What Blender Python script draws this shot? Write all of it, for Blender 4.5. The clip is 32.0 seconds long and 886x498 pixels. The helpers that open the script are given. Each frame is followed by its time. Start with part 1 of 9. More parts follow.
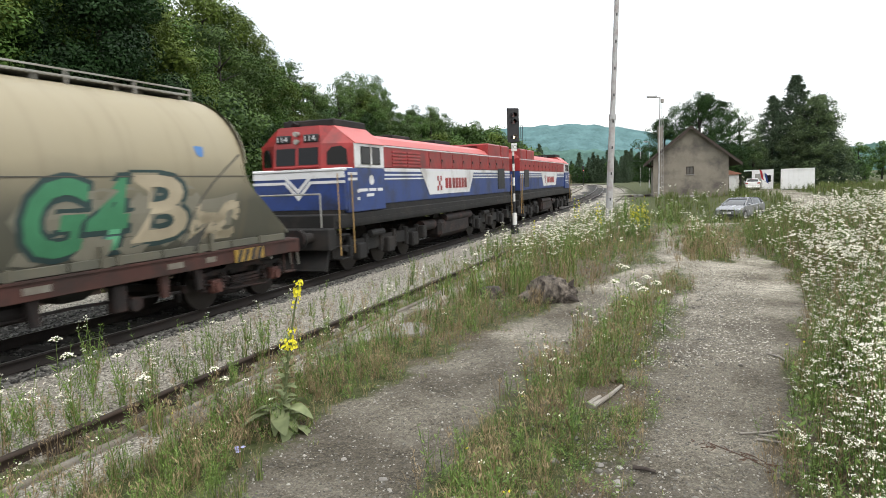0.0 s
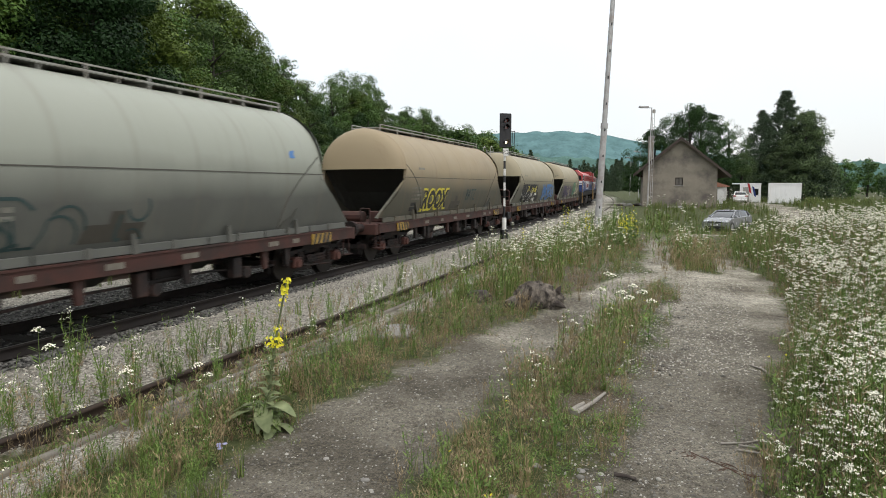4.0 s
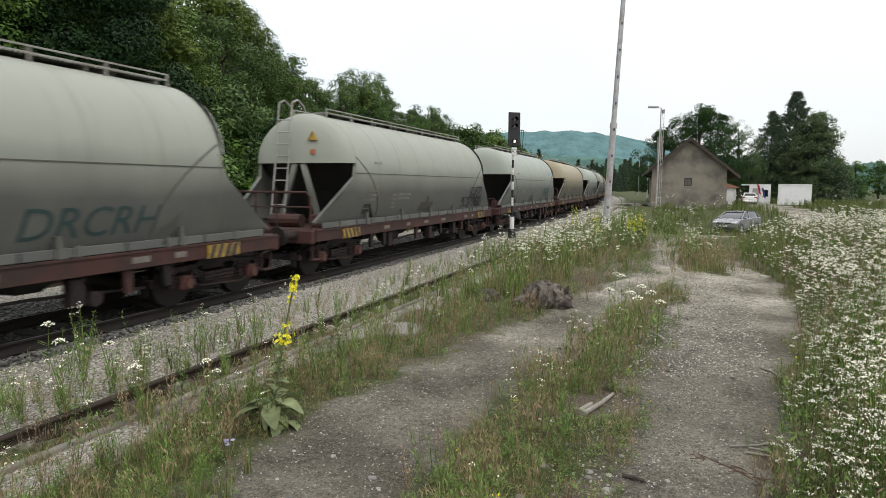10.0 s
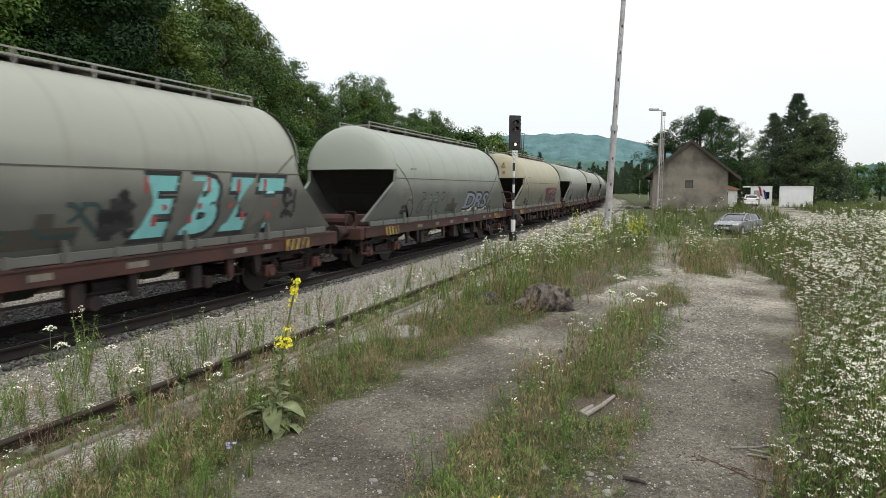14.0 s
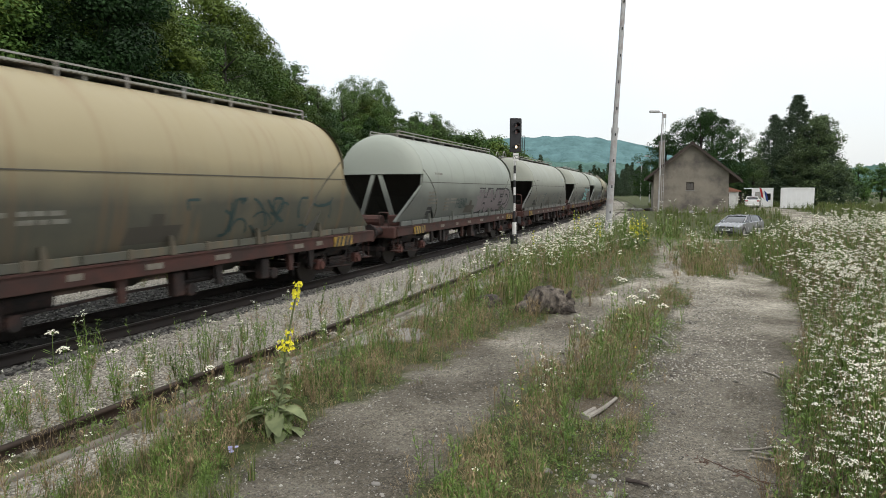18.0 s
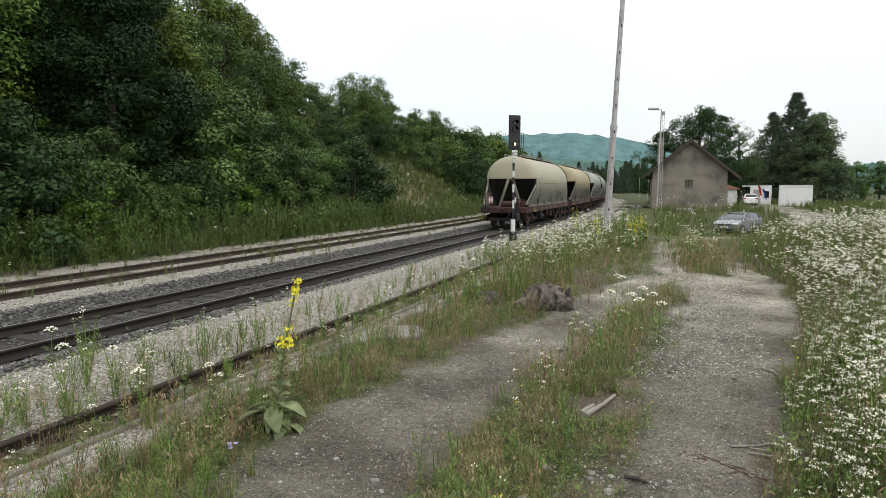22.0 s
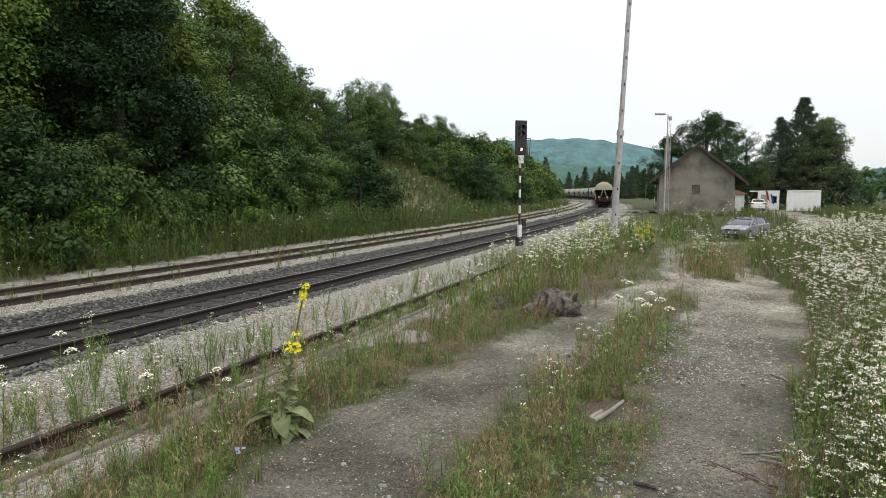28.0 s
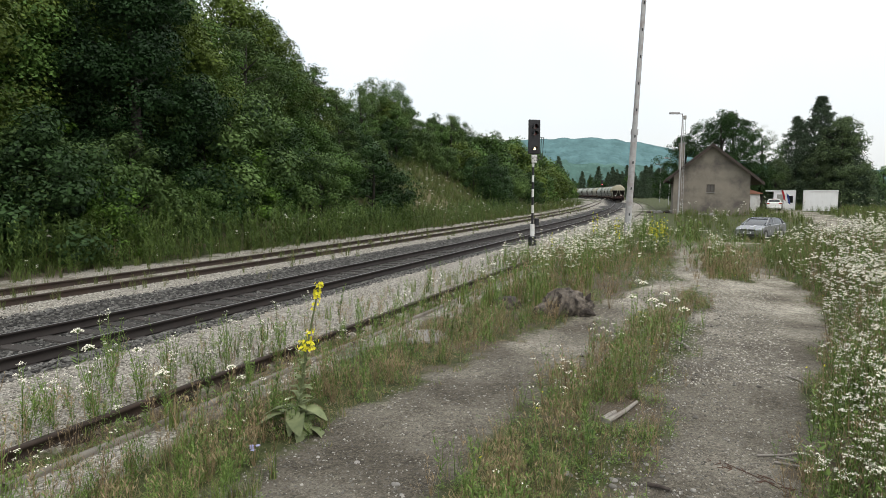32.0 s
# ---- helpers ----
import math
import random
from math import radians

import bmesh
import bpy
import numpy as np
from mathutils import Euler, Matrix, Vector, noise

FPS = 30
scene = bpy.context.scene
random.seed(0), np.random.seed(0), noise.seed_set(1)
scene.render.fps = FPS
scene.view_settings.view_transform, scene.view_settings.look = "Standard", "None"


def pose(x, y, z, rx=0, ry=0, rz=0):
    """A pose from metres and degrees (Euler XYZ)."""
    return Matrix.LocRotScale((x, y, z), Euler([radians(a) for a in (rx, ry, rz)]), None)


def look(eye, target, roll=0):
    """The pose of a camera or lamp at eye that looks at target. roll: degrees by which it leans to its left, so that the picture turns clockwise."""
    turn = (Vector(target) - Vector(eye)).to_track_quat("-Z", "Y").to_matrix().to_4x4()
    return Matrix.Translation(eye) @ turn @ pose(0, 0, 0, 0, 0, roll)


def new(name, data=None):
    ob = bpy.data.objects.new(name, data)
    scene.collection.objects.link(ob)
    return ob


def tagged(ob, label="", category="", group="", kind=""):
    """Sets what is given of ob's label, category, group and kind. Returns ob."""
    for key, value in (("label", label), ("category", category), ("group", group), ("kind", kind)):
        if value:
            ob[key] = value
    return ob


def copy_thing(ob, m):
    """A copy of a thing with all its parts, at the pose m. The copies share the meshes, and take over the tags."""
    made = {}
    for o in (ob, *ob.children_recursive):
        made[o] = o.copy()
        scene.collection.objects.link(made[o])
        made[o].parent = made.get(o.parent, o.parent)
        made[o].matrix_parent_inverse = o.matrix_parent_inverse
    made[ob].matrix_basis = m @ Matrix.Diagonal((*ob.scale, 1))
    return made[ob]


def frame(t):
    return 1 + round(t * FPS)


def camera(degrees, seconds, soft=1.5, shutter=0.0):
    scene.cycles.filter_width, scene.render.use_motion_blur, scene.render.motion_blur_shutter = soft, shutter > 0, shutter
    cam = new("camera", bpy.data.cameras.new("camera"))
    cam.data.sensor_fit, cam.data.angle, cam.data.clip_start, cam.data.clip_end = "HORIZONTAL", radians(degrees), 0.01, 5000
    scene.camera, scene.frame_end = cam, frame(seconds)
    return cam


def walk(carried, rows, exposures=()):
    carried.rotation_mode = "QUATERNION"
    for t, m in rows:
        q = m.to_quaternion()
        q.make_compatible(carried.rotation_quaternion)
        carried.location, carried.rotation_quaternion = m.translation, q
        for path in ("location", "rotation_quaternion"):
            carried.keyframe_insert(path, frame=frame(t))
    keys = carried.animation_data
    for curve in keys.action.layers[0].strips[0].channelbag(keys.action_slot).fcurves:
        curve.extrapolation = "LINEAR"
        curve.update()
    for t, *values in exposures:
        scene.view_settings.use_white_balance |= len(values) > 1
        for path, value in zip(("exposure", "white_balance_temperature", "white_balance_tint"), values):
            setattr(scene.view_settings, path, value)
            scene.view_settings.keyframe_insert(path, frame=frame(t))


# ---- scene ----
EYE_ROWS = (
    (0, 0.029, 0.022, 2.255, 84.095, 2.034, 0.039),
    (0.5, 0.033, 0.017, 2.257, 84.258, 1.418, -0.412),
    (1, 0.037, 0.016, 2.257, 84.401, 0.801, -0.892),
    (1.5, 0.035, 0.011, 2.258, 84.464, 0.680, -0.975),
    (2, 0.031, 0.018, 2.253, 84.454, 0.446, -1.043),
    (2.5, 0.020, 0.015, 2.256, 84.393, 0.335, -0.876),
    (3, 0.020, 0.016, 2.255, 84.349, 0.187, -0.814),
    (3.5, 0.023, 0.009, 2.256, 84.319, 0.143, -0.836),
    (5.5, 0.019, 0.011, 2.253, 84.367, -0.063, -0.645),
    (6, 0.021, 0.013, 2.253, 84.399, -0.025, -0.687),
    (6.5, 0.016, 0.008, 2.256, 84.397, -0.041, -0.637),
    (7, 0.020, 0.009, 2.256, 84.400, -0.011, -0.577),
    (7.5, 0.016, 0.012, 2.257, 84.399, -0.194, -0.465),
    (8, 0.015, 0.017, 2.254, 84.381, -0.262, -0.494),
    (8.5, 0.017, 0.017, 2.250, 84.352, -0.112, -0.394),
    (9, 0.014, 0.017, 2.251, 84.294, -0.171, -0.336),
    (9.5, 0.007, 0.025, 2.251, 84.226, -0.346, -0.184),
    (10, 0.005, 0.025, 2.251, 84.201, -0.366, -0.114),
    (10.5, 0.007, 0.019, 2.252, 84.145, -0.355, -0.012),
    (11, 0.007, 0.022, 2.252, 84.121, -0.283, 0.055),
    (11.5, 0.004, 0.017, 2.251, 84.138, -0.381, 0.064),
    (12, 0.004, 0.017, 2.252, 84.162, -0.427, 0.066),
    (12.5, 0.007, 0.013, 2.251, 84.212, -0.349, 0.075),
    (13, 0.008, 0.014, 2.250, 84.256, -0.292, 0.045),
    (13.5, 0.012, 0.010, 2.253, 84.333, -0.173, 0.035),
    (14, 0.015, 0.007, 2.251, 84.486, -0.156, -0.003),
    (14.5, 0.021, 0.004, 2.252, 84.599, -0.145, -0.016),
    (16.5, 0.015, 0.005, 2.251, 84.843, 0.074, 0.049),
    (17, 0.015, 0.007, 2.249, 84.826, 0.079, 0.070),
    (17.5, 0.015, 0.004, 2.250, 84.799, 0.148, 0.095),
    (18, 0.012, 0.004, 2.250, 84.753, 0.095, 0.081),
    (18.5, 0.014, 0.006, 2.249, 84.678, 0.096, 0.097),
    (19, 0.012, 0.010, 2.248, 84.626, 0.008, 0.118),
    (19.5, 0.014, 0.011, 2.247, 84.560, 0.077, 0.121),
    (20, 0.016, 0.011, 2.246, 84.523, 0.146, 0.106),
    (20.5, 0.010, 0.005, 2.249, 84.453, 0.099, 0.050),
    (21, 0.012, 0.009, 2.246, 84.451, 0.008, 0.038),
    (21.5, 0.010, 0.007, 2.250, 84.440, 0.066, -0.009),
    (22, 0.006, -0.001, 2.249, 84.488, 0.002, -0.039),
    (22.5, 0.002, 0.000, 2.249, 84.556, -0.009, -0.065),
    (23, 0.003, 0.002, 2.247, 84.632, 0.039, -0.061),
    (23.5, 0.002, -0.009, 2.254, 84.687, 0.080, -0.037),
    (24, 0.000, 0.000, 2.250, 84.794, 0.001, -0.000),
    (24.5, -0.003, 0.002, 2.249, 84.859, -0.022, 0.010),
    (25, -0.005, -0.003, 2.254, 84.912, -0.103, 0.071),
    (25.5, -0.003, -0.007, 2.254, 84.993, -0.052, 0.137),
    (27.5, -0.011, 0.001, 2.250, 85.004, 0.111, 0.399),
    (28, -0.009, 0.004, 2.247, 84.961, 0.028, 0.512),
    (28.5, -0.012, 0.008, 2.245, 84.910, 0.068, 0.609),
    (29, -0.014, 0.006, 2.248, 84.860, 0.127, 0.768),
    (29.5, -0.011, 0.005, 2.248, 84.828, 0.142, 0.952),
    (30, -0.012, 0.003, 2.246, 84.832, 0.139, 1.132),
    (30.5, -0.012, 0.000, 2.248, 84.837, 0.199, 1.271),
    (31, -0.014, 0.003, 2.247, 84.839, 0.185, 1.424),
    (31.5, -0.016, 0.004, 2.247, 84.867, 0.089, 1.539),
    (32, -0.020, 0.000, 2.249, 84.895, -0.062, 1.643),
)
cam = camera(70, 32.0, soft=0.7, shutter=0.25)
walk(cam, [(r[0], pose(*r[1:])) for r in EYE_ROWS], exposures=((0.0, 0.38), (0.7, 0.18), (1.5, 0.03), (32.0, 0.0)))

# ---- light: a bright overcast sky and a very soft sun ----
world = bpy.data.worlds.new("overcast_sky")
scene.world = world
world.use_nodes = True
wn, wl = world.node_tree.nodes, world.node_tree.links
wn.clear()
w_out = wn.new("ShaderNodeOutputWorld")
w_sky = wn.new("ShaderNodeTexSky")
w_sky.sky_type, w_sky.sun_disc = "NISHITA", False
w_sky.sun_elevation, w_sky.sun_rotation = radians(55), radians(150)
w_sky.air_density, w_sky.dust_density = 1.0, 4.0
w_bg = wn.new("ShaderNodeBackground")
w_bg.inputs["Strength"].default_value = 0.06
w_cloud = wn.new("ShaderNodeBackground")
w_cloud.inputs["Strength"].default_value = 0.82
w_noise = wn.new("ShaderNodeTexNoise")
w_noise.inputs["Scale"].default_value = 2.2
w_noise.inputs["Detail"].default_value = 4.0
w_ramp = wn.new("ShaderNodeValToRGB")
w_ramp.color_ramp.elements[0].position, w_ramp.color_ramp.elements[0].color = 0.3, (0.93, 0.97, 0.99, 1)
w_ramp.color_ramp.elements[1].position, w_ramp.color_ramp.elements[1].color = 0.7, (1.05, 1.05, 1.03, 1)
w_add = wn.new("ShaderNodeAddShader")
wl.new(w_noise.outputs["Fac"], w_ramp.inputs["Fac"])
w_co = wn.new("ShaderNodeTexCoord")
w_sep = wn.new("ShaderNodeSeparateXYZ")
w_up = wn.new("ShaderNodeMapRange")
w_up.inputs["From Min"].default_value, w_up.inputs["From Max"].default_value = 0.1, 1.0
w_up.inputs["To Min"].default_value, w_up.inputs["To Max"].default_value = 1.0, 1.8
w_mul = wn.new("ShaderNodeVectorMath")
w_mul.operation = "SCALE"
wl.new(w_co.outputs["Generated"], w_sep.inputs[0])
wl.new(w_sep.outputs["Z"], w_up.inputs["Value"])
wl.new(w_ramp.outputs["Color"], w_mul.inputs[0])
wl.new(w_up.outputs["Result"], w_mul.inputs["Scale"])
wl.new(w_mul.outputs[0], w_cloud.inputs["Color"])
wl.new(w_sky.outputs["Color"], w_bg.inputs["Color"])
wl.new(w_bg.outputs[0], w_add.inputs[0])
wl.new(w_cloud.outputs[0], w_add.inputs[1])
wl.new(w_add.outputs[0], w_out.inputs["Surface"])
sun = new("sun", bpy.data.lights.new("sun", "SUN"))
sun.data.energy, sun.data.angle, sun.data.color = 0.8, radians(14), (1.0, 0.97, 0.92)
sun.matrix_world = look((30, -52, 85), (0, 0, 0))

# ---- small tools ----
rng = np.random.default_rng(7)


def part(name, bm, material, parent=None, label=""):
    """Links a bmesh as one mesh object, under a thing or a part."""
    me = bpy.data.meshes.new(name)
    bm.normal_update()
    bm.to_mesh(me)
    bm.free()
    for m in (material if isinstance(material, (list, tuple)) else [material]):
        me.materials.append(m)
    ob = new(name, me)
    if parent is not None:
        ob.parent = parent
    return tagged(ob, label)


def empty(name, label, category, group="", kind="", m=None):
    ob = new(name)
    ob.empty_display_size = 0.2
    if m is not None:
        ob.matrix_basis = m
    return tagged(ob, label, category, group, kind)


def smooth(ob, angle=40):
    for p in ob.data.polygons:
        p.use_smooth = True
    ob.data.set_sharp_from_angle(angle=radians(angle))
    return ob


def grid_mesh(name, verts, faces, material, parent=None, label="", tints=None):
    """A mesh from computed arrays of equal-sided faces."""
    me = bpy.data.meshes.new(name)
    verts, faces = np.asarray(verts, np.float32), np.asarray(faces, np.int32)
    n, k = faces.shape
    me.vertices.add(len(verts))
    me.vertices.foreach_set("co", verts.ravel())
    me.loops.add(n * k)
    me.loops.foreach_set("vertex_index", faces.ravel())
    me.polygons.add(n)
    me.polygons.foreach_set("loop_start", np.arange(0, n * k, k, dtype=np.int32))
    if isinstance(material, (list, tuple)):
        for m in material:
            me.materials.append(m)
    else:
        me.materials.append(material)
    if tints is not None:
        for key, values in tints.items():
            if key == "slots":
                me.polygons.foreach_set("material_index", np.asarray(values, np.int32))
            else:
                at = me.attributes.new(key, "FLOAT", "POINT")
                at.data.foreach_set("value", np.asarray(values, np.float32))
    me.update(calc_edges=True)
    ob = new(name, me)
    if parent is not None:
        ob.parent = parent
    return tagged(ob, label)


def box(bm, x0, x1, y0, y1, z0, z1, bevel=0.0):
    m = Matrix.LocRotScale(((x0 + x1) / 2, (y0 + y1) / 2, (z0 + z1) / 2), None, (abs(x1 - x0), abs(y1 - y0), abs(z1 - z0)))
    got = bmesh.ops.create_cube(bm, size=1.0, matrix=m)
    if bevel:
        edges = {e for v in got["verts"] for e in v.link_edges}
        bmesh.ops.bevel(bm, geom=list(edges), offset=bevel, segments=1, affect="EDGES")
    return bm


def beam(bm, a, b, w, h=None):
    """A square bar from a to b."""
    a, b = Vector(a), Vector(b)
    d = b - a
    q = d.to_track_quat("X", "Z")
    m = Matrix.LocRotScale((a + b) / 2, q, (d.length, w, h or w))
    bmesh.ops.create_cube(bm, size=1.0, matrix=m)
    return bm


def rod(bm, a, b, r0, r1=None, n=8):
    """A round bar from a to b."""
    a, b = Vector(a), Vector(b)
    d = b - a
    m = Matrix.Translation((a + b) / 2) @ d.to_track_quat("Z", "Y").to_matrix().to_4x4()
    bmesh.ops.create_cone(bm, cap_ends=True, segments=n, radius1=r0, radius2=r0 if r1 is None else r1, depth=d.length, matrix=m)
    return bm


def pipe(bm, pts, r, n=6):
    for a, b in zip(pts[:-1], pts[1:]):
        rod(bm, a, b, r, n=n)
    return bm


def slab(bm, outline, y0, y1):
    """An outline in x, z, drawn out from y0 to y1."""
    a = [bm.verts.new((x, y0, z)) for x, z in outline]
    b = [bm.verts.new((x, y1, z)) for x, z in outline]
    n = len(outline)
    faces = [bm.faces.new(a), bm.faces.new(b[::-1])]
    faces += [bm.faces.new((a[i], b[i], b[(i + 1) % n], a[(i + 1) % n])) for i in range(n)]
    bmesh.ops.recalc_face_normals(bm, faces=faces)
    return bm


def B():
    return bmesh.new()


# ---- materials ----
def mat(name, color, rough=0.7, metal=0.0, spread=0.12, scale=6.0, bump=0.15, grain=60.0, dirt=None, dirt_at=0.62, dirt_scale=1.3, spec=0.4, rand=0.0):
    """A painted or natural surface with grain, stains and slight relief, at real-world size."""
    m = bpy.data.materials.new(name)
    m.use_nodes = True
    nt = m.node_tree
    p = nt.nodes["Principled BSDF"]
    p.inputs["Metallic"].default_value = metal
    p.inputs["Specular IOR Level"].default_value = spec
    co = nt.nodes.new("ShaderNodeTexCoord")
    n1 = nt.nodes.new("ShaderNodeTexNoise")
    n1.inputs["Scale"].default_value, n1.inputs["Detail"].default_value = scale, 5.0
    n2 = nt.nodes.new("ShaderNodeTexNoise")
    n2.inputs["Scale"].default_value, n2.inputs["Detail"].default_value = grain, 3.0
    for n in (n1, n2):
        nt.links.new(co.outputs["Object"], n.inputs["Vector"])
    r = nt.nodes.new("ShaderNodeValToRGB")
    r.color_ramp.elements[0].position, r.color_ramp.elements[1].position = 0.3, 0.7
    r.color_ramp.elements[0].color = (*[c * (1 - spread) for c in color], 1)
    r.color_ramp.elements[1].color = (*[min(1, c * (1 + spread)) for c in color], 1)
    add = nt.nodes.new("ShaderNodeMath")
    add.operation = "MULTIPLY_ADD"
    add.inputs[1].default_value, add.inputs[2].default_value = 0.45, 0.27
    nt.links.new(n2.outputs["Fac"], add.inputs[0])
    av = nt.nodes.new("ShaderNodeMath")
    av.operation = "MULTIPLY_ADD"
    av.inputs[1].default_value = 0.5
    nt.links.new(n1.outputs["Fac"], av.inputs[0])
    half = nt.nodes.new("ShaderNodeMath")
    half.operation = "MULTIPLY"
    half.inputs[1].default_value = 0.5
    nt.links.new(add.outputs[0], half.inputs[0])
    nt.links.new(half.outputs[0], av.inputs[2])
    nt.links.new(av.outputs[0], r.inputs["Fac"])
    last = r.outputs["Color"]
    if dirt is not None:
        n3 = nt.nodes.new("ShaderNodeTexNoise")
        n3.inputs["Scale"].default_value, n3.inputs["Detail"].default_value, n3.inputs["Roughness"].default_value = dirt_scale, 7.0, 0.65
        nt.links.new(co.outputs["Object"], n3.inputs["Vector"])
        r3 = nt.nodes.new("ShaderNodeValToRGB")
        r3.color_ramp.elements[0].position, r3.color_ramp.elements[1].position = dirt_at - 0.12, dirt_at + 0.1
        nt.links.new(n3.outputs["Fac"], r3.inputs["Fac"])
        mx = nt.nodes.new("ShaderNodeMix")
        mx.data_type = "RGBA"
        nt.links.new(r3.outputs["Color"], mx.inputs["Factor"])
        nt.links.new(last, mx.inputs["A"])
        mx.inputs["B"].default_value = (*dirt, 1)
        last = mx.outputs["Result"]
    if rand:
        info = nt.nodes.new("ShaderNodeObjectInfo")
        hsv = nt.nodes.new("ShaderNodeHueSaturation")
        rr = nt.nodes.new("ShaderNodeMapRange")
        rr.inputs["To Min"].default_value, rr.inputs["To Max"].default_value = 1 - rand, 1 + rand
        nt.links.new(info.outputs["Random"], rr.inputs["Value"])
        nt.links.new(rr.outputs["Result"], hsv.inputs["Value"])
        nt.links.new(last, hsv.inputs["Color"])
        last = hsv.outputs["Color"]
    nt.links.new(last, p.inputs["Base Color"])
    rm = nt.nodes.new("ShaderNodeMapRange")
    rm.inputs["To Min"].default_value, rm.inputs["To Max"].default_value = max(0.02, rough - 0.12), min(1, rough + 0.12)
    nt.links.new(n1.outputs["Fac"], rm.inputs["Value"])
    nt.links.new(rm.outputs["Result"], p.inputs["Roughness"])
    if bump:
        bp = nt.nodes.new("ShaderNodeBump")
        bp.inputs["Strength"].default_value, bp.inputs["Distance"].default_value = bump, 0.01
        nt.links.new(n2.outputs["Fac"], bp.inputs["Height"])
        nt.links.new(bp.outputs["Normal"], p.inputs["Normal"])
    return m


def leaf_mat(name, dark, light, scale=0.5, through_light=0.14, spread=0.6):
    """Foliage: tone varies leaf by leaf and over the plant."""
    m = bpy.data.materials.new(name)
    m.use_nodes = True
    nt = m.node_tree
    p = nt.nodes["Principled BSDF"]
    geo = nt.nodes.new("ShaderNodeNewGeometry")
    co = nt.nodes.new("ShaderNodeTexCoord")
    n = nt.nodes.new("ShaderNodeTexNoise")
    n.inputs["Scale"].default_value = scale
    nt.links.new(co.outputs["Object"], n.inputs["Vector"])
    av = nt.nodes.new("ShaderNodeMath")
    av.operation = "MULTIPLY_ADD"
    av.inputs[1].default_value = spread
    nt.links.new(geo.outputs["Random Per Island"], av.inputs[0])
    nt.links.new(n.outputs["Fac"], av.inputs[2])
    r = nt.nodes.new("ShaderNodeValToRGB")
    r.color_ramp.elements[0].position, r.color_ramp.elements[1].position = 0.35, 1.15
    r.color_ramp.elements[1].position = 1.0
    r.color_ramp.elements[0].color, r.color_ramp.elements[1].color = (*dark, 1), (*light, 1)
    nt.links.new(av.outputs[0], r.inputs["Fac"])
    info = nt.nodes.new("ShaderNodeObjectInfo")
    hsv = nt.nodes.new("ShaderNodeHueSaturation")
    rr = nt.nodes.new("ShaderNodeMapRange")
    rr.inputs["To Min"].default_value, rr.inputs["To Max"].default_value = 0.8, 1.25
    nt.links.new(info.outputs["Random"], rr.inputs["Value"])
    nt.links.new(rr.outputs["Result"], hsv.inputs["Value"])
    nt.links.new(r.outputs["Color"], hsv.inputs["Color"])
    nt.links.new(hsv.outputs["Color"], p.inputs["Base Color"])
    p.inputs["Roughness"].default_value = 0.6
    p.inputs["Specular IOR Level"].default_value = 0.16
    if through_light:
        tr = nt.nodes.new("ShaderNodeBsdfTranslucent")
        nt.links.new(hsv.outputs["Color"], tr.inputs["Color"])
        mx = nt.nodes.new("ShaderNodeMixShader")
        mx.inputs[0].default_value = through_light
        out = nt.nodes["Material Output"]
        nt.links.new(p.outputs[0], mx.inputs[1])
        nt.links.new(tr.outputs[0], mx.inputs[2])
        nt.links.new(mx.outputs[0], out.inputs["Surface"])
    return m


def glass_mat(name, tint=(0.02, 0.025, 0.03), rough=0.06, coat=0.5):
    m = bpy.data.materials.new(name)
    m.use_nodes = True
    p = m.node_tree.nodes["Principled BSDF"]
    p.inputs["Base Color"].default_value = (*tint, 1)
    p.inputs["Roughness"].default_value = rough
    p.inputs["Coat Weight"].default_value = coat
    p.inputs["Specular IOR Level"].default_value = 0.5 if coat else 0.22
    return m


def lamp_mat(name, color, strength):
    m = bpy.data.materials.new(name)
    m.use_nodes = True
    p = m.node_tree.nodes["Principled BSDF"]
    p.inputs["Base Color"].default_value = (*color, 1)
    p.inputs["Emission Color"].default_value = (*color, 1)
    p.inputs["Emission Strength"].default_value = strength
    return m

# ---- the railway's line: a gentle left-hand curve, by its length s and the distance o to its right ----
S_STEP = 1.0
S_LINE = np.arange(-340.0, 540.0, S_STEP)
_k = np.interp(S_LINE, (-10, 30, 80, 90, 135, 160, 430), (-0.00045, -0.00099, -0.00179, -0.00095, -0.00022, -0.0014, -0.0014))
_turn = np.concatenate(([0.0], np.cumsum((_k[1:] + _k[:-1]) / 2 * S_STEP)))
_at = int(round((-10 - S_LINE[0]) / S_STEP))
H_LINE = 0.37962 + _turn - _turn[_at]
X_LINE = np.cumsum(np.sin(H_LINE)) * S_STEP
Y_LINE = np.cumsum(np.cos(H_LINE)) * S_STEP
X_LINE += -9.436 - X_LINE[_at]
Y_LINE += 2.277 - Y_LINE[_at]


def on_line(s, o=0.0):
    """World place at length s, o metres to the right, and the heading from +y clockwise."""
    h = np.interp(s, S_LINE, H_LINE)
    return np.interp(s, S_LINE, X_LINE) + o * np.cos(h), np.interp(s, S_LINE, Y_LINE) - o * np.sin(h), h


def line_pose(s, o=0.0, z=0.0, turn=0.0):
    """Pose with +x along the line."""
    x, y, h = on_line(s, o)
    return pose(float(x), float(y), z, 0, 0, 90 - math.degrees(float(h)) + turn)


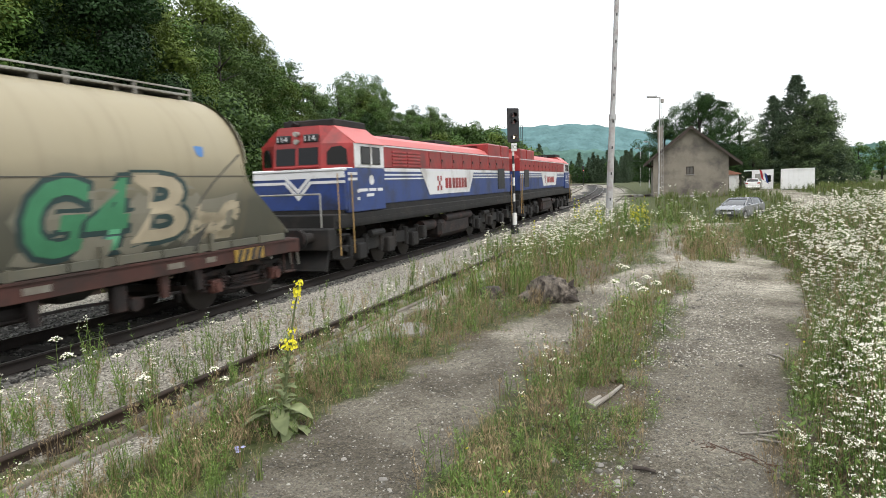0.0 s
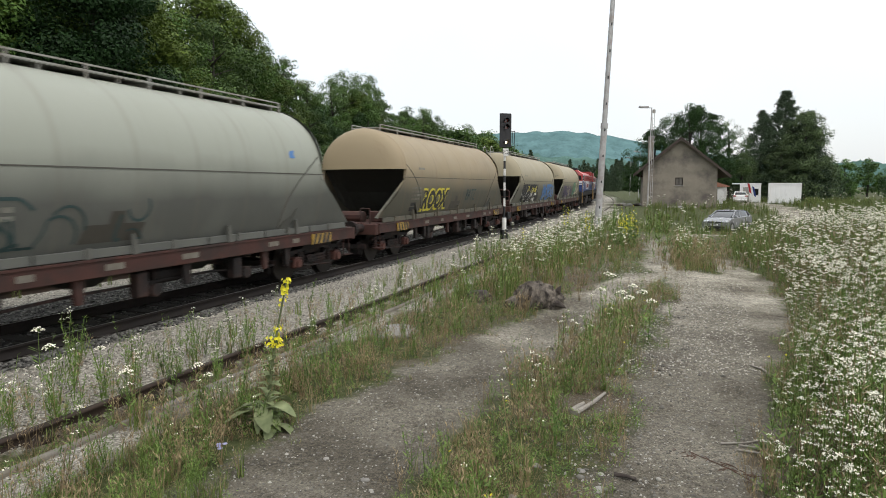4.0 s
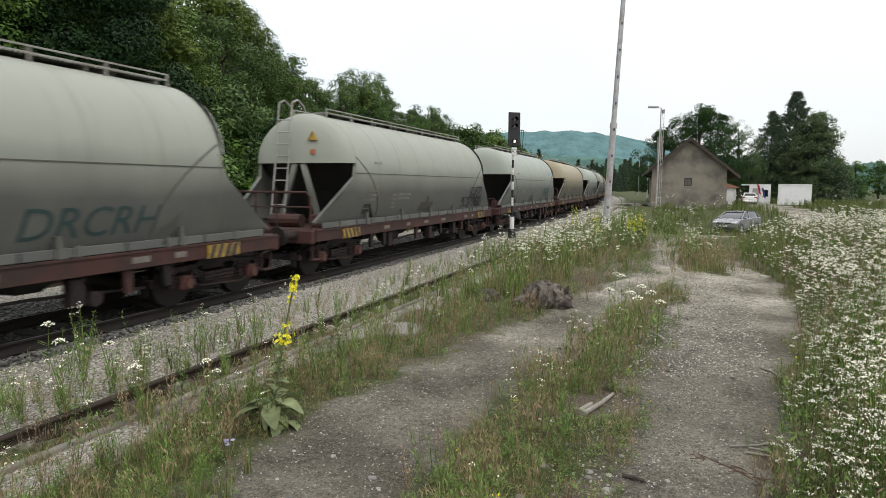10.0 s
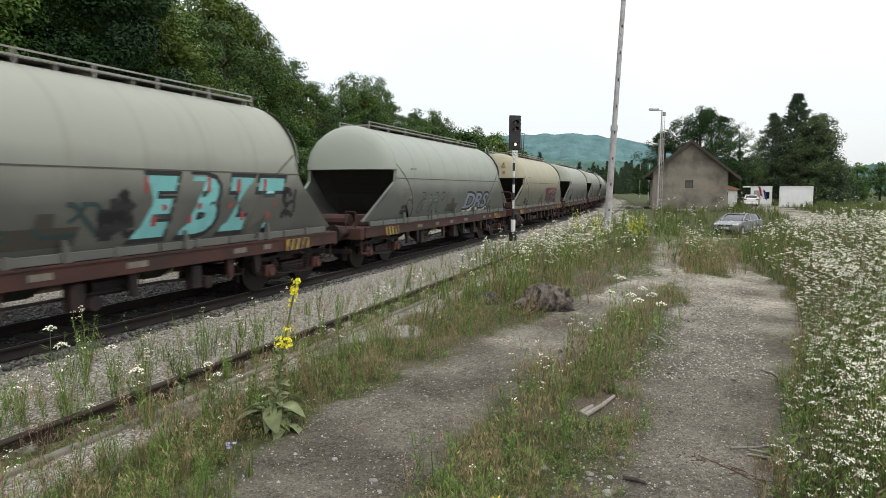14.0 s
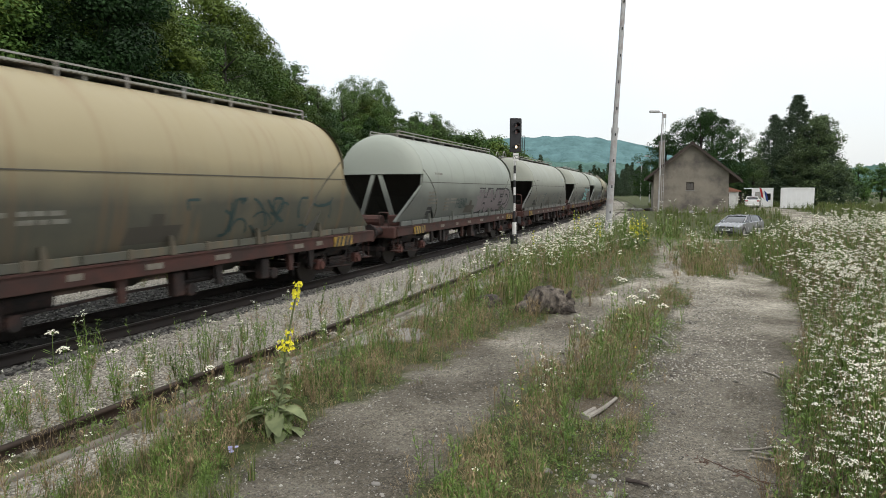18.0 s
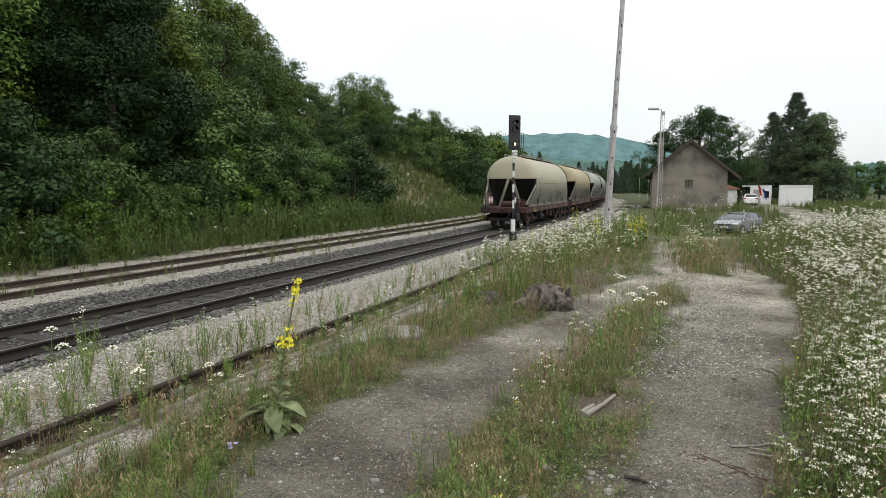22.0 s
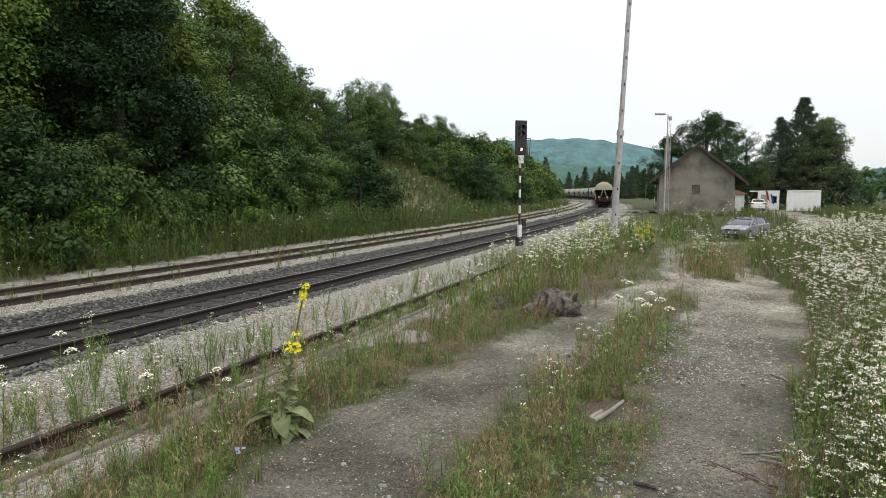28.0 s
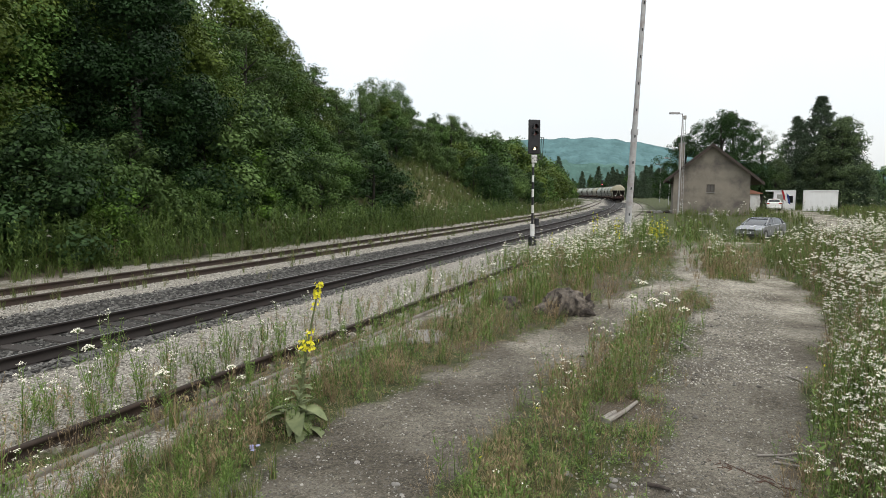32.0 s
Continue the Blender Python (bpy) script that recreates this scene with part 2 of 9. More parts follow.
def to_line(x, y):
    """s and o of world places (arrays)."""
    x, y = np.atleast_1d(x).astype(float), np.atleast_1d(y).astype(float)
    s, o = np.zeros_like(x), np.zeros_like(x)
    for i in range(0, len(x), 4000):
        dx, dy = x[i:i + 4000, None] - X_LINE[None], y[i:i + 4000, None] - Y_LINE[None]
        j = np.argmin(dx * dx + dy * dy, axis=1)
        r = np.arange(len(j))
        a, b = dx[r, j], dy[r, j]
        s[i:i + 4000] = S_LINE[j] + a * np.sin(H_LINE[j]) + b * np.cos(H_LINE[j])
        o[i:i + 4000] = a * np.cos(H_LINE[j]) - b * np.sin(H_LINE[j])
    return s, o


def bumps(x, y, cell, seed):
    """Smooth value noise, -1 to 1, over arrays."""
    u, v = x / cell, y / cell
    i, j = np.floor(u).astype(np.int64), np.floor(v).astype(np.int64)
    fu, fv = u - i, v - j
    fu, fv = fu * fu * (3 - 2 * fu), fv * fv * (3 - 2 * fv)

    def val(a, b):
        n = (a * 374761393 + b * 668265263 + seed * 974711) & 0x7FFFFFFF
        n = ((n ^ (n >> 13)) * 1274126177) & 0x7FFFFFFF
        return ((n ^ (n >> 16)) & 0xFFFF) / 32767.5 - 1
    return (val(i, j) * (1 - fu) + val(i + 1, j) * fu) * (1 - fv) + (val(i, j + 1) * (1 - fu) + val(i + 1, j + 1) * fu) * fv


def ramp(x, a, b):
    t = np.clip((x - a) / (b - a), 0, 1)
    return t * t * (3 - 2 * t)


BANK_Y = (0, 4.49, 5.55, 6.83, 9.53, 13.83, 19.18, 27.7, 34, 40)
BANK_X = (1.1, 2.45, 3.05, 3.85, 5.5, 7.75, 9.2, 13.0, 18.5, 24.0)


def height(x, y, so=None):
    """Ground height over arrays of world places."""
    x, y = np.atleast_1d(np.asarray(x, float)), np.atleast_1d(np.asarray(y, float))
    s, o = to_line(x, y) if so is None else so
    z = -0.05 + 0.025 * bumps(x, y, 1.3, 3) + 0.03 * bumps(x, y, 4.5, 4) + 0.012 * bumps(x, y, 0.45, 5)
    # hollow of the yard by the car
    z = z - 0.95 * np.exp(-(((x - 20) / 13.0) ** 2 + ((y - 45) / 13.0) ** 2)) * ramp(o, 5, 9)
    # low bank under the meadow
    z = z + 0.5 * ramp(x - np.interp(y, BANK_Y, BANK_X), 0.2, 5.0) * (1 - ramp(y, 26, 40)) * ramp(y, 1, 4)
    # track beds
    flat = np.where((o > -8.2) & (o < np.where(s < 20, 4.9, 3.6)), 1.0, 0.0)
    bed = -0.09 + 0.012 * bumps(x, y, 0.5, 8)
    bed = np.where(np.abs(o) < 2.3, -0.185 + 0.075 * ramp(np.abs(o), 0.9, 1.25) - 0.06 * ramp(np.abs(o), 1.35, 1.7) + 0.08 * ramp(np.abs(o), 1.7, 2.3), bed)
    # sunk groove between the old rail and its beam
    bed = bed - 0.10 * ramp(o, 4.08, 4.14) * (1 - ramp(o, 4.4, 4.46)) * (s < 20)
    bed = np.where(np.abs(o + 4.82) < 1.3, -0.15, bed)
    z = np.where(flat > 0, bed, z)
    # hillside on the far side of the line
    d = -o - 9.0
    rise = np.where(d > 0, 0.10 * np.minimum(d, 2.0) + 0.62 * np.clip(d - 2.0, 0, 7.5) + 0.22 * np.clip(d - 9.5, 0, 60), 0)
    fade = 1 - 0.65 * ramp(s, 110, 260)
    z = np.where(d > 0, z + rise * fade * (1 + 0.10 * bumps(x, y, 6.0, 6)), z)
    return z


def ground_z(x, y):
    return float(height(x, y)[0])

# ---- ground ----
A_Y = (-6, 0, 4.49, 5.3, 6.46, 8.23, 10.33, 13.83, 15.5, 16.3, 17.2, 19.18, 21.69, 26.24, 31.1, 38)
A_L = (-1.2, 0.1, 1.28, 1.65, 2.17, 2.97, 3.9, 5.5, 6.0, 5.95, 5.95, 6.5, 7.4, 8.96, 11.6, 15.5)
A_R = (0.2, 1.1, 2.34, 2.82, 3.53, 4.59, 5.8, 7.6, 8.0, 7.2, 6.75, 7.25, 8.25, 10.1, 13.2, 18.5)
C_Y = (14.5, 15.5, 16.5, 18.4, 20)
C_L = (6.3, 7.0, 7.5, 8.2, 8.9)
C_R = (7.9, 8.3, 8.4, 8.65, 9.2)
B_Y = (-6, 0, 4.49, 5.3, 6.29, 7.47, 8.68, 9.72, 11.29, 12.75, 14.65, 16.5)
B_L = (-4.4, -3.0, -1.73, -1.49, -1.06, -0.44, 0.28, 0.85, 1.8, 2.72, 3.91, 5.2)
B_R = (-2.6, -1.6, -0.35, 0.0, 0.35, 0.93, 1.5, 2.05, 2.95, 3.75, 4.8, 6.4)


def track_mask(x, y, py, pl, pr, soft=0.5):
    """How far a place lies within a worn strip, 0 to 1."""
    w = 0.26 * bumps(x, y, 0.9, 21) + 0.2 * bumps(x, y, 0.3, 22)
    inside = np.minimum(x - np.interp(y, py, pl), np.interp(y, py, pr) - x) + w
    return ramp(inside, -soft, soft * 0.6) * ((y > py[0]) & (y < py[-1]))


def zones(x, y, so):
    s, o = so
    path = np.maximum(track_mask(x, y, A_Y, A_L, A_R), track_mask(x, y, B_Y, B_L, B_R))
    path = np.maximum(path, track_mask(x, y, C_Y, C_L, C_R, 0.2))
    lane = np.abs(np.interp(y, (40, 51.6, 87, 120), (25, 30.7, 43, 55)) - x)
    path = np.maximum(path, 1 - ramp(lane + 0.6 * bumps(x, y, 2.0, 31), 1.4, 2.2) + 0 * y) * (y > -8)
    path = np.where(y > 41, 1 - ramp(lane, 1.5, 2.3), path)
    w = 0.2 * bumps(x, y, 0.7, 23) + 0.12 * bumps(x, y, 0.25, 24)
    ballast = 1 - ramp(np.abs(o) * np.where(o < 0, 0.56, 1.0) + 0.5 * w, 1.32, 1.52)
    gravel = ramp(o + w, -8.1, -7.3) * (1 - ramp(o + 1.2 * w, 4.9, 5.25))
    gravel = gravel * (1 - 0.75 * ramp(o + 0.5 * w, 4.02, 4.12) * (1 - ramp(o + 0.5 * w, 4.45, 4.58)) * (s < 40))
    gravel = gravel * (1 - 0.55 * ramp(bumps(x, y, 0.9, 33) + 0.5 * bumps(x, y, 0.3, 34), -0.1, 0.6) * ((o < -4.2) | (o > 3.4)))
    gravel = gravel * np.where(o > 2, 1 - 0.55 * ramp(s, 28, 50) * ramp(bumps(x, y, 2.2, 25), -0.2, 0.5), 1)
    dry = ramp(bumps(x, y, 1.7, 26) + 0.6 * bumps(x, y, 0.5, 27), -0.5, 0.5) * (1 - 0.8 * ramp(y, 26, 36))
    earth = np.where(o < -9, 0.8 * ramp(bumps(x, y, 4.0, 28) + 0.5 * bumps(x, y, 1.2, 29), 0.25, 0.6), 0) * ramp(s, 33, 37) * (1 - ramp(s, 56, 62)) * (1 - ramp(-o, 16, 18))
    # worn tracks turn paler with y, unevenly, from about 7.5 m on
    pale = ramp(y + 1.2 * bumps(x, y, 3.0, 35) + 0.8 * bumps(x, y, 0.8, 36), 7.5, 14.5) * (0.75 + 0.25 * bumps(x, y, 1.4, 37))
    return path, ballast, gravel, dry, earth, pale


def ground_material():
    m = bpy.data.materials.new("ground")
    m.use_nodes = True
    nt = m.node_tree
    p = nt.nodes["Principled BSDF"]
    p.inputs["Specular IOR Level"].default_value = 0.2
    p.inputs["Roughness"].default_value = 0.92
    co = nt.nodes.new("ShaderNodeTexCoord")

    def noise_of(scale, detail=6.0, rough=0.6):
        n = nt.nodes.new("ShaderNodeTexNoise")
        n.inputs["Scale"].default_value, n.inputs["Detail"].default_value, n.inputs["Roughness"].default_value = scale, detail, rough
        nt.links.new(co.outputs["Object"], n.inputs["Vector"])
        return n.outputs["Fac"]

    def stones_of(scale):
        v = nt.nodes.new("ShaderNodeTexVoronoi")
        v.inputs["Scale"].default_value = scale
        nt.links.new(co.outputs["Object"], v.inputs["Vector"])
        return v

    def ramp_of(fac, stops):
        r = nt.nodes.new("ShaderNodeValToRGB")
        while len(r.color_ramp.elements) < len(stops):
            r.color_ramp.elements.new(0.5)
        for e, (at, c) in zip(r.color_ramp.elements, stops):
            e.position, e.color = at, (*c, 1)
        nt.links.new(fac, r.inputs["Fac"])
        return r.outputs["Color"]

    def mix(fac, a, b, kind="MIX"):
        n = nt.nodes.new("ShaderNodeMix")
        n.data_type, n.blend_type = "RGBA", kind
        if isinstance(fac, float):
            n.inputs["Factor"].default_value = fac
        else:
            nt.links.new(fac, n.inputs["Factor"])
        nt.links.new(a, n.inputs["A"])
        nt.links.new(b, n.inputs["B"])
        return n.outputs["Result"]

    def zone(name):
        a = nt.nodes.new("ShaderNodeAttribute")
        a.attribute_name = name
        return a.outputs["Fac"]

    def broken(name, noise_fac, spread_by=1.3, hard=2.6):
        """A zone whose border is frayed by noise."""
        n1 = nt.nodes.new("ShaderNodeMath")
        n1.operation = "MULTIPLY_ADD"
        n1.inputs[1].default_value, n1.inputs[2].default_value = spread_by, -0.5 - 0.5 * spread_by
        nt.links.new(noise_fac, n1.inputs[0])
        n2 = nt.nodes.new("ShaderNodeMath")
        n2.operation = "ADD"
        nt.links.new(zone(name), n2.inputs[0])
        nt.links.new(n1.outputs[0], n2.inputs[1])
        n3 = nt.nodes.new("ShaderNodeMath")
        n3.operation, n3.use_clamp = "MULTIPLY_ADD", True
        n3.inputs[1].default_value, n3.inputs[2].default_value = hard, 0.5
        nt.links.new(n2.outputs[0], n3.inputs[0])
        return n3.outputs[0]

    fray = noise_of(7.0, 10.0, 0.78)
    big, mid, fine = noise_of(0.6), noise_of(9.0, 8.0, 0.72), noise_of(55, 6.0, 0.7)
    grass = ramp_of(mid, ((0.3, (0.030, 0.036, 0.014)), (0.5, (0.050, 0.060, 0.020)), (0.62, (0.078, 0.086, 0.034)), (0.75, (0.12, 0.115, 0.07))))
    dry = ramp_of(fine, ((0.3, (0.042, 0.032, 0.020)), (0.5, (0.092, 0.074, 0.050)), (0.62, (0.14, 0.12, 0.09)), (0.75, (0.30, 0.28, 0.245))))
    base = mix(broken("dry", fray, 2.0, 2.0), grass, dry)
    sv = stones_of(70)
    path = ramp_of(sv.outputs["Color"], ((0.05, (0.052, 0.047, 0.038)), (0.5, (0.122, 0.114, 0.096)), (0.85, (0.175, 0.164, 0.138)), (0.97, (0.29, 0.275, 0.24))))
    grit = ramp_of(noise_of(16, 10.0, 0.8), ((0.36, (0.45, 0.43, 0.40)), (0.5, (0.97, 0.95, 0.91)), (0.64, (1.7, 1.67, 1.6))))
    path = mix(0.9, path, grit, "MULTIPLY")
    soil = ramp_of(noise_of(30, 8.0, 0.8), ((0.35, (0.062, 0.054, 0.042)), (0.5, (0.112, 0.101, 0.082)), (0.66, (0.19, 0.177, 0.15))))
    path = mix(ramp_of(noise_of(2.4, 8.0, 0.7), ((0.44, (0.1, 0.1, 0.1)), (0.58, (0.5, 0.5, 0.5)))), path, soil)
    stain = ramp_of(big, ((0.36, (0.48, 0.45, 0.41)), (0.5, (0.92, 0.90, 0.86)), (0.62, (1.35, 1.34, 1.32)), (0.7, (1.8, 1.8, 1.78))))
    path = mix(1.0, path, stain, "MULTIPLY")
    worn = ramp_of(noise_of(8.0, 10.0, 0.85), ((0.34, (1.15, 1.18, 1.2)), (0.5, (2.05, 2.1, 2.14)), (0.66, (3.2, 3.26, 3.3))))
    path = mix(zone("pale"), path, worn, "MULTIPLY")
    base = mix(broken("path", fray), base, path)
    gv = stones_of(42)
    gravel = ramp_of(gv.outputs["Color"], ((0.05, (0.085, 0.077, 0.062)), (0.5, (0.235, 0.219, 0.184)), (0.95, (0.47, 0.442, 0.378))))
    base = mix(broken("gravel", fray, 1.1), base, gravel)
    bv = stones_of(15)
    ballast = ramp_of(bv.outputs["Color"], ((0.1, (0.014, 0.0135, 0.0125)), (0.6, (0.045, 0.043, 0.039)), (0.97, (0.115, 0.11, 0.10))))
    base = mix(broken("ballast", fray, 0.9), base, ballast)
    earth = ramp_of(mid, ((0.3, (0.085, 0.075, 0.038)), (0.5, (0.13, 0.11, 0.06)), (0.7, (0.19, 0.155, 0.10))))
    base = mix(zone("earth"), base, earth)
    nt.links.new(base, p.inputs["Base Color"])
    hi = nt.nodes.new("ShaderNodeMath")
    hi.operation = "ADD"
    for k, (tex, zn, amount) in enumerate(((bv, "ballast", 1.6), (gv, "gravel", 0.9))):
        w = nt.nodes.new("ShaderNodeMath")
        w.operation = "MULTIPLY"
        w.inputs[1].default_value = amount
        nt.links.new(tex.outputs["Distance"], w.inputs[0])
        w2 = nt.nodes.new("ShaderNodeMath")
        w2.operation = "MULTIPLY"
        nt.links.new(w.outputs[0], w2.inputs[0])
        nt.links.new(zone(zn), w2.inputs[1])
        nt.links.new(w2.outputs[0], hi.inputs[k])
    hi2 = nt.nodes.new("ShaderNodeMath")
    hi2.operation = "MULTIPLY_ADD"
    hi2.inputs[1].default_value = -1.4
    nt.links.new(fine, hi2.inputs[0])
    nt.links.new(hi.outputs[0], hi2.inputs[2])
    bp = nt.nodes.new("ShaderNodeBump")
    bp.invert = True
    bp.inputs["Strength"].default_value, bp.inputs["Distance"].default_value = 0.7, 0.02
    nt.links.new(hi2.outputs[0], bp.inputs["Height"])
    nt.links.new(bp.outputs["Normal"], p.inputs["Normal"])
    return m


def spaced(a, b, step, grow, far):
    mid = list(np.arange(a, b + step / 2, step))
    lo, hi, d = [], [], step
    while True:
        d *= grow
        lo.append((lo[-1] if lo else a) - d)
        hi.append((hi[-1] if hi else b) + d)
        if d > far * (grow - 1) / grow * 0.9:
            break
    return np.array(lo[::-1] + mid + hi)


def ground():
    xs, ys = spaced(-11, 12, 0.24, 1.12, 4500), spaced(2, 32, 0.24, 1.11, 4500)
    gx, gy = np.meshgrid(xs, ys)
    x, y = gx.ravel(), gy.ravel()
    so = to_line(x, y)
    z = height(x, y, so)
    far = np.maximum(np.abs(x), np.abs(y))
    z = np.where(far > 400, np.minimum(z, 6), z)
    p, b, g, d, e, pl = zones(x, y, so)
    nx, ny = len(xs), len(ys)
    i = (np.arange(ny - 1)[:, None] * nx + np.arange(nx - 1)[None]).ravel()
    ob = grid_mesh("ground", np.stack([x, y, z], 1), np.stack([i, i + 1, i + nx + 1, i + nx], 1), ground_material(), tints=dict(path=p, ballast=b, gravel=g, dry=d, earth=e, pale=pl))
    for poly in ob.data.polygons:
        poly.use_smooth = True
    return tagged(ob, "uneven ground of grass, gravel, ballast and worn tracks", "ground", kind="structure")


ground()

# ---- rails and sleepers ----
M_RAIL = mat("rail_steel", (0.017, 0.0125, 0.010), 0.8, 0.0, 0.3, 5, 0.2, dirt=(0.03, 0.02, 0.015), dirt_at=0.66)
M_POLISHED = mat("polished_railhead", (0.30, 0.29, 0.28), 0.35, 0.9, 0.2, 3, 0.0)
M_RUST = mat("rusty_rail_steel", (0.040, 0.028, 0.021), 0.85, 0.2, 0.35, 7, 0.3, dirt=(0.05, 0.03, 0.02))
M_SLEEPER = mat("oiled_sleeper", (0.032, 0.027, 0.023), 0.85, 0, 0.3, 4, 0.4, dirt=(0.03, 0.028, 0.026), rand=0.25)
M_OLDWOOD = mat("grey_weathered_timber", (0.135, 0.122, 0.105), 0.9, 0, 0.25, 9, 0.5, dirt=(0.12, 0.10, 0.08), rand=0.2)
M_KERB = mat("grey_weathered_beam", (0.165, 0.15, 0.125), 0.9, 0, 0.3, 9, 0.5, dirt=(0.13, 0.11, 0.08), dirt_at=0.58, dirt_scale=3)
M_CONCRETE = mat("weathered_concrete", (0.23, 0.222, 0.205), 0.9, 0, 0.18, 7, 0.4, dirt=(0.2, 0.18, 0.15))
M_STONE = mat("ballast_stone", (0.12, 0.115, 0.105), 0.9, 0, 0.4, 3, 0.3)
M_PALESTONE = mat("pale_limestone", (0.25, 0.238, 0.215), 0.9, 0, 0.2, 8, 0.3, rand=0.2)

RAIL_SHAPE = ((-0.036, 0), (-0.036, -0.03), (-0.012, -0.045), (-0.009, -0.13), (-0.065, -0.15), (-0.065, -0.172),
              (0.065, -0.172), (0.065, -0.15), (0.009, -0.13), (0.012, -0.045), (0.036, -0.03), (0.036, 0))


def sweep(name, shape, s0, s1, step, o, material, parent, z=0.0, label="", wobble=0.0):
    ss = np.arange(s0, s1 + step / 2, step)
    x, y, h = on_line(ss)
    n = len(shape)
    off = o + wobble * bumps(ss, ss * 0, 3.0, 41)
    vx = [x + (off + a) * np.cos(h) for a, c in shape]
    vy = [y - (off + a) * np.sin(h) for a, c in shape]
    vz = [ss * 0 + z + c + 0.3 * wobble * bumps(ss, ss * 0, 2.0, 42) for a, c in shape]
    v = np.stack([np.stack(vx, 1), np.stack(vy, 1), np.stack(vz, 1)], 2).reshape(-1, 3)
    i = (np.arange(len(ss) - 1)[:, None] * n + np.arange(n)[None])
    j = (np.arange(len(ss) - 1)[:, None] * n + (np.arange(n)[None] + 1) % n)
    f = np.stack([i, j, j + n, i + n], 2).reshape(-1, 4)
    return grid_mesh(name, v, f, material, parent, label)


def railway(name, centre, s0, s1, rails, rail_mat, label, sleepers, drop=0.0, sleeper_mat=None, sleeper_len=2.5):
    tr = empty(name, label, "railway track", kind="structure")
    for g in rails:
        sweep("rail", RAIL_SHAPE, s0, s1, 2.0, centre + g, rail_mat, tr, z=-drop)
    if sleepers:
        bm = B()
        box(bm, -0.13, 0.13, -sleeper_len / 2, sleeper_len / 2, -0.30, -0.165, 0.015)
        first = part("sleeper", bm, sleeper_mat or M_SLEEPER, tr)
        first.matrix_basis = line_pose(sleepers[0], centre, -drop)
        for k, s in enumerate(np.arange(sleepers[0] + 0.62, sleepers[1], 0.62)):
            ob = new("sleeper", first.data)
            ob.parent = tr
            ob.matrix_basis = line_pose(s + random.uniform(-0.03, 0.03), centre + random.uniform(-0.04, 0.04), -drop + random.uniform(-0.008, 0.006), random.uniform(-1.2, 1.2))
    return tr


main_track = railway("main_track", 0.0, -340, 540, (-0.753, 0.753), M_RAIL, "main line of dark steel rails on oily sleepers in dark ballast", (-16, 90))
for g_ in (-0.753, 0.753):
    sweep("running_band", ((-0.014, 0.0), (-0.014, 0.003), (0.014, 0.003), (0.014, 0.0)), -340, 540, 2.0, g_, M_POLISHED, main_track, label="narrow polished band on the railhead")
railway("far_siding", -4.82, -60, 330, (-0.753, 0.753), M_RUST, "overgrown siding with rusty rails in pale gravel", (-10, 62), 0.0, M_OLDWOOD)
siding = railway("near_siding", 4.75, -30, 300, (-0.72,), M_RUST, "disused siding with a rusty rail sunk in weeds", None, -0.02)
sweep("rail", RAIL_SHAPE, 40, 300, 2.0, 5.5, M_RUST, siding, z=-0.01)
for k_ in range(13):
    a_ = -16 + 2.6 * k_
    sweep("kerb_beam", ((-0.03, 0.0), (-0.04, -0.02), (-0.045, -0.25), (0.045, -0.25), (0.04, -0.02), (0.03, 0.0), (0.0, 0.005)), a_, a_ + 2.56, 0.64, 4.53 + random.uniform(-0.012, 0.012), M_KERB, siding, z=-0.045 + random.uniform(-0.012, 0.01), label="grey weathered beam beside the rail", wobble=0.02)

# ---- train ----
M_SILL = mat("red_brown_underframe", (0.052, 0.020, 0.015), 0.8, 0, 0.35, 3, 0.2, dirt=(0.026, 0.016, 0.013), dirt_at=0.55, dirt_scale=2.0)
M_BOGIE = mat("oily_bogie_steel", (0.010, 0.0075, 0.007), 0.75, 0.1, 0.4, 4, 0.3, dirt=(0.05, 0.023, 0.017), dirt_at=0.6, dirt_scale=2.2)
M_REDBOX = mat("rust_red_axlebox", (0.075, 0.028, 0.021), 0.8, 0, 0.35, 5, 0.3, dirt=(0.02, 0.014, 0.012), dirt_at=0.55, dirt_scale=4)
M_WHEEL = mat("wheel_steel", (0.03, 0.025, 0.022), 0.5, 0.6, 0.3, 6, 0.2)
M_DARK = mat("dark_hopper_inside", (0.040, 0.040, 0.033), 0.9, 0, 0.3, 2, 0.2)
M_SKIRT = mat("pale_grey_skirt", (0.20, 0.20, 0.172), 0.75, 0, 0.25, 2.5, 0.1, dirt=(0.11, 0.09, 0.07), dirt_at=0.52)
M_GALV = mat("dull_galvanised_steel", (0.29, 0.285, 0.26), 0.6, 0.2, 0.25, 6, 0.15, dirt=(0.19, 0.16, 0.13))
M_YELLOW = mat("hazard_yellow", (0.36, 0.23, 0.035), 0.7, 0, 0.25, 6, 0.1, dirt=(0.10, 0.06, 0.03), dirt_at=0.56, dirt_scale=3.0)
M_SEAM = mat("dark_seam", (0.075, 0.07, 0.06), 0.8)
M_BLACK = mat("dull_black_paint", (0.022, 0.022, 0.023), 0.7, 0, 0.3, 6, 0.1)
M_WHITE = mat("dusty_white_paint", (0.72, 0.72, 0.70), 0.65, 0, 0.08, 6, 0.1)


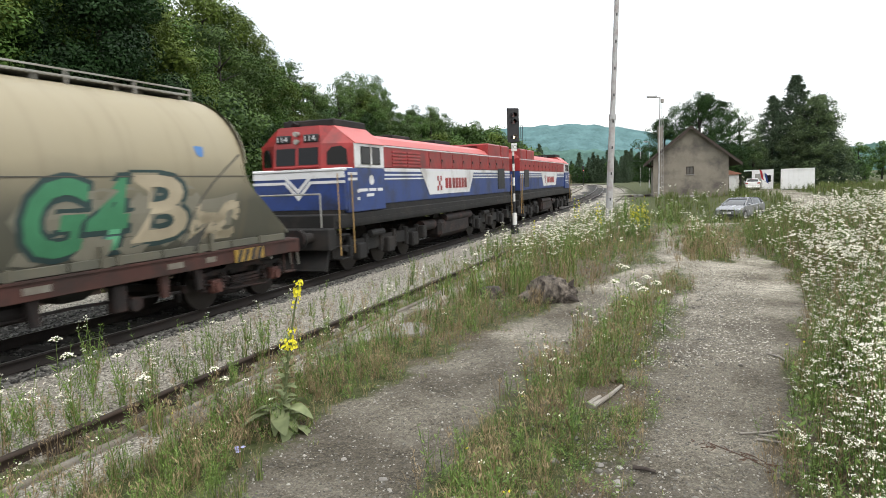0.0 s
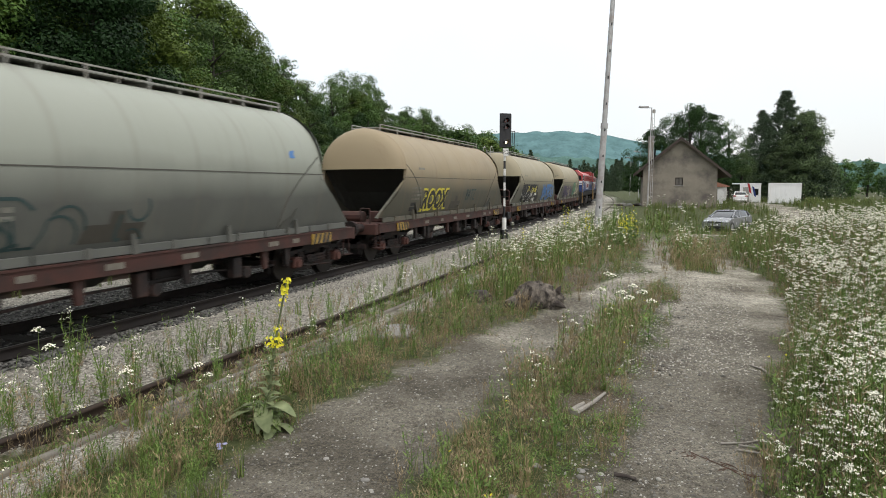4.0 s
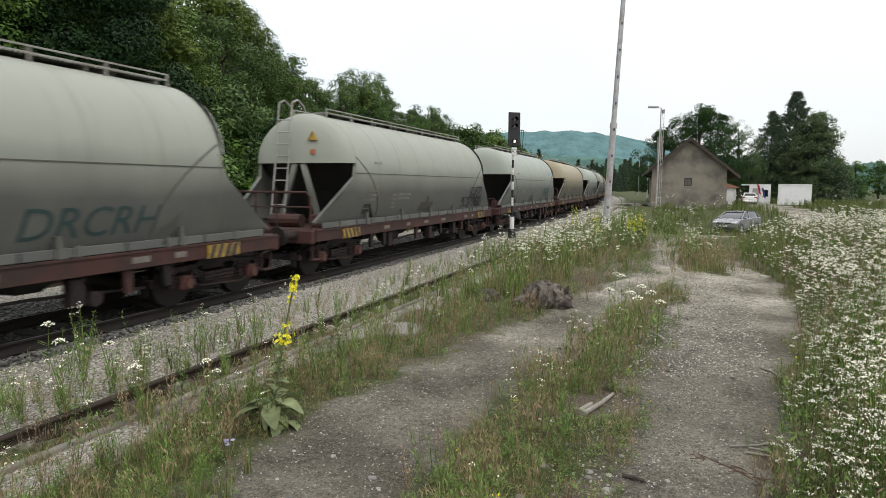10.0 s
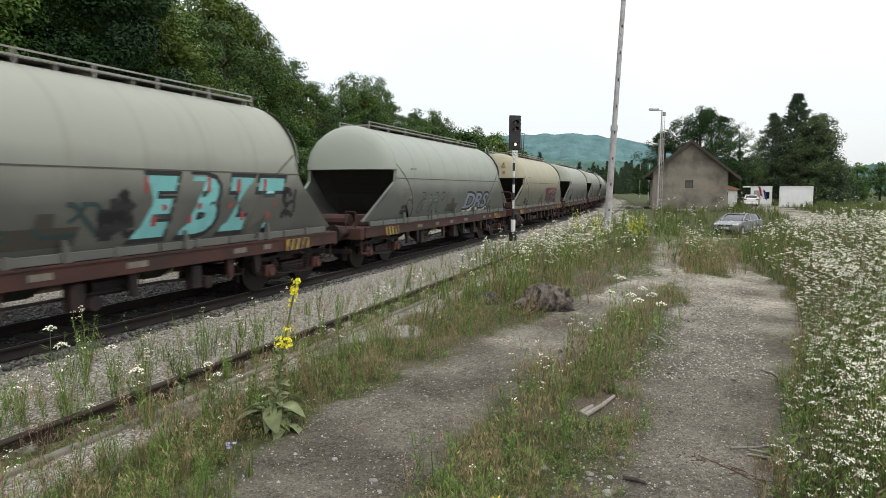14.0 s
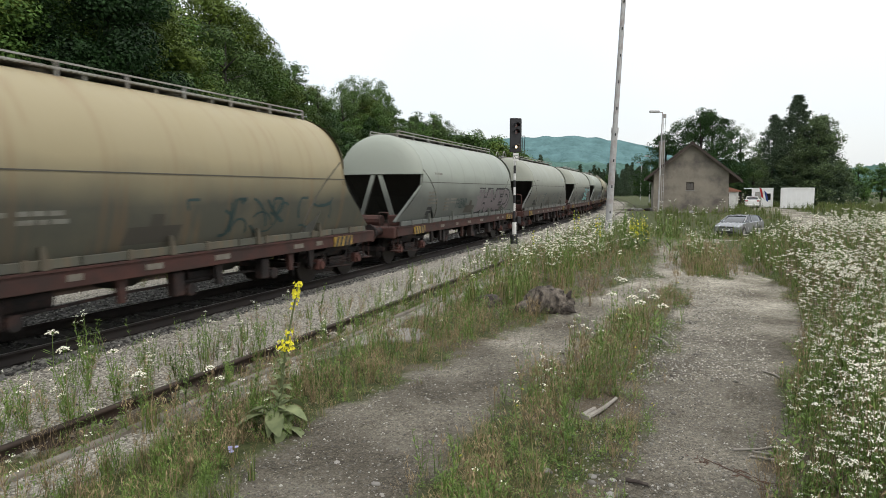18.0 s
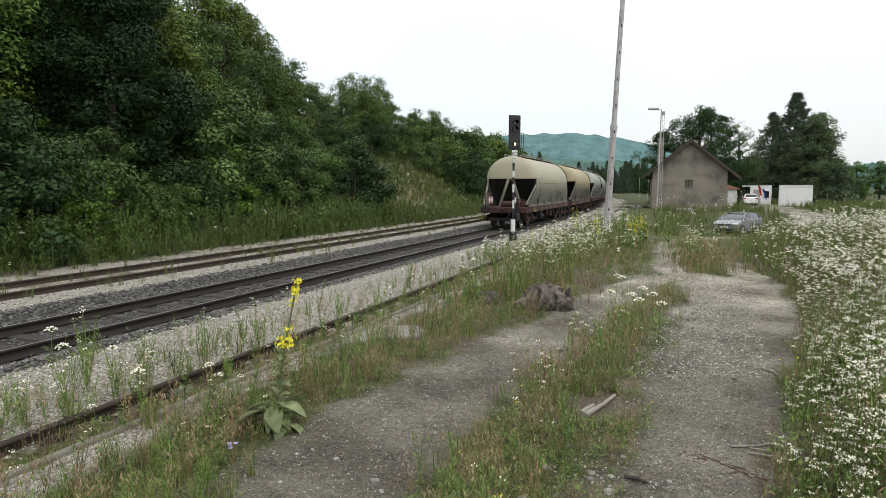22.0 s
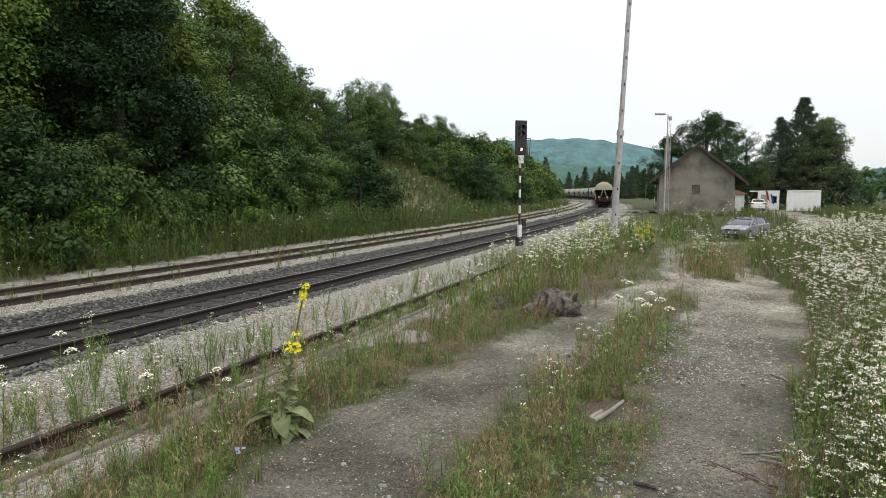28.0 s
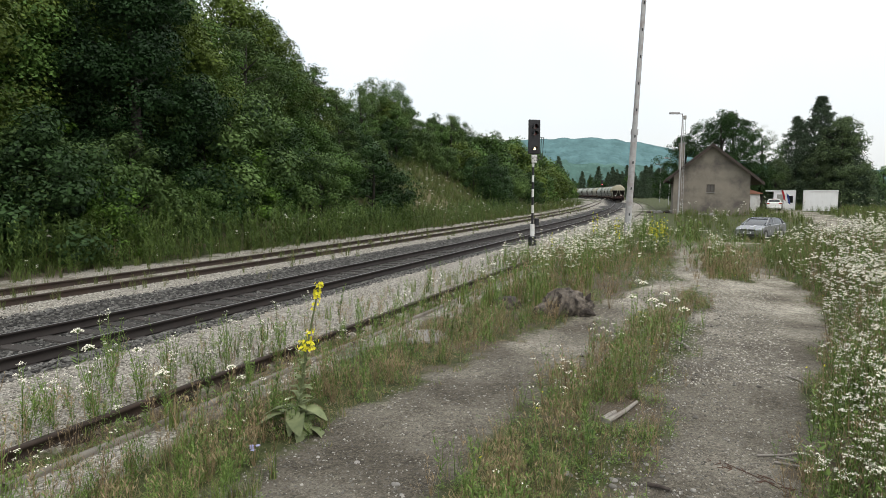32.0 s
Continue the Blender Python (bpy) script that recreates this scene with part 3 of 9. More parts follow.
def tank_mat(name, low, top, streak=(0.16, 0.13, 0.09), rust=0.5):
    """Old silo paint with run-off streaks and weld shadows, dustier above the waist seam; shaded flank and sky-bright
    top are painted in by height.
    """
    m = bpy.data.materials.new(name)
    m.use_nodes = True
    nt = m.node_tree
    p = nt.nodes["Principled BSDF"]
    p.inputs["Specular IOR Level"].default_value = 0.45
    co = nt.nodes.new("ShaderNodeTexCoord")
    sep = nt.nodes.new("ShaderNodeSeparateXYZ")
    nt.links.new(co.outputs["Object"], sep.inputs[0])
    # blend by height carries the flank's shade and the top's sky brightness
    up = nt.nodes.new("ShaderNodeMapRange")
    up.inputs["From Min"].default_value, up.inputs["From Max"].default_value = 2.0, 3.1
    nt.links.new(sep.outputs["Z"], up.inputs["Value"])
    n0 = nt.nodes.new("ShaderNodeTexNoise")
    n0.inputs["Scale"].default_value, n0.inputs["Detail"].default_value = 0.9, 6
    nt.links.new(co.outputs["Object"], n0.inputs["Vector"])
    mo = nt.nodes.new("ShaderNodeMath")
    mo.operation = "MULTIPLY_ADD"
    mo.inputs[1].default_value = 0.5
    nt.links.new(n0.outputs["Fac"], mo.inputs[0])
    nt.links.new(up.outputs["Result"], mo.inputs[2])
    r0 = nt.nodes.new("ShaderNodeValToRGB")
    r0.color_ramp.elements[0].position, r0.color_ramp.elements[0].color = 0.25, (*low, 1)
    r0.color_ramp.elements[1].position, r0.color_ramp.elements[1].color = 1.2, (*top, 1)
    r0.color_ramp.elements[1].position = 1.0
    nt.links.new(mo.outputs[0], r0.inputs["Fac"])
    mp = nt.nodes.new("ShaderNodeMapping")
    mp.inputs["Scale"].default_value = (3.2, 0.5, 0.22)
    nt.links.new(co.outputs["Object"], mp.inputs["Vector"])
    n1 = nt.nodes.new("ShaderNodeTexNoise")
    n1.inputs["Scale"].default_value, n1.inputs["Detail"].default_value, n1.inputs["Roughness"].default_value = 1.3, 6, 0.6
    nt.links.new(mp.outputs["Vector"], n1.inputs["Vector"])
    r1 = nt.nodes.new("ShaderNodeValToRGB")
    r1.color_ramp.elements[0].position, r1.color_ramp.elements[1].position = 0.55, 0.82
    r1.color_ramp.elements[1].color = (rust, rust, rust, 1)
    nt.links.new(n1.outputs["Fac"], r1.inputs["Fac"])
    mx = nt.nodes.new("ShaderNodeMix")
    mx.data_type = "RGBA"
    nt.links.new(r1.outputs["Color"], mx.inputs["Factor"])
    nt.links.new(r0.outputs["Color"], mx.inputs["A"])
    mx.inputs["B"].default_value = (*streak, 1)
    # run-off beside the ring welds, every 1.55 m
    wv = nt.nodes.new("ShaderNodeMath")
    wv.operation = "PINGPONG"
    wv.inputs[1].default_value = 0.684
    nt.links.new(sep.outputs["X"], wv.inputs[0])
    wr = nt.nodes.new("ShaderNodeValToRGB")
    wr.color_ramp.elements[0].position, wr.color_ramp.elements[0].color = 0.0, (0.42, 0.42, 0.42, 1)
    wr.color_ramp.elements[1].position, wr.color_ramp.elements[1].color = 0.09, (0, 0, 0, 1)
    nt.links.new(wv.outputs[0], wr.inputs["Fac"])
    n2 = nt.nodes.new("ShaderNodeTexNoise")
    n2.inputs["Scale"].default_value, n2.inputs["Detail"].default_value = 1.1, 4
    nt.links.new(co.outputs["Object"], n2.inputs["Vector"])
    wm = nt.nodes.new("ShaderNodeMath")
    wm.operation = "MULTIPLY"
    nt.links.new(wr.outputs["Color"], wm.inputs[0])
    nt.links.new(n2.outputs["Fac"], wm.inputs[1])
    my = nt.nodes.new("ShaderNodeMix")
    my.data_type = "RGBA"
    nt.links.new(wm.outputs[0], my.inputs["Factor"])
    nt.links.new(mx.outputs["Result"], my.inputs["A"])
    my.inputs["B"].default_value = (*streak, 1)
    nt.links.new(my.outputs["Result"], p.inputs["Base Color"])
    rr = nt.nodes.new("ShaderNodeMapRange")
    rr.inputs["To Min"].default_value, rr.inputs["To Max"].default_value = 0.42, 0.75
    nt.links.new(n0.outputs["Fac"], rr.inputs["Value"])
    nt.links.new(rr.outputs["Result"], p.inputs["Roughness"])
    n3 = nt.nodes.new("ShaderNodeTexNoise")
    n3.inputs["Scale"].default_value = 2.0
    nt.links.new(co.outputs["Object"], n3.inputs["Vector"])
    bp = nt.nodes.new("ShaderNodeBump")
    bp.inputs["Strength"].default_value, bp.inputs["Distance"].default_value = 0.25, 0.02
    nt.links.new(n3.outputs["Fac"], bp.inputs["Height"])
    nt.links.new(bp.outputs["Normal"], p.inputs["Normal"])
    return m


# first colour holds the flank's shade, second the sky-bright, dusty top
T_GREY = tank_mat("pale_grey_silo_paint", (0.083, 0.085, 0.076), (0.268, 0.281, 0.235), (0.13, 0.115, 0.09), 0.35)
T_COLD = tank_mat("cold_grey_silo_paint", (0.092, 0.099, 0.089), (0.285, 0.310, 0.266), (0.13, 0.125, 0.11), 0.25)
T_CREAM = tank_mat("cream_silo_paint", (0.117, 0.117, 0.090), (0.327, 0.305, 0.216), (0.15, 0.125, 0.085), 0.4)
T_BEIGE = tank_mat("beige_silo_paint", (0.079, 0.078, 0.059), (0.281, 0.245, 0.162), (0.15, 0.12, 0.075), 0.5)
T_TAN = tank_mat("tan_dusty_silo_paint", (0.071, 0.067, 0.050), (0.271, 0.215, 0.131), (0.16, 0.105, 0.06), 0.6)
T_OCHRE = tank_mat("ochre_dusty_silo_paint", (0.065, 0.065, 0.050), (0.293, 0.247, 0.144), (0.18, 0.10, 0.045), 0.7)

MESHES = {}


def cpart(key, make, material, parent, label="", at=None, soft=0):
    """A part whose mesh is made once for a key and shared."""
    name = key.split("|")[0]
    k = (key, material.name)
    if k in MESHES:
        ob = new(name, MESHES[k])
        ob.parent = parent
        tagged(ob, label)
    else:
        bm = make(B())
        ob = part(name, bm, material, parent, label)
        if soft:
            smooth(ob, soft)
        MESHES[k] = ob.data
    if at is not None:
        ob.matrix_basis = at
    return ob


LOW = ((1.500, 2.60), (1.488, 2.30), (1.44, 1.95), (1.355, 1.6), (1.25, 1.31))


def side_y(z):
    """Half width of the tank at height z."""
    if z >= 2.60:
        return 1.5 * math.sqrt(max(0, 1 - ((z - 2.60) / 1.49) ** 2))
    return float(np.interp(z, [p[1] for p in LOW[::-1]], [p[0] for p in LOW[::-1]]))


def tank(bm):
    n = 20
    prof = [(y, z) for y, z in LOW[::-1]][:-1] + [(1.5 * math.cos(math.pi * i / n), 2.60 + 1.49 * math.sin(math.pi * i / n)) for i in range(n + 1)] + [(-y, z) for y, z in LOW][1:]
    xs = [-5.475 + 0.684375 * i for i in range(17)]
    rows = []
    for k, x in enumerate(xs):
        row = []
        for y, z in prof:
            xx = x
            if abs(x) > 5.4 and z < 2.45:
                xx = x + math.copysign((2.45 - z) / 1.14 * 1.62, x)
            row.append(bm.verts.new((xx, y, z)))
        rows.append(row)
    for a, b in zip(rows[:-1], rows[1:]):
        for i in range(len(prof) - 1):
            bm.faces.new((a[i], a[i + 1], b[i + 1], b[i]))
    for sign, row in ((-1, rows[0]), (1, rows[-1])):
        prev = None
        for r, dx in ((1.0, 0.0), (0.97, 0.10), (0.9, 0.2), (0.78, 0.28), (0.6, 0.35), (0.35, 0.39), (0.05, 0.41)):
            ring = [bm.verts.new((sign * (5.475 + dx), r * 1.52 * math.cos(math.pi * i / n), 2.79 + r * 1.31 * math.sin(math.pi * i / n))) for i in range(n + 1)]
            if prev:
                for i in range(n):
                    bm.faces.new((prev[i], prev[i + 1], ring[i + 1], ring[i]) if sign > 0 else (ring[i], ring[i + 1], prev[i + 1], prev[i]))
            prev = ring
        bm.faces.new(prev if sign < 0 else prev[::-1])
    bmesh.ops.recalc_face_normals(bm, faces=bm.faces)
    return bm


def hopper_slope(bm):
    """The dark sloping end wall under the cap."""
    n = 10
    top = [bm.verts.new((5.40, 1.46 * math.cos(math.pi * i / n), 2.785)) for i in range(n + 1)]
    mid = [bm.verts.new((4.75 - 0.55 * math.sin(math.pi * i / n), 1.42 * math.cos(math.pi * i / n), 2.05)) for i in range(n + 1)]
    low = [bm.verts.new((4.2 - 0.8 * math.sin(math.pi * i / n), 1.36 * math.cos(math.pi * i / n), 1.22)) for i in range(n + 1)]
    for p, q in ((top, mid), (mid, low)):
        for i in range(n):
            bm.faces.new((p[i], q[i], q[i + 1], p[i + 1]))
    soffit = [bm.verts.new((5.475 + 0.41 * math.sin(math.pi * i / n), 1.50 * math.cos(math.pi * i / n), 2.785)) for i in range(n + 1)]
    bm.faces.new(soffit)
    return bm


def bogie(parent, x, key):
    g = new("bogie")
    g.parent = parent
    g.matrix_basis = pose(x, 0, 0)
    for sy in (-1, 1):
        def frame_shape(bm, sy=sy):
            y0, y1 = sy * 0.98, sy * 1.08
            for part_ in ([(-1.35, 0.66), (-1.25, 0.74), (-0.55, 0.76), (-0.45, 0.84), (0.45, 0.84), (0.55, 0.76), (1.25, 0.74), (1.35, 0.66), (0.6, 0.66), (0.4, 0.72), (-0.4, 0.72), (-0.6, 0.66)],
                          [(-0.62, 0.67), (-0.5, 0.67), (-0.3, 0.40), (0.3, 0.40), (0.5, 0.67), (0.62, 0.67), (0.38, 0.32), (-0.38, 0.32)]):
                slab(bm, part_, y0, y1)
            for k in range(5):
                beam(bm, (-0.42, sy * 1.12, 0.44 + 0.035 * k), (0.42, sy * 1.12, 0.44 + 0.035 * k + 0.02 * (k % 2)), 0.07, 0.028)
            pipe(bm, [(-1.3, sy * 1.13, 0.58), (-0.5, sy * 1.16, 0.36), (0.6, sy * 1.16, 0.30), (1.3, sy * 1.13, 0.55)], 0.02)
            return bm
        cpart("side_frame|%d" % sy, frame_shape, M_BOGIE, g)
        for ax in (-0.9, 0.9):
            def axlebox(bm, sy=sy):
                box(bm, -0.13, 0.13, sy * 1.04, sy * 1.22, 0.34, 0.60, 0.03)
                rod(bm, (0, sy * 1.2, 0.46), (0, sy * 1.27, 0.46), 0.10, n=10)
                return bm
            cpart("axlebox|%d" % sy, axlebox, M_REDBOX, g, at=pose(ax, 0, 0))
            for dx in (-0.26, 0.26):
                def spring(bm, sy=sy):
                    for k in range(5):
                        rod(bm, (0, sy * 1.06, 0.40 + 0.06 * k), (0, sy * 1.06, 0.432 + 0.06 * k), 0.085, n=10)
                    rod(bm, (0, sy * 1.06, 0.38), (0, sy * 1.06, 0.70), 0.05, n=8)
                    return bm
                cpart("coil_spring|%d" % sy, spring, M_BOGIE, g, at=pose(ax + dx, 0, 0))
    for ax in (-0.9, 0.9):
        def wheels(bm, ax=ax):
            for sy in (-1, 1):
                rod(bm, (ax, sy * 0.69, 0.46), (ax, sy * 0.82, 0.46), 0.46, n=24)
                rod(bm, (ax, sy * 0.66, 0.46), (ax, sy * 0.69, 0.46), 0.49, n=24)
            rod(bm, (ax, -0.9, 0.46), (ax, 0.9, 0.46), 0.09, n=8)
            return bm
        cpart("wheelset|%g" % ax, wheels, M_WHEEL, g)

    def bolster(bm):
        return box(bm, -0.3, 0.3, -1.0, 1.0, 0.6, 0.92, 0.03)
    for ax in (-1.45, 1.45):
        cpart("brake_beam", lambda bm: box(bm, -0.05, 0.05, -0.95, 0.95, 0.42, 0.56, 0.01), M_BOGIE, g, at=pose(ax, 0, 0))
        for y in (-0.73, 0.73):
            cpart("brake_shoe", lambda bm: box(bm, -0.04, 0.04, -0.07, 0.07, 0.25, 0.62, 0.01), M_BOGIE, g, at=pose(ax, y, 0))
    cpart("bolster", bolster, M_BOGIE, g)
    return g


def lettering(text, width, tall, outline=0.0, slant=0.0):
    """Letters as a flat mesh in x, z, stretched to the given size, standing on z = 0."""
    cu = bpy.data.curves.new("writing", "FONT")
    cu.body, cu.size, cu.align_x, cu.shear = text, 1.0, "LEFT", slant
    cu.offset, cu.resolution_u = outline, 3
    tmp = bpy.data.objects.new("writing", cu)
    me = bpy.data.meshes.new_from_object(tmp)
    bpy.data.objects.remove(tmp)
    v = np.zeros(len(me.vertices) * 3)
    me.vertices.foreach_get("co", v)
    v = v.reshape(-1, 3)
    lo, hi = v.min(0), v.max(0)
    v[:, 0] = (v[:, 0] - lo[0]) / (hi[0] - lo[0]) * width
    v[:, 2] = (v[:, 1] - lo[1]) / (hi[1] - lo[1]) * tall
    v[:, 1] = 0
    me.vertices.foreach_set("co", v.ravel())
    return me


def on_side(me, name, material, parent, x, z, out=0.012, label="", mirror=True):
    """Lays a flat mesh on the camera's side of a tank (the -y side), read from outside."""
    v = np.zeros(len(me.vertices) * 3)
    me.vertices.foreach_get("co", v)
    v = v.reshape(-1, 3)
    zz = z + v[:, 2]
    v[:, 0], v[:, 2] = x + v[:, 0], zz
    v[:, 1] = [-(side_y(a) + out) for a in zz]
    me.vertices.foreach_set("co", v.ravel())
    me.materials.clear()
    me.materials.append(material)
    ob = new(name, me)
    ob.parent = parent
    return tagged(ob, label)


def patch(parent, name, material, x0, x1, z0, z1, out=0.008, label="", ragged=0.0, seed=1):
    """A painted area on the tank's side, with an uneven edge."""
    r = random.Random(seed)
    bm = B()
    nx, nz = max(2, int((x1 - x0) / 0.25)), max(2, int((z1 - z0) / 0.25))
    g = [[bm.verts.new((x0 + (x1 - x0) * i / nx + (r.uniform(-ragged, ragged) if i in (0, nx) else 0), 0, z0 + (z1 - z0) * j / nz + (r.uniform(-ragged, ragged) if j in (0, nz) else 0))) for i in range(nx + 1)] for j in range(nz + 1)]
    for row in g:
        for v in row:
            v.co.y = -(side_y(v.co.z) + out)
    for j in range(nz):
        for i in range(nx):
            bm.faces.new((g[j][i], g[j][i + 1], g[j + 1][i + 1], g[j + 1][i]))
    return part(name, bm, material, parent, label)


def silo_wagon(paint, label, ladder=False, struts=True, strut_mat=None):
    w = empty("silo_wagon", label, "freight wagon", "silo wagons of the train")
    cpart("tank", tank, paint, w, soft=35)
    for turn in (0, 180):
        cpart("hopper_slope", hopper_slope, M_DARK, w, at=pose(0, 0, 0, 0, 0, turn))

    def seam(bm):
        for sy in (-1, 1):
            box(bm, -5.6, 5.6, sy * 1.498, sy * 1.507, 2.528, 2.546)
            for sx in (-1, 1):
                for k in range(6):
                    a, b = k / 6, (k + 1) / 6
                    za, zb = 2.95 - 1.6 * a, 2.95 - 1.6 * b
                    ca, cb = 1.45 * (1 - (1 - a) ** 2.0), 1.45 * (1 - (1 - b) ** 2.0)
                    beam(bm, (sx * (5.40 - ca), sy * (side_y(za) + 0.004), za), (sx * (5.40 - cb), sy * (side_y(zb) + 0.004), zb), 0.012, 0.03)
        return bm
    cpart("weld_seam", seam, M_SEAM, w, "thin dark weld seams")
    for turn in (0, 180):
        m = pose(0, 0, 0, 0, 0, turn)
        for sy in (-1, 1):
            def flange(bm, sy=sy):
                beam(bm, (5.50, sy * 1.45, 2.43), (7.09, sy * 1.22, 1.31), 0.09, 0.05)
                beam(bm, (5.44, sy * 1.46, 2.78), (5.50, sy * 1.46, 2.40), 0.09, 0.06)
                return bm
            cpart("end_flange|%d" % sy, flange, paint, w, at=m)
            if struts:
                def strut(bm, sy=sy):
                    beam(bm, (5.80, sy * 0.12, 2.78), (5.82, sy * 0.64, 1.17), 0.09, 0.14)
                    return bm
                cpart("strut|%d" % sy, strut, strut_mat or paint, w, at=m)

        def headstock(bm):
            box(bm, 7.2, 7.38, -1.35, 1.35, 0.84, 1.16, 0.02)
            box(bm, 5.0, 7.3, -1.3, 1.3, 1.10, 1.17)
            for sy in (-0.85, 0.85):
                box(bm, 6.3, 7.25, sy - 0.1, sy + 0.1, 0.9, 1.12)
            rod(bm, (6.55, -0.35, 1.33), (6.55, 0.55, 1.33), 0.17, n=10)
            box(bm, 6.2, 6.5, 0.7, 1.1, 1.17, 1.5, 0.03)
            return bm
        cpart("headstock", headstock, M_SILL, w, at=m)
        for sy in (-0.875, 0.875):
            def buffer(bm, sy=sy):
                rod(bm, (7.38, sy, 1.05), (7.75, sy, 1.05), 0.12, 0.10, n=12)
                rod(bm, (7.94, sy, 1.05), (8.0, sy, 1.05), 0.23, 0.22, n=16)
                rod(bm, (7.7, sy, 1.05), (7.95, sy, 1.05), 0.08, n=10)
                return bm
            cpart("buffer|%g" % sy, buffer, M_BOGIE, w, at=m)

        def coupling(bm):
            box(bm, 7.38, 7.72, -0.06, 0.06, 0.98, 1.12, 0.02)
            pipe(bm, [(7.6, -0.04, 1.0), (7.75, -0.05, 0.75), (7.9, 0, 0.95)], 0.03)
            return bm
        cpart("coupling", coupling, M_BOGIE, w, at=m)
        cpart("brake_hose", lambda bm: pipe(bm, [(7.38, 0.35, 1.0), (7.6, 0.36, 0.7), (7.85, 0.32, 0.62)], 0.03), M_BOGIE, w, at=m)
        for sy in (-1, 1):
            def hazard(bm, sy=sy):
                box(bm, 5.15, 6.0, sy * 1.40, sy * 1.43, 0.88, 1.12)
                return bm
            hz = cpart("hazard_panel|%d" % sy, hazard, M_YELLOW, w, "worn yellow and black striped panel", at=m)

            def stripes(bm, sy=sy):
                for k in range(4):
                    slab(bm, [(5.17 + 0.2 * k, 0.885), (5.265 + 0.2 * k, 0.885), (5.365 + 0.2 * k, 1.115), (5.27 + 0.2 * k, 1.115)], sy * 1.43, sy * 1.436)
                return bm
            cpart("stripe|%d" % sy, stripes, M_BLACK, hz)

        for sy in (-1.25, 1.25):
            cpart("foot_step|%g" % sy, lambda bm, sy=sy: box(pipe(bm, [(6.9, sy, 0.9), (6.9, sy, 0.45), (7.2, sy, 0.45), (7.2, sy, 0.9)], 0.02), 6.88, 7.22, sy - 0.1, sy + 0.1, 0.44, 0.46), M_SILL, w, at=m)
    for sy in (-1, 1):
        def solebar(bm, sy=sy):
            box(bm, -7.2, 7.2, sy * 1.30, sy * 1.38, 0.88, 1.16, 0.01)
            box(bm, -7.2, 7.2, sy * 1.28, sy * 1.40, 1.13, 1.165)
            return bm
        cpart("solebar|%d" % sy, solebar, M_SILL, w)
        for x in (-4.2, -3.4, -1.0, 1.2, 3.5, 4.3):
            cpart("sole_bracket|%d" % sy, lambda bm, sy=sy: slab(bm, [(-0.1, 0.9), (0.1, 0.9), (0.06, 0.5), (-0.06, 0.5)], sy * 1.22, sy * 1.3), M_SILL if x in (-1.0, 3.5) else M_BOGIE, w, at=pose(x, 0, 0))
        for x in (-4.6, -2.3, 0.0, 2.3, 4.6):
            cpart("saddle_gusset|%d" % sy, lambda bm, sy=sy: slab(bm, [(-0.06, 1.17), (0.09, 1.17), (-0.02, 1.50), (-0.06, 1.50)], sy * 1.33, sy * 1.39), paint, w, at=pose(x, 0, 0))
        for k in range(8):
            def skirt(bm, sy=sy):
                box(bm, -0.84, 0.84, sy * 1.30, sy * 1.345, 1.175, 1.315, 0.008)
                box(bm, -0.05, 0.05, sy * 1.30, sy * 1.37, 1.17, 1.335)
                return bm
            cpart("skirt_panel|%d" % sy, skirt, paint, w, at=pose(-6.02 + 1.72 * k, 0, 0))

        for x, wd in ((-3.6, 0.35), (-2.0, 0.25), (-0.6, 0.35), (1.0, 0.4), (3.5, 0.35), (4.4, 0.25)):
            cpart("data_plate|%d%g" % (sy, wd), lambda bm, sy=sy, wd=wd: box(bm, 0, wd, sy * 1.382, sy * 1.388, 0.97, 1.07), M_SKIRT, w, "small pale lettering panel", at=pose(x, 0, 0))

    def inner(bm):
        box(bm, -6.9, 6.9, -0.35, 0.35, 0.85, 1.1)
        for x in (-2.6, 0.0, 2.6):
            bmesh.ops.create_cone(bm, cap_ends=True, segments=4, radius1=0.3, radius2=1.2, depth=0.7, matrix=pose(x, 0, 0.9, 0, 0, 45))
        box(bm, -4.6, 4.6, -1.28, 1.28, 1.14, 1.22)
        return bm
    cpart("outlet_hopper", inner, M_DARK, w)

    def brakes(bm):
        rod(bm, (-2.8, -0.9, 0.72), (-2.0, -0.9, 0.72), 0.2, n=12)
        rod(bm, (0.6, -0.95, 0.7), (1.3, -0.95, 0.7), 0.16, n=12)
        pipe(bm, [(-4.0, -1.1, 0.5), (-1.0, -1.1, 0.62), (2.0, -1.1, 0.62), (4.0, -1.1, 0.5)], 0.025)
        pipe(bm, [(-7.0, -0.5, 0.8), (7.0, -0.5, 0.8)], 0.03)
        for x in (-3.0, 0.2, 2.6):
            box(bm, x - 0.12, x + 0.12, -1.3, -1.1, 0.42, 0.85, 0.02)
            rod(bm, (x + 0.3, -1.28, 0.5), (x + 0.3, -1.12, 0.5), 0.12, n=10)
        return bm
    cpart("brake_gear", brakes, M_BOGIE, w)
    for x in (-5.75, 5.75):
        bogie(w, x, "")

    def walkway(bm):
        box(bm, -5.2, 5.2, -0.42, 0.42, 4.12, 4.15)
        for x in np.linspace(-5.1, 5.1, 8):
            box(bm, x - 0.03, x + 0.03, -0.4, 0.4, 4.0, 4.13)
        for x in (-4.2, -1.4, 1.4, 4.2):
            rod(bm, (x, 0, 4.03), (x, 0, 4.2), 0.28, n=14)
        return bm
    cpart("roof_walkway", walkway, M_GALV, w)
    for sy in (-1, 1):
        def rail(bm, sy=sy):
            y = sy * 0.5
            beam(bm, (-5.25, y, 4.23), (5.25, y, 4.23), 0.028)
            beam(bm, (-5.25, y, 4.13), (5.25, y, 4.13), 0.03)
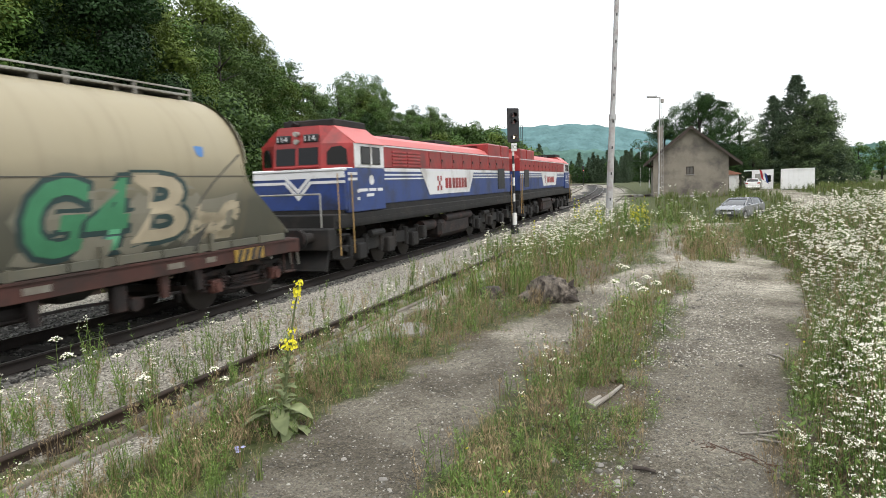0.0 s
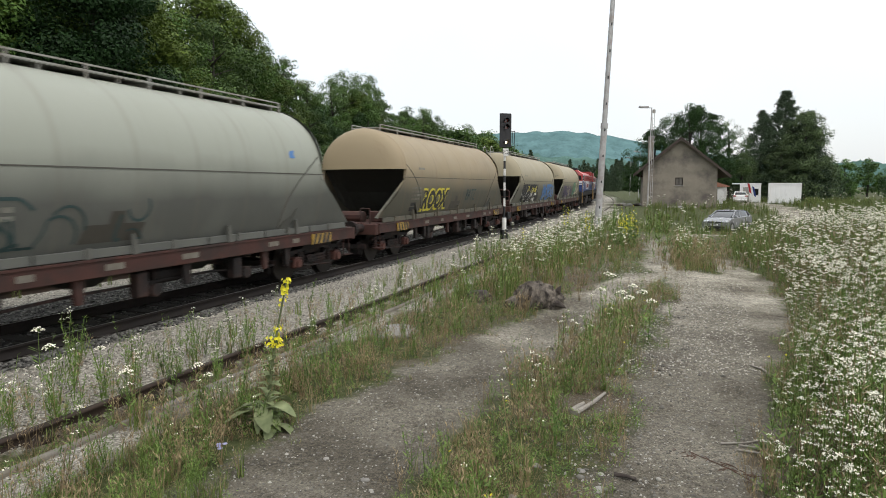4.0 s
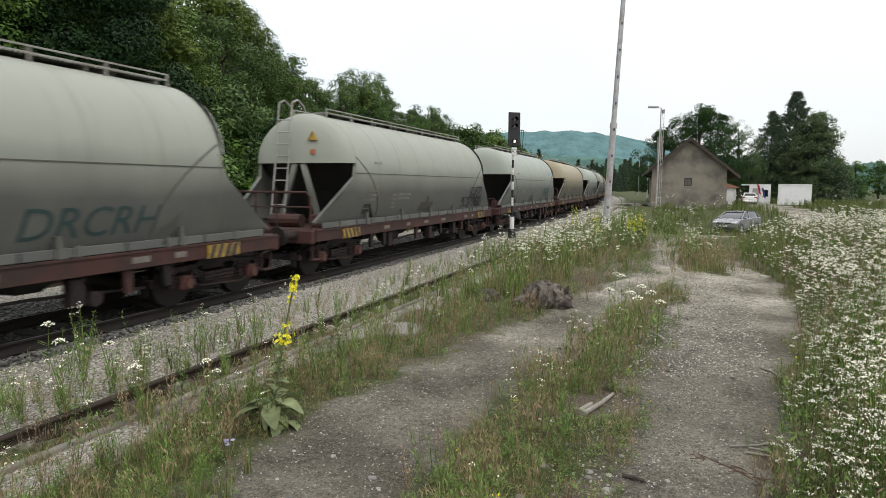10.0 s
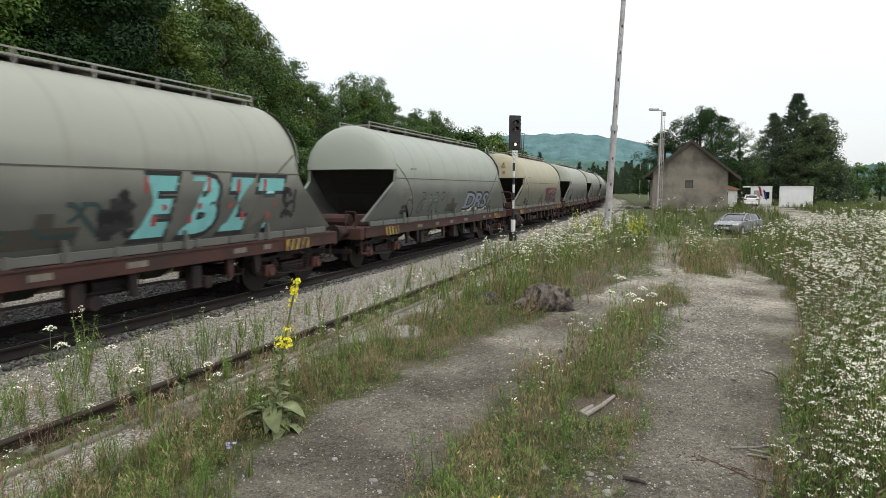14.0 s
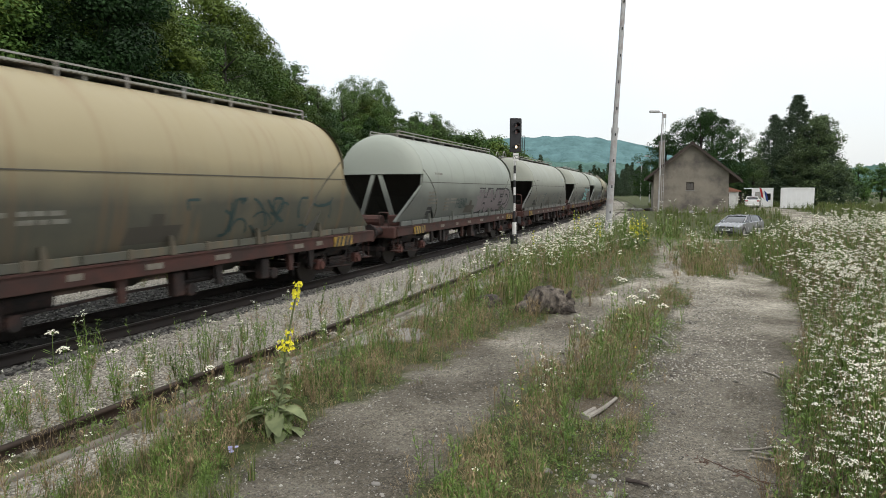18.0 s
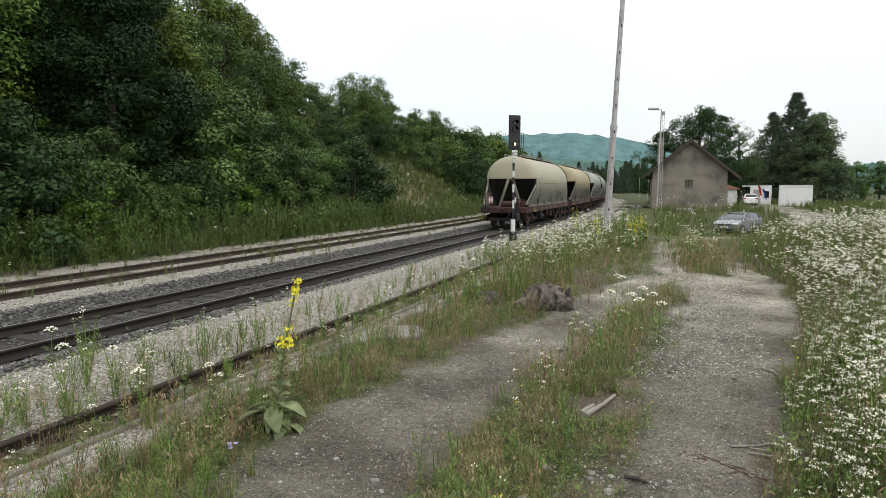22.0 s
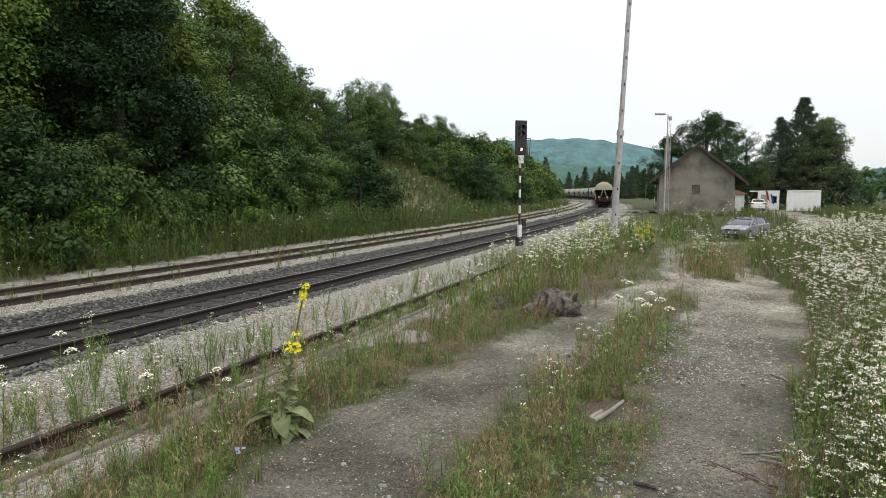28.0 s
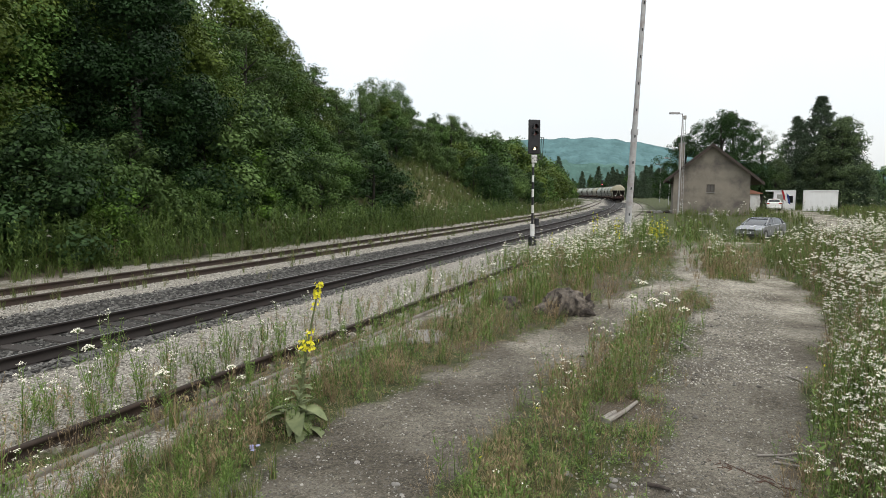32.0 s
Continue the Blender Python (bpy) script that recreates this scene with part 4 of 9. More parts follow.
            for x in np.linspace(-5.25, 5.25, 9):
                beam(bm, (x, y, 3.95), (x, y, 4.24), 0.032)
            return bm
        cpart("walkway_rail|%d" % sy, rail, M_GALV, w)
    if ladder:
        for sy in (-1, 1):
            def stile(bm, sy=sy):
                y = 0.35 + sy * 0.2
                pipe(bm, [(-6.35, y, 1.17), (-6.05, y, 2.85), (-5.95, y, 3.7), (-5.85, y, 4.35), (-5.6, y, 4.45), (-5.3, y, 4.3), (-5.2, y, 4.1)], 0.022)
                return bm
            cpart("ladder_stile|%d" % sy, stile, M_GALV, w)

        for k in range(9):
            z = 1.4 + 2.5 * k / 8
            x = float(np.interp(z, (1.17, 2.85, 3.7), (-6.35, -6.05, -5.95)))
            cpart("rung", lambda bm: rod(bm, (0, 0.15, 0), (0, 0.55, 0), 0.016, n=6), M_GALV, w, at=pose(x, 0, z))

    def end_rail(bm):
        x = -7.25
        if ladder:
            pipe(bm, [(x, -1.25, 1.15), (x, -1.25, 1.95), (x, -1.15, 2.05), (x, 1.2, 2.05), (x, 1.25, 1.95), (x, 1.25, 1.15)], 0.028)
            pipe(bm, [(x, -1.25, 1.7), (x, 1.25, 1.7)], 0.02)
            pipe(bm, [(x, 0.3, 1.15), (x, 0.3, 2.05)], 0.03)
            pipe(bm, [(x, -0.3, 1.15), (x, -0.3, 2.05)], 0.02)
        else:
            pipe(bm, [(x, 0.75, 1.15), (x, 0.75, 1.95), (x, 0.95, 2.0), (x, 1.1, 1.9), (x, 1.1, 1.15)], 0.028)
        return bm
    cpart("end_railing|%d" % ladder, end_rail, M_SILL, w)
    if not ladder:
        cpart("hand_grip", lambda bm: pipe(bm, [(-7.25, -1.1, 1.15), (-7.25, -1.1, 1.6), (-7.25, -0.8, 1.6), (-7.25, -0.8, 1.15)], 0.022), M_SILL, w)
    return w

# ---- locomotives ----
L_RED = mat("loco_red_paint", (0.27, 0.022, 0.021), 0.4, 0, 0.15, 2, 0.05, dirt=(0.11, 0.022, 0.02), dirt_at=0.58)
# roof red lightened so that the colour holds the sky's reflection
L_PINK = mat("sky_lightened_red_roof", (0.44, 0.10, 0.09), 0.45, 0, 0.12, 2, 0.05)
L_BLUE = mat("loco_blue_paint", (0.024, 0.048, 0.165), 0.4, 0, 0.15, 2, 0.05, dirt=(0.025, 0.03, 0.055), dirt_at=0.58)
L_WHITE = mat("loco_white_paint", (0.58, 0.585, 0.59), 0.45, 0, 0.08, 3, 0.05, dirt=(0.32, 0.30, 0.28), dirt_at=0.62)
L_FRAME = mat("loco_sooty_frame", (0.011, 0.0105, 0.010), 0.75, 0.1, 0.4, 4, 0.2, dirt=(0.03, 0.024, 0.02), dirt_at=0.62)
L_GLASS = glass_mat("cab_glass", (0.008, 0.008, 0.009), 0.10, 0.0)
L_RAILING = mat("worn_yellow_handrail", (0.30, 0.19, 0.07), 0.6, 0, 0.25, 8, 0.1)


def locomotive(label):
    """Six-axle diesel with its cab at +x, on a deck 1.25 m up."""
    w = empty("diesel_locomotive", label, "locomotive", "locomotives of the train")

    def deck(bm):
        box(bm, -8.6, 8.6, -1.40, 1.40, 1.22, 1.58, 0.02)
        box(bm, -8.18, 7.98, -1.33, 1.33, 1.575, 1.88)
        box(bm, -8.5, 8.5, -1.43, 1.43, 1.30, 1.42)
        return bm
    cpart("deck", deck, L_FRAME, w)
    # long hood, lower blue, white band, red top
    for nm, z0, z1, m_ in (("hood_skirt", 1.74, 2.42, L_BLUE), ("hood_top", 2.76, 3.42, L_RED)):
        cpart(nm, lambda bm, z0=z0, z1=z1: box(bm, -8.2, 5.75, -1.36, 1.36, z0, z1, 0.02), m_, w)
    for k, (z0, z1) in enumerate(((2.43, 2.475), (2.54, 2.59), (2.66, 2.76))):
        cpart("white_line|%d" % k, lambda bm, z0=z0, z1=z1: box(bm, -8.18, 5.74, -1.365, 1.365, z0, z1), L_WHITE, w)
    cpart("blue_line", lambda bm: box(bm, -8.19, 5.745, -1.358, 1.358, 2.4, 2.765), L_BLUE, w)

    def hood_roof(bm):
        sec = [(-1.36, 3.42), (-1.2, 3.6), (-0.9, 3.72), (0.9, 3.72), (1.2, 3.6), (1.36, 3.42)]
        a = [bm.verts.new((-8.2, y, z)) for y, z in sec]
        b = [bm.verts.new((5.75, y, z)) for y, z in sec]
        for i in range(5):
            bm.faces.new((a[i], a[i + 1], b[i + 1], b[i]))
        bm.faces.new(a), bm.faces.new(b[::-1])
        bmesh.ops.recalc_face_normals(bm, faces=bm.faces)
        return bm
    cpart("hood_roof", hood_roof, L_PINK, w)

    def gutter(bm):
        for sy in (-1, 1):
            box(bm, -8.1, 5.7, sy * 1.36, sy * 1.385, 3.36, 3.40)
        return bm
    cpart("gutter", gutter, L_WHITE, w)

    def radiators(bm):
        box(bm, -7.6, -4.6, -0.9, 0.9, 3.70, 3.86, 0.02)
        box(bm, -2.2, -0.6, -0.5, 0.5, 3.70, 3.92, 0.02)
        box(bm, 2.0, 3.4, -0.6, 0.6, 3.70, 3.88, 0.02)
        return bm
    cpart("roof_unit", radiators, L_FRAME, w)
    cpart("raised_hood", lambda bm: box(box(bm, -8.1, -6.7, -1.38, 1.38, 3.2, 3.93, 0.05), -6.55, -4.6, -1.38, 1.38, 3.2, 3.93, 0.05), L_RED, w)
    for sy in (-1, 1):
        for k in range(5):
            for x0 in ((2.9, 4.0) if k % 1 == 0 else ()):
                cpart("louvre|%d" % sy, lambda bm, sy=sy: box(bm, -0.5, 0.5, sy * 1.36, sy * 1.385, -0.028, 0.028, 0.008), L_RED, w, at=pose(x0 + 0.6, 0, 2.83 + 0.1 * k))
        for x in (-7.4, -6.3, -5.2, -3.9, -2.8, -1.7, -0.6, 0.6, 1.7):
            cpart("hood_door|%d" % sy, lambda bm, sy=sy: box(bm, -0.5, 0.5, sy * 1.358, sy * 1.372, 2.80, 3.33, 0.006), L_RED, w, at=pose(x, 0, 0))
            cpart("door_latch|%d" % sy, lambda bm, sy=sy: box(bm, -0.03, 0.03, sy * 1.37, sy * 1.39, 3.0, 3.1), M_BLACK, w, at=pose(x + 0.42, 0, 0))
        # white panel with the operator's red mark and red bars
        def panel(bm, sy=sy):
            return slab(bm, [(-2.6, 2.77), (3.0, 2.77), (2.25, 1.90), (-1.95, 1.90)], sy * 1.362, sy * 1.372)
        cpart("white_panel|%d" % sy, panel, L_WHITE, w, "white trapezium panel with red bars")

        def mark(bm, sy=sy):
            for x0, wd in ((-0.75, 0.26), (-0.42, 0.28), (0.0, 0.26), (0.33, 0.26), (0.66, 0.26), (0.99, 0.26), (1.32, 0.28)):
                xx = x0 if sy < 0 else -x0 - wd
                slab(bm, [(xx, 2.08), (xx + wd, 2.08), (xx + wd, 2.46), (xx, 2.46)], sy * 1.373, sy * 1.378)
            for k in range(3):
                for j in range(3):
                    if (j + k) % 2 == 0:
                        xj = (-1.55 if sy < 0 else 1.1) + 0.15 * j
                        slab(bm, [(xj, 2.02 + 0.17 * k), (xj + 0.15, 2.02 + 0.17 * k), (xj + 0.15, 2.19 + 0.17 * k), (xj, 2.19 + 0.17 * k)], sy * 1.373, sy * 1.378)
            return bm
        cpart("red_mark|%d" % sy, mark, L_RED, w, "plain red bars and checks")

        def grille(bm, sy=sy):
            box(bm, -7.2, -6.1, sy * 1.36, sy * 1.38, 1.92, 2.85)
            return bm
        cpart("dark_grille|%d" % sy, grille, M_BLACK, w)

        def walk_rail(bm, sy=sy):
            y = sy * 1.46
            for x in (8.45, 7.75):
                pipe(bm, [(x, y, 0.55), (x, y, 2.6)], 0.017)
            for x in (-8.45, -8.1):
                pipe(bm, [(x, y, 0.55), (x, y, 2.6)], 0.017)
            return bm
        cpart("grab_rail|%d" % sy, walk_rail, L_RAILING, w)

        for x in (8.2, -8.25):
            for z in (0.45, 0.75, 1.05):
                cpart("step|%d" % sy, lambda bm, sy=sy: box(bm, -0.22, 0.22, sy * 1.2, sy * 1.46, 0, 0.03), L_FRAME, w, at=pose(x, 0, z))
            cpart("step_plate|%d" % sy, lambda bm, sy=sy: box(bm, -0.24, 0.24, sy * 1.16, sy * 1.2, 0.45, 1.1), L_FRAME, w, at=pose(x, 0, 0))
        # cab side
        win = cpart("cab_side_window|%d" % sy, lambda bm, sy=sy: box(bm, 6.05, 7.15, sy * 1.43, sy * 1.452, 2.84, 3.31, 0.02), L_GLASS, w)
        cpart("window_frame|%d" % sy, lambda bm, sy=sy: box(bm, 6.56, 6.64, sy * 1.43, sy * 1.46, 2.82, 3.34), L_WHITE, win)

        def corner_pane(bm, sy=sy):
            a, b = Vector((7.50, sy * 1.43, 0)), Vector((8.0, sy * 0.72, 0))
            n = Vector((0.818, sy * 0.576, 0)) * 0.02
            pts = [a.lerp(b, t) + n + Vector((0, 0, z)) for t, z in ((0.2, 2.84), (0.82, 2.84), (0.8, 3.16), (0.66, 3.29), (0.38, 3.32), (0.22, 3.22))]
            q = [bm.verts.new(p) for p in pts]
            bm.faces.new(q if sy < 0 else q[::-1])
            got = bmesh.ops.extrude_face_region(bm, geom=bm.faces[:])
            for e in got["geom"]:
                if isinstance(e, bmesh.types.BMVert):
                    e.co -= n * 1.5
            bmesh.ops.recalc_face_normals(bm, faces=bm.faces)
            return bm
        cpart("corner_window|%d" % sy, corner_pane, L_GLASS, w)
        cpart("shield|%d" % sy, lambda bm, sy=sy: rod(bm, (6.6, sy * 1.43, 2.42), (6.6, sy * 1.446, 2.42), 0.13, n=12), L_WHITE, w)
        for k, (x, wd, z) in enumerate(((5.95, 0.3, 2.12), (6.35, 0.4, 2.12), (6.85, 0.5, 2.12), (6.5, 0.4, 1.98), (7.3, 0.12, 2.1), (7.3, 0.12, 1.9))):
            cpart("marking_bar|%d%d" % (sy, k), lambda bm, sy=sy, x=x, wd=wd, z=z: box(bm, x, x + wd, sy * 1.43, sy * 1.442, z, z + 0.08), L_WHITE, w)
        for k, z in enumerate((2.42, 2.56)):
            cpart("cab_stripe|%d%d" % (sy, k), lambda bm, sy=sy, z=z: box(bm, 7.4, 7.88, sy * 1.43, sy * 1.44, z, z + 0.07), L_WHITE, w)
    # cab
    cpart("cab_lower", lambda bm: box(bm, 5.76, 7.90, -1.43, 1.43, 1.60, 2.74, 0.02), L_BLUE, w)
    cpart("cab_upper", lambda bm: box(bm, 5.76, 7.50, -1.43, 1.43, 2.742, 3.39, 0.02), L_WHITE, w)

    def cab_front(bm):
        lv = []
        for z, p in ((2.742, ((7.50, -1.43), (8.0, -0.72), (8.0, 0.72), (7.50, 1.43))), (3.39, ((7.50, -1.43), (7.92, -0.72), (7.92, 0.72), (7.50, 1.43))), (3.86, ((7.44, -0.85), (7.80, -0.62), (7.80, 0.62), (7.44, 0.85)))):
            lv.append([bm.verts.new((x, y, z)) for x, y in p])
        for a, b in zip(lv[:-1], lv[1:]):
            for i in range(4):
                bm.faces.new((a[i], a[(i + 1) % 4], b[(i + 1) % 4], b[i]))
        bm.faces.new(lv[0]), bm.faces.new(lv[-1])
        bmesh.ops.recalc_face_normals(bm, faces=bm.faces)
        return bm
    cpart("cab_front", cab_front, L_RED, w)

    def cab_roof(bm):
        sec = [(-1.46, 3.39), (-0.85, 3.87), (0.85, 3.87), (1.46, 3.39)]
        a = [bm.verts.new((5.7, y, z)) for y, z in sec]
        b = [bm.verts.new((7.46, y, z)) for y, z in sec]
        for i in range(4):
            bm.faces.new((a[i], a[(i + 1) % 4], b[(i + 1) % 4], b[i]))
        bm.faces.new(a), bm.faces.new(b)
        bmesh.ops.recalc_face_normals(bm, faces=bm.faces)
        return bm
    cpart("cab_roof", cab_roof, L_PINK, w)
    for y0, y1 in ((-0.64, -0.05), (0.05, 0.64)):
        def pane(bm, y0=y0, y1=y1):
            zs = (2.86, 3.3)
            xs = [8.0 - 0.123 * (z - 2.742) + 0.012 for z in zs]
            v = [bm.verts.new(c) for c in ((xs[0], y0, zs[0]), (xs[0], y1, zs[0]), (xs[1], y1, zs[1]), (xs[1], y0, zs[1]))]
            u = [bm.verts.new((a.co.x - 0.02, a.co.y, a.co.z)) for a in v]
            bm.faces.new(v)
            for i in range(4):
                bm.faces.new((v[i], u[i], u[(i + 1) % 4], v[(i + 1) % 4]))
            bmesh.ops.recalc_face_normals(bm, faces=bm.faces)
            return bm
        cpart("windscreen_pane|%g" % y0, pane, L_GLASS, w)
    for sy in (-1, 1):
        nb = cpart("number_box|%d" % sy, lambda bm, sy=sy: box(bm, 7.75, 7.95, sy * 0.2, sy * 0.64, 3.44, 3.64, 0.02), M_BLACK, w)
        me = lettering("114", 0.32, 0.13)
        me.materials.append(L_WHITE)
        t = new("number", me)
        t.parent = nb
        t.matrix_basis = pose(7.96, sy * 0.42 - 0.16, 3.475, 0, 0, 90)
    for z in (3.46, 3.66):
        cpart("headlight|%g" % z, lambda bm, z=z: rod(bm, (7.8, 0, z), (8.0, 0, z), 0.065, n=14), M_GALV, w)
    cpart("nose", lambda bm: box(bm, 7.89, 7.99, -1.40, 1.40, 1.66, 2.68, 0.03), L_BLUE, w)
    cpart("nose_top", lambda bm: box(bm, 7.5, 8.02, -1.41, 1.41, 2.66, 2.755, 0.03), L_WHITE, w)
    cpart("nose_band", lambda bm: box(bm, 7.98, 7.998, -1.39, 1.39, 2.5, 2.66), L_WHITE, w, "white band across the nose")
    cpart("cab_ledge", lambda bm: box(bm, 7.9, 8.03, -0.7, 0.7, 2.76, 2.83, 0.02), L_RED, w)
    for k in range(2):
        def chevron(bm, k=k):
            d = 0.18 * k
            for sy in (-1, 1):
                v = [(8.005, sy * 0.0, 1.93 + d), (8.005, sy * 0.40, 2.36 + 0.14 * k), (8.005, sy * 1.4, 2.36 + 0.14 * k), (8.005, sy * 1.4, 2.43 + 0.14 * k), (8.005, sy * 0.36, 2.43 + 0.14 * k), (8.005, sy * 0.0, 2.05 + d)]
                q = [bm.verts.new(c) for c in v]
                bm.faces.new(q if sy > 0 else q[::-1])
            got = bmesh.ops.extrude_face_region(bm, geom=bm.faces[:])
            for e in got["geom"]:
                if isinstance(e, bmesh.types.BMVert):
                    e.co.x -= 0.03
            bmesh.ops.recalc_face_normals(bm, faces=bm.faces)
            return bm
        cpart("white_chevron|%d" % k, chevron, L_WHITE, w)

    def horns(bm):
        box(bm, 5.6, 7.35, -0.8, 0.8, 3.86, 4.07, 0.03)
        rod(bm, (7.4, -0.3, 3.95), (7.75, -0.3, 3.97), 0.05, 0.09)
        return bm
    cpart("roof_box", horns, L_FRAME, w)
    for sx in (-1, 1):
        def ends(bm, sx=sx):
            box(bm, sx * 8.5, sx * (8.68 if sx < 0 else 8.9), -1.4, 1.4, 0.72, 1.26, 0.03)
            slab(bm, [(sx * 8.62, 0.75), (sx * 8.85, 0.22), (sx * 8.72, 0.18), (sx * 8.5, 0.7)], -1.2, 1.2)
            return bm
        cpart("buffer_beam|%d" % sx, ends, L_FRAME, w)
        for sy in (-0.875, 0.875):
            cpart("buffer|l%d%g" % (sx, sy), lambda bm, sx=sx, sy=sy: rod(rod(bm, (sx * 8.68, sy, 1.05), (sx * (9.15 if sx < 0 else 9.32), sy, 1.05), 0.13, n=12), (sx * (9.18 if sx < 0 else 9.35), sy, 1.05), (sx * (9.25 if sx < 0 else 9.42), sy, 1.05), 0.23, n=16), L_FRAME, w)

        for y in (-0.5, -0.3, 0.3, 0.5):
            cpart("hose|%d" % sx, lambda bm, sx=sx: pipe(bm, [(sx * 8.68, 0, 0.95), (sx * 8.95, 0, 0.7), (sx * 8.9, 0, 0.4)], 0.03), M_GALV, w, at=pose(0, y, 0))
        cpart("end_handrail|%d" % sx, lambda bm, sx=sx: pipe(bm, [(sx * 8.72, -1.1, 1.28), (sx * 8.72, -1.1, 2.1), (sx * 8.72, 1.1, 2.1), (sx * 8.72, 1.1, 1.28)], 0.022), M_GALV, w)
    for bx in (-5.2, 5.2):
        g = new("bogie")
        g.parent = w
        g.matrix_basis = pose(bx, 0, 0)
        for sy in (-1, 1):
            def fr(bm, sy=sy):
                slab(bm, [(-2.6, 0.62), (-2.3, 0.85), (2.3, 0.85), (2.6, 0.62), (2.2, 0.5), (-2.2, 0.5)], sy * 1.0, sy * 1.14)
                for ax in (-1.8, 0, 1.8):
                    box(bm, ax - 0.22, ax + 0.22, sy * 1.05, sy * 1.3, 0.3, 0.75, 0.04)
                    for dx in (-0.45, 0.45):
                        rod(bm, (ax + dx, sy * 1.12, 0.4), (ax + dx, sy * 1.12, 0.95), 0.1, n=8)
                box(bm, -2.5, -2.2, sy * 1.1, sy * 1.4, 0.5, 0.9, 0.03)
                rod(bm, (0.5, sy * 1.25, 0.95), (1.3, sy * 1.25, 0.95), 0.1, n=10)
                return bm
            cpart("side_frame|l%d" % sy, fr, L_FRAME, g)
        for ax in (-1.8, 0, 1.8):
            def whl(bm, ax=ax):
                for sy in (-1, 1):
                    rod(bm, (ax, sy * 0.69, 0.5), (ax, sy * 0.83, 0.5), 0.5, n=24)
                rod(bm, (ax, -0.9, 0.5), (ax, 0.9, 0.5), 0.1, n=8)
                return bm
            cpart("wheelset|l%g" % ax, whl, M_WHEEL, g)

    def tankf(bm):
        for sy in (-1, 1):
            box(bm, -2.0, 1.2, sy * 0.5, sy * 1.3, 0.35, 0.98, 0.12)
            rod(bm, (-2.3, sy * 1.18, 1.0), (0.6, sy * 1.18, 1.0), 0.16, n=14)
            rod(bm, (1.5, sy * 1.1, 0.85), (2.6, sy * 1.1, 0.85), 0.18, n=14)
        return bm
    cpart("fuel_tank", tankf, M_BOGIE, w)
    return w

# ---- the train: the last wagon's tank end runs along the line ----
PITCH = 16.0
RUN_T = (0.0, 1.0, 3.0, 5.0, 7.0, 9.0, 11.0, 13.0, 15.0, 17.0, 19.0, 21.0, 23.0, 25.5, 28.0, 32.0)
RUN_S = (-249.49, -236.69, -211.12, -185.6, -160.15, -134.78, -109.49, -84.3, -59.22, -34.25, -9.42, 15.27, 39.85, 70.6, 101.2, 150.0)
W_KINDS = (
    (T_BEIGE, False, False, "beige dusty silo wagon with big green and purple graffiti"),
    (T_BEIGE, True, False, "beige silo wagon with blue, white and yellow graffiti"),
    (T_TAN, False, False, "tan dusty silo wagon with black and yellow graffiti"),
    (T_GREY, False, False, "pale grey silo wagon with a thin black tag"),
    (T_COLD, True, False, "pale grey silo wagon with an end ladder"),
    (T_BEIGE, True, True, "cream rust-streaked silo wagon with ladder and struts"),
    (T_COLD, False, False, "cold grey silo wagon with scratched black tags"),
    (T_GREY, True, True, "grey silo wagon with ladder and end struts"),
    (T_GREY, False, False, "light grey silo wagon with a faint tag"),
    (T_CREAM, True, True, "cream-grey silo wagon with red and black graffiti"),
    (T_COLD, False, False, "grey silo wagon with small black and white graffiti"),
    (T_GREY, False, False, "grey silo wagon with turquoise block graffiti"),
    (T_GREY, True, False, "grey silo wagon with an end ladder and tags"),
    (T_COLD, False, True, "grey silo wagon with dark purple block graffiti"),
    (T_OCHRE, False, False, "ochre dusty silo wagon with faded scribbles"),
    (T_CREAM, False, True, "cream silo wagon with a green tag, last of the train"),
)
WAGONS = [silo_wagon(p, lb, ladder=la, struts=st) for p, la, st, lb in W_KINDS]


def spray(name, color):
    return mat(name, color, 0.6, 0, 0.2, 3, 0.05)


G_GREEN, G_PURPLE, G_DARKP = spray("green_spray", (0.05, 0.20, 0.10)), spray("purple_spray", (0.07, 0.05, 0.13)), spray("dark_purple_spray", (0.035, 0.03, 0.05))
G_BLUE, G_TURQ, G_RED = spray("blue_spray", (0.06, 0.16, 0.36)), spray("turquoise_spray", (0.16, 0.42, 0.42)), spray("red_spray", (0.30, 0.06, 0.06))
G_YEL, G_WHITE = spray("yellow_spray", (0.55, 0.48, 0.05)), spray("white_spray", (0.5, 0.5, 0.46))
G_TEAL, G_BEIGE, G_STEEL = spray("dark_teal_spray", (0.025, 0.05, 0.05)), spray("beige_spray", (0.36, 0.31, 0.22)), spray("grey_blue_spray", (0.17, 0.205, 0.25))
G_MAROON, G_ROSE, G_MAUVE = spray("maroon_spray", (0.10, 0.035, 0.035)), spray("dusty_rose_spray", (0.24, 0.13, 0.12)), spray("mauve_grey_spray", (0.135, 0.115, 0.12))
G_ORANGE = spray("faded_orange_paint", (0.34, 0.11, 0.05))
G_FADED = spray("faded_beige_spray", (0.185, 0.175, 0.135))


def tag(w, text, x, z, wide, tall, m, rim=None, slant=0.0, fat=0.0):
    if rim is not None:
        on_side(lettering(text, wide + 0.2, tall + 0.16, fat + 0.06, slant), "graffiti_outline", rim, w, x - 0.10, z - 0.08, 0.008)
    return on_side(lettering(text, wide, tall, fat, slant), "graffiti", m, w, x, z, 0.013)


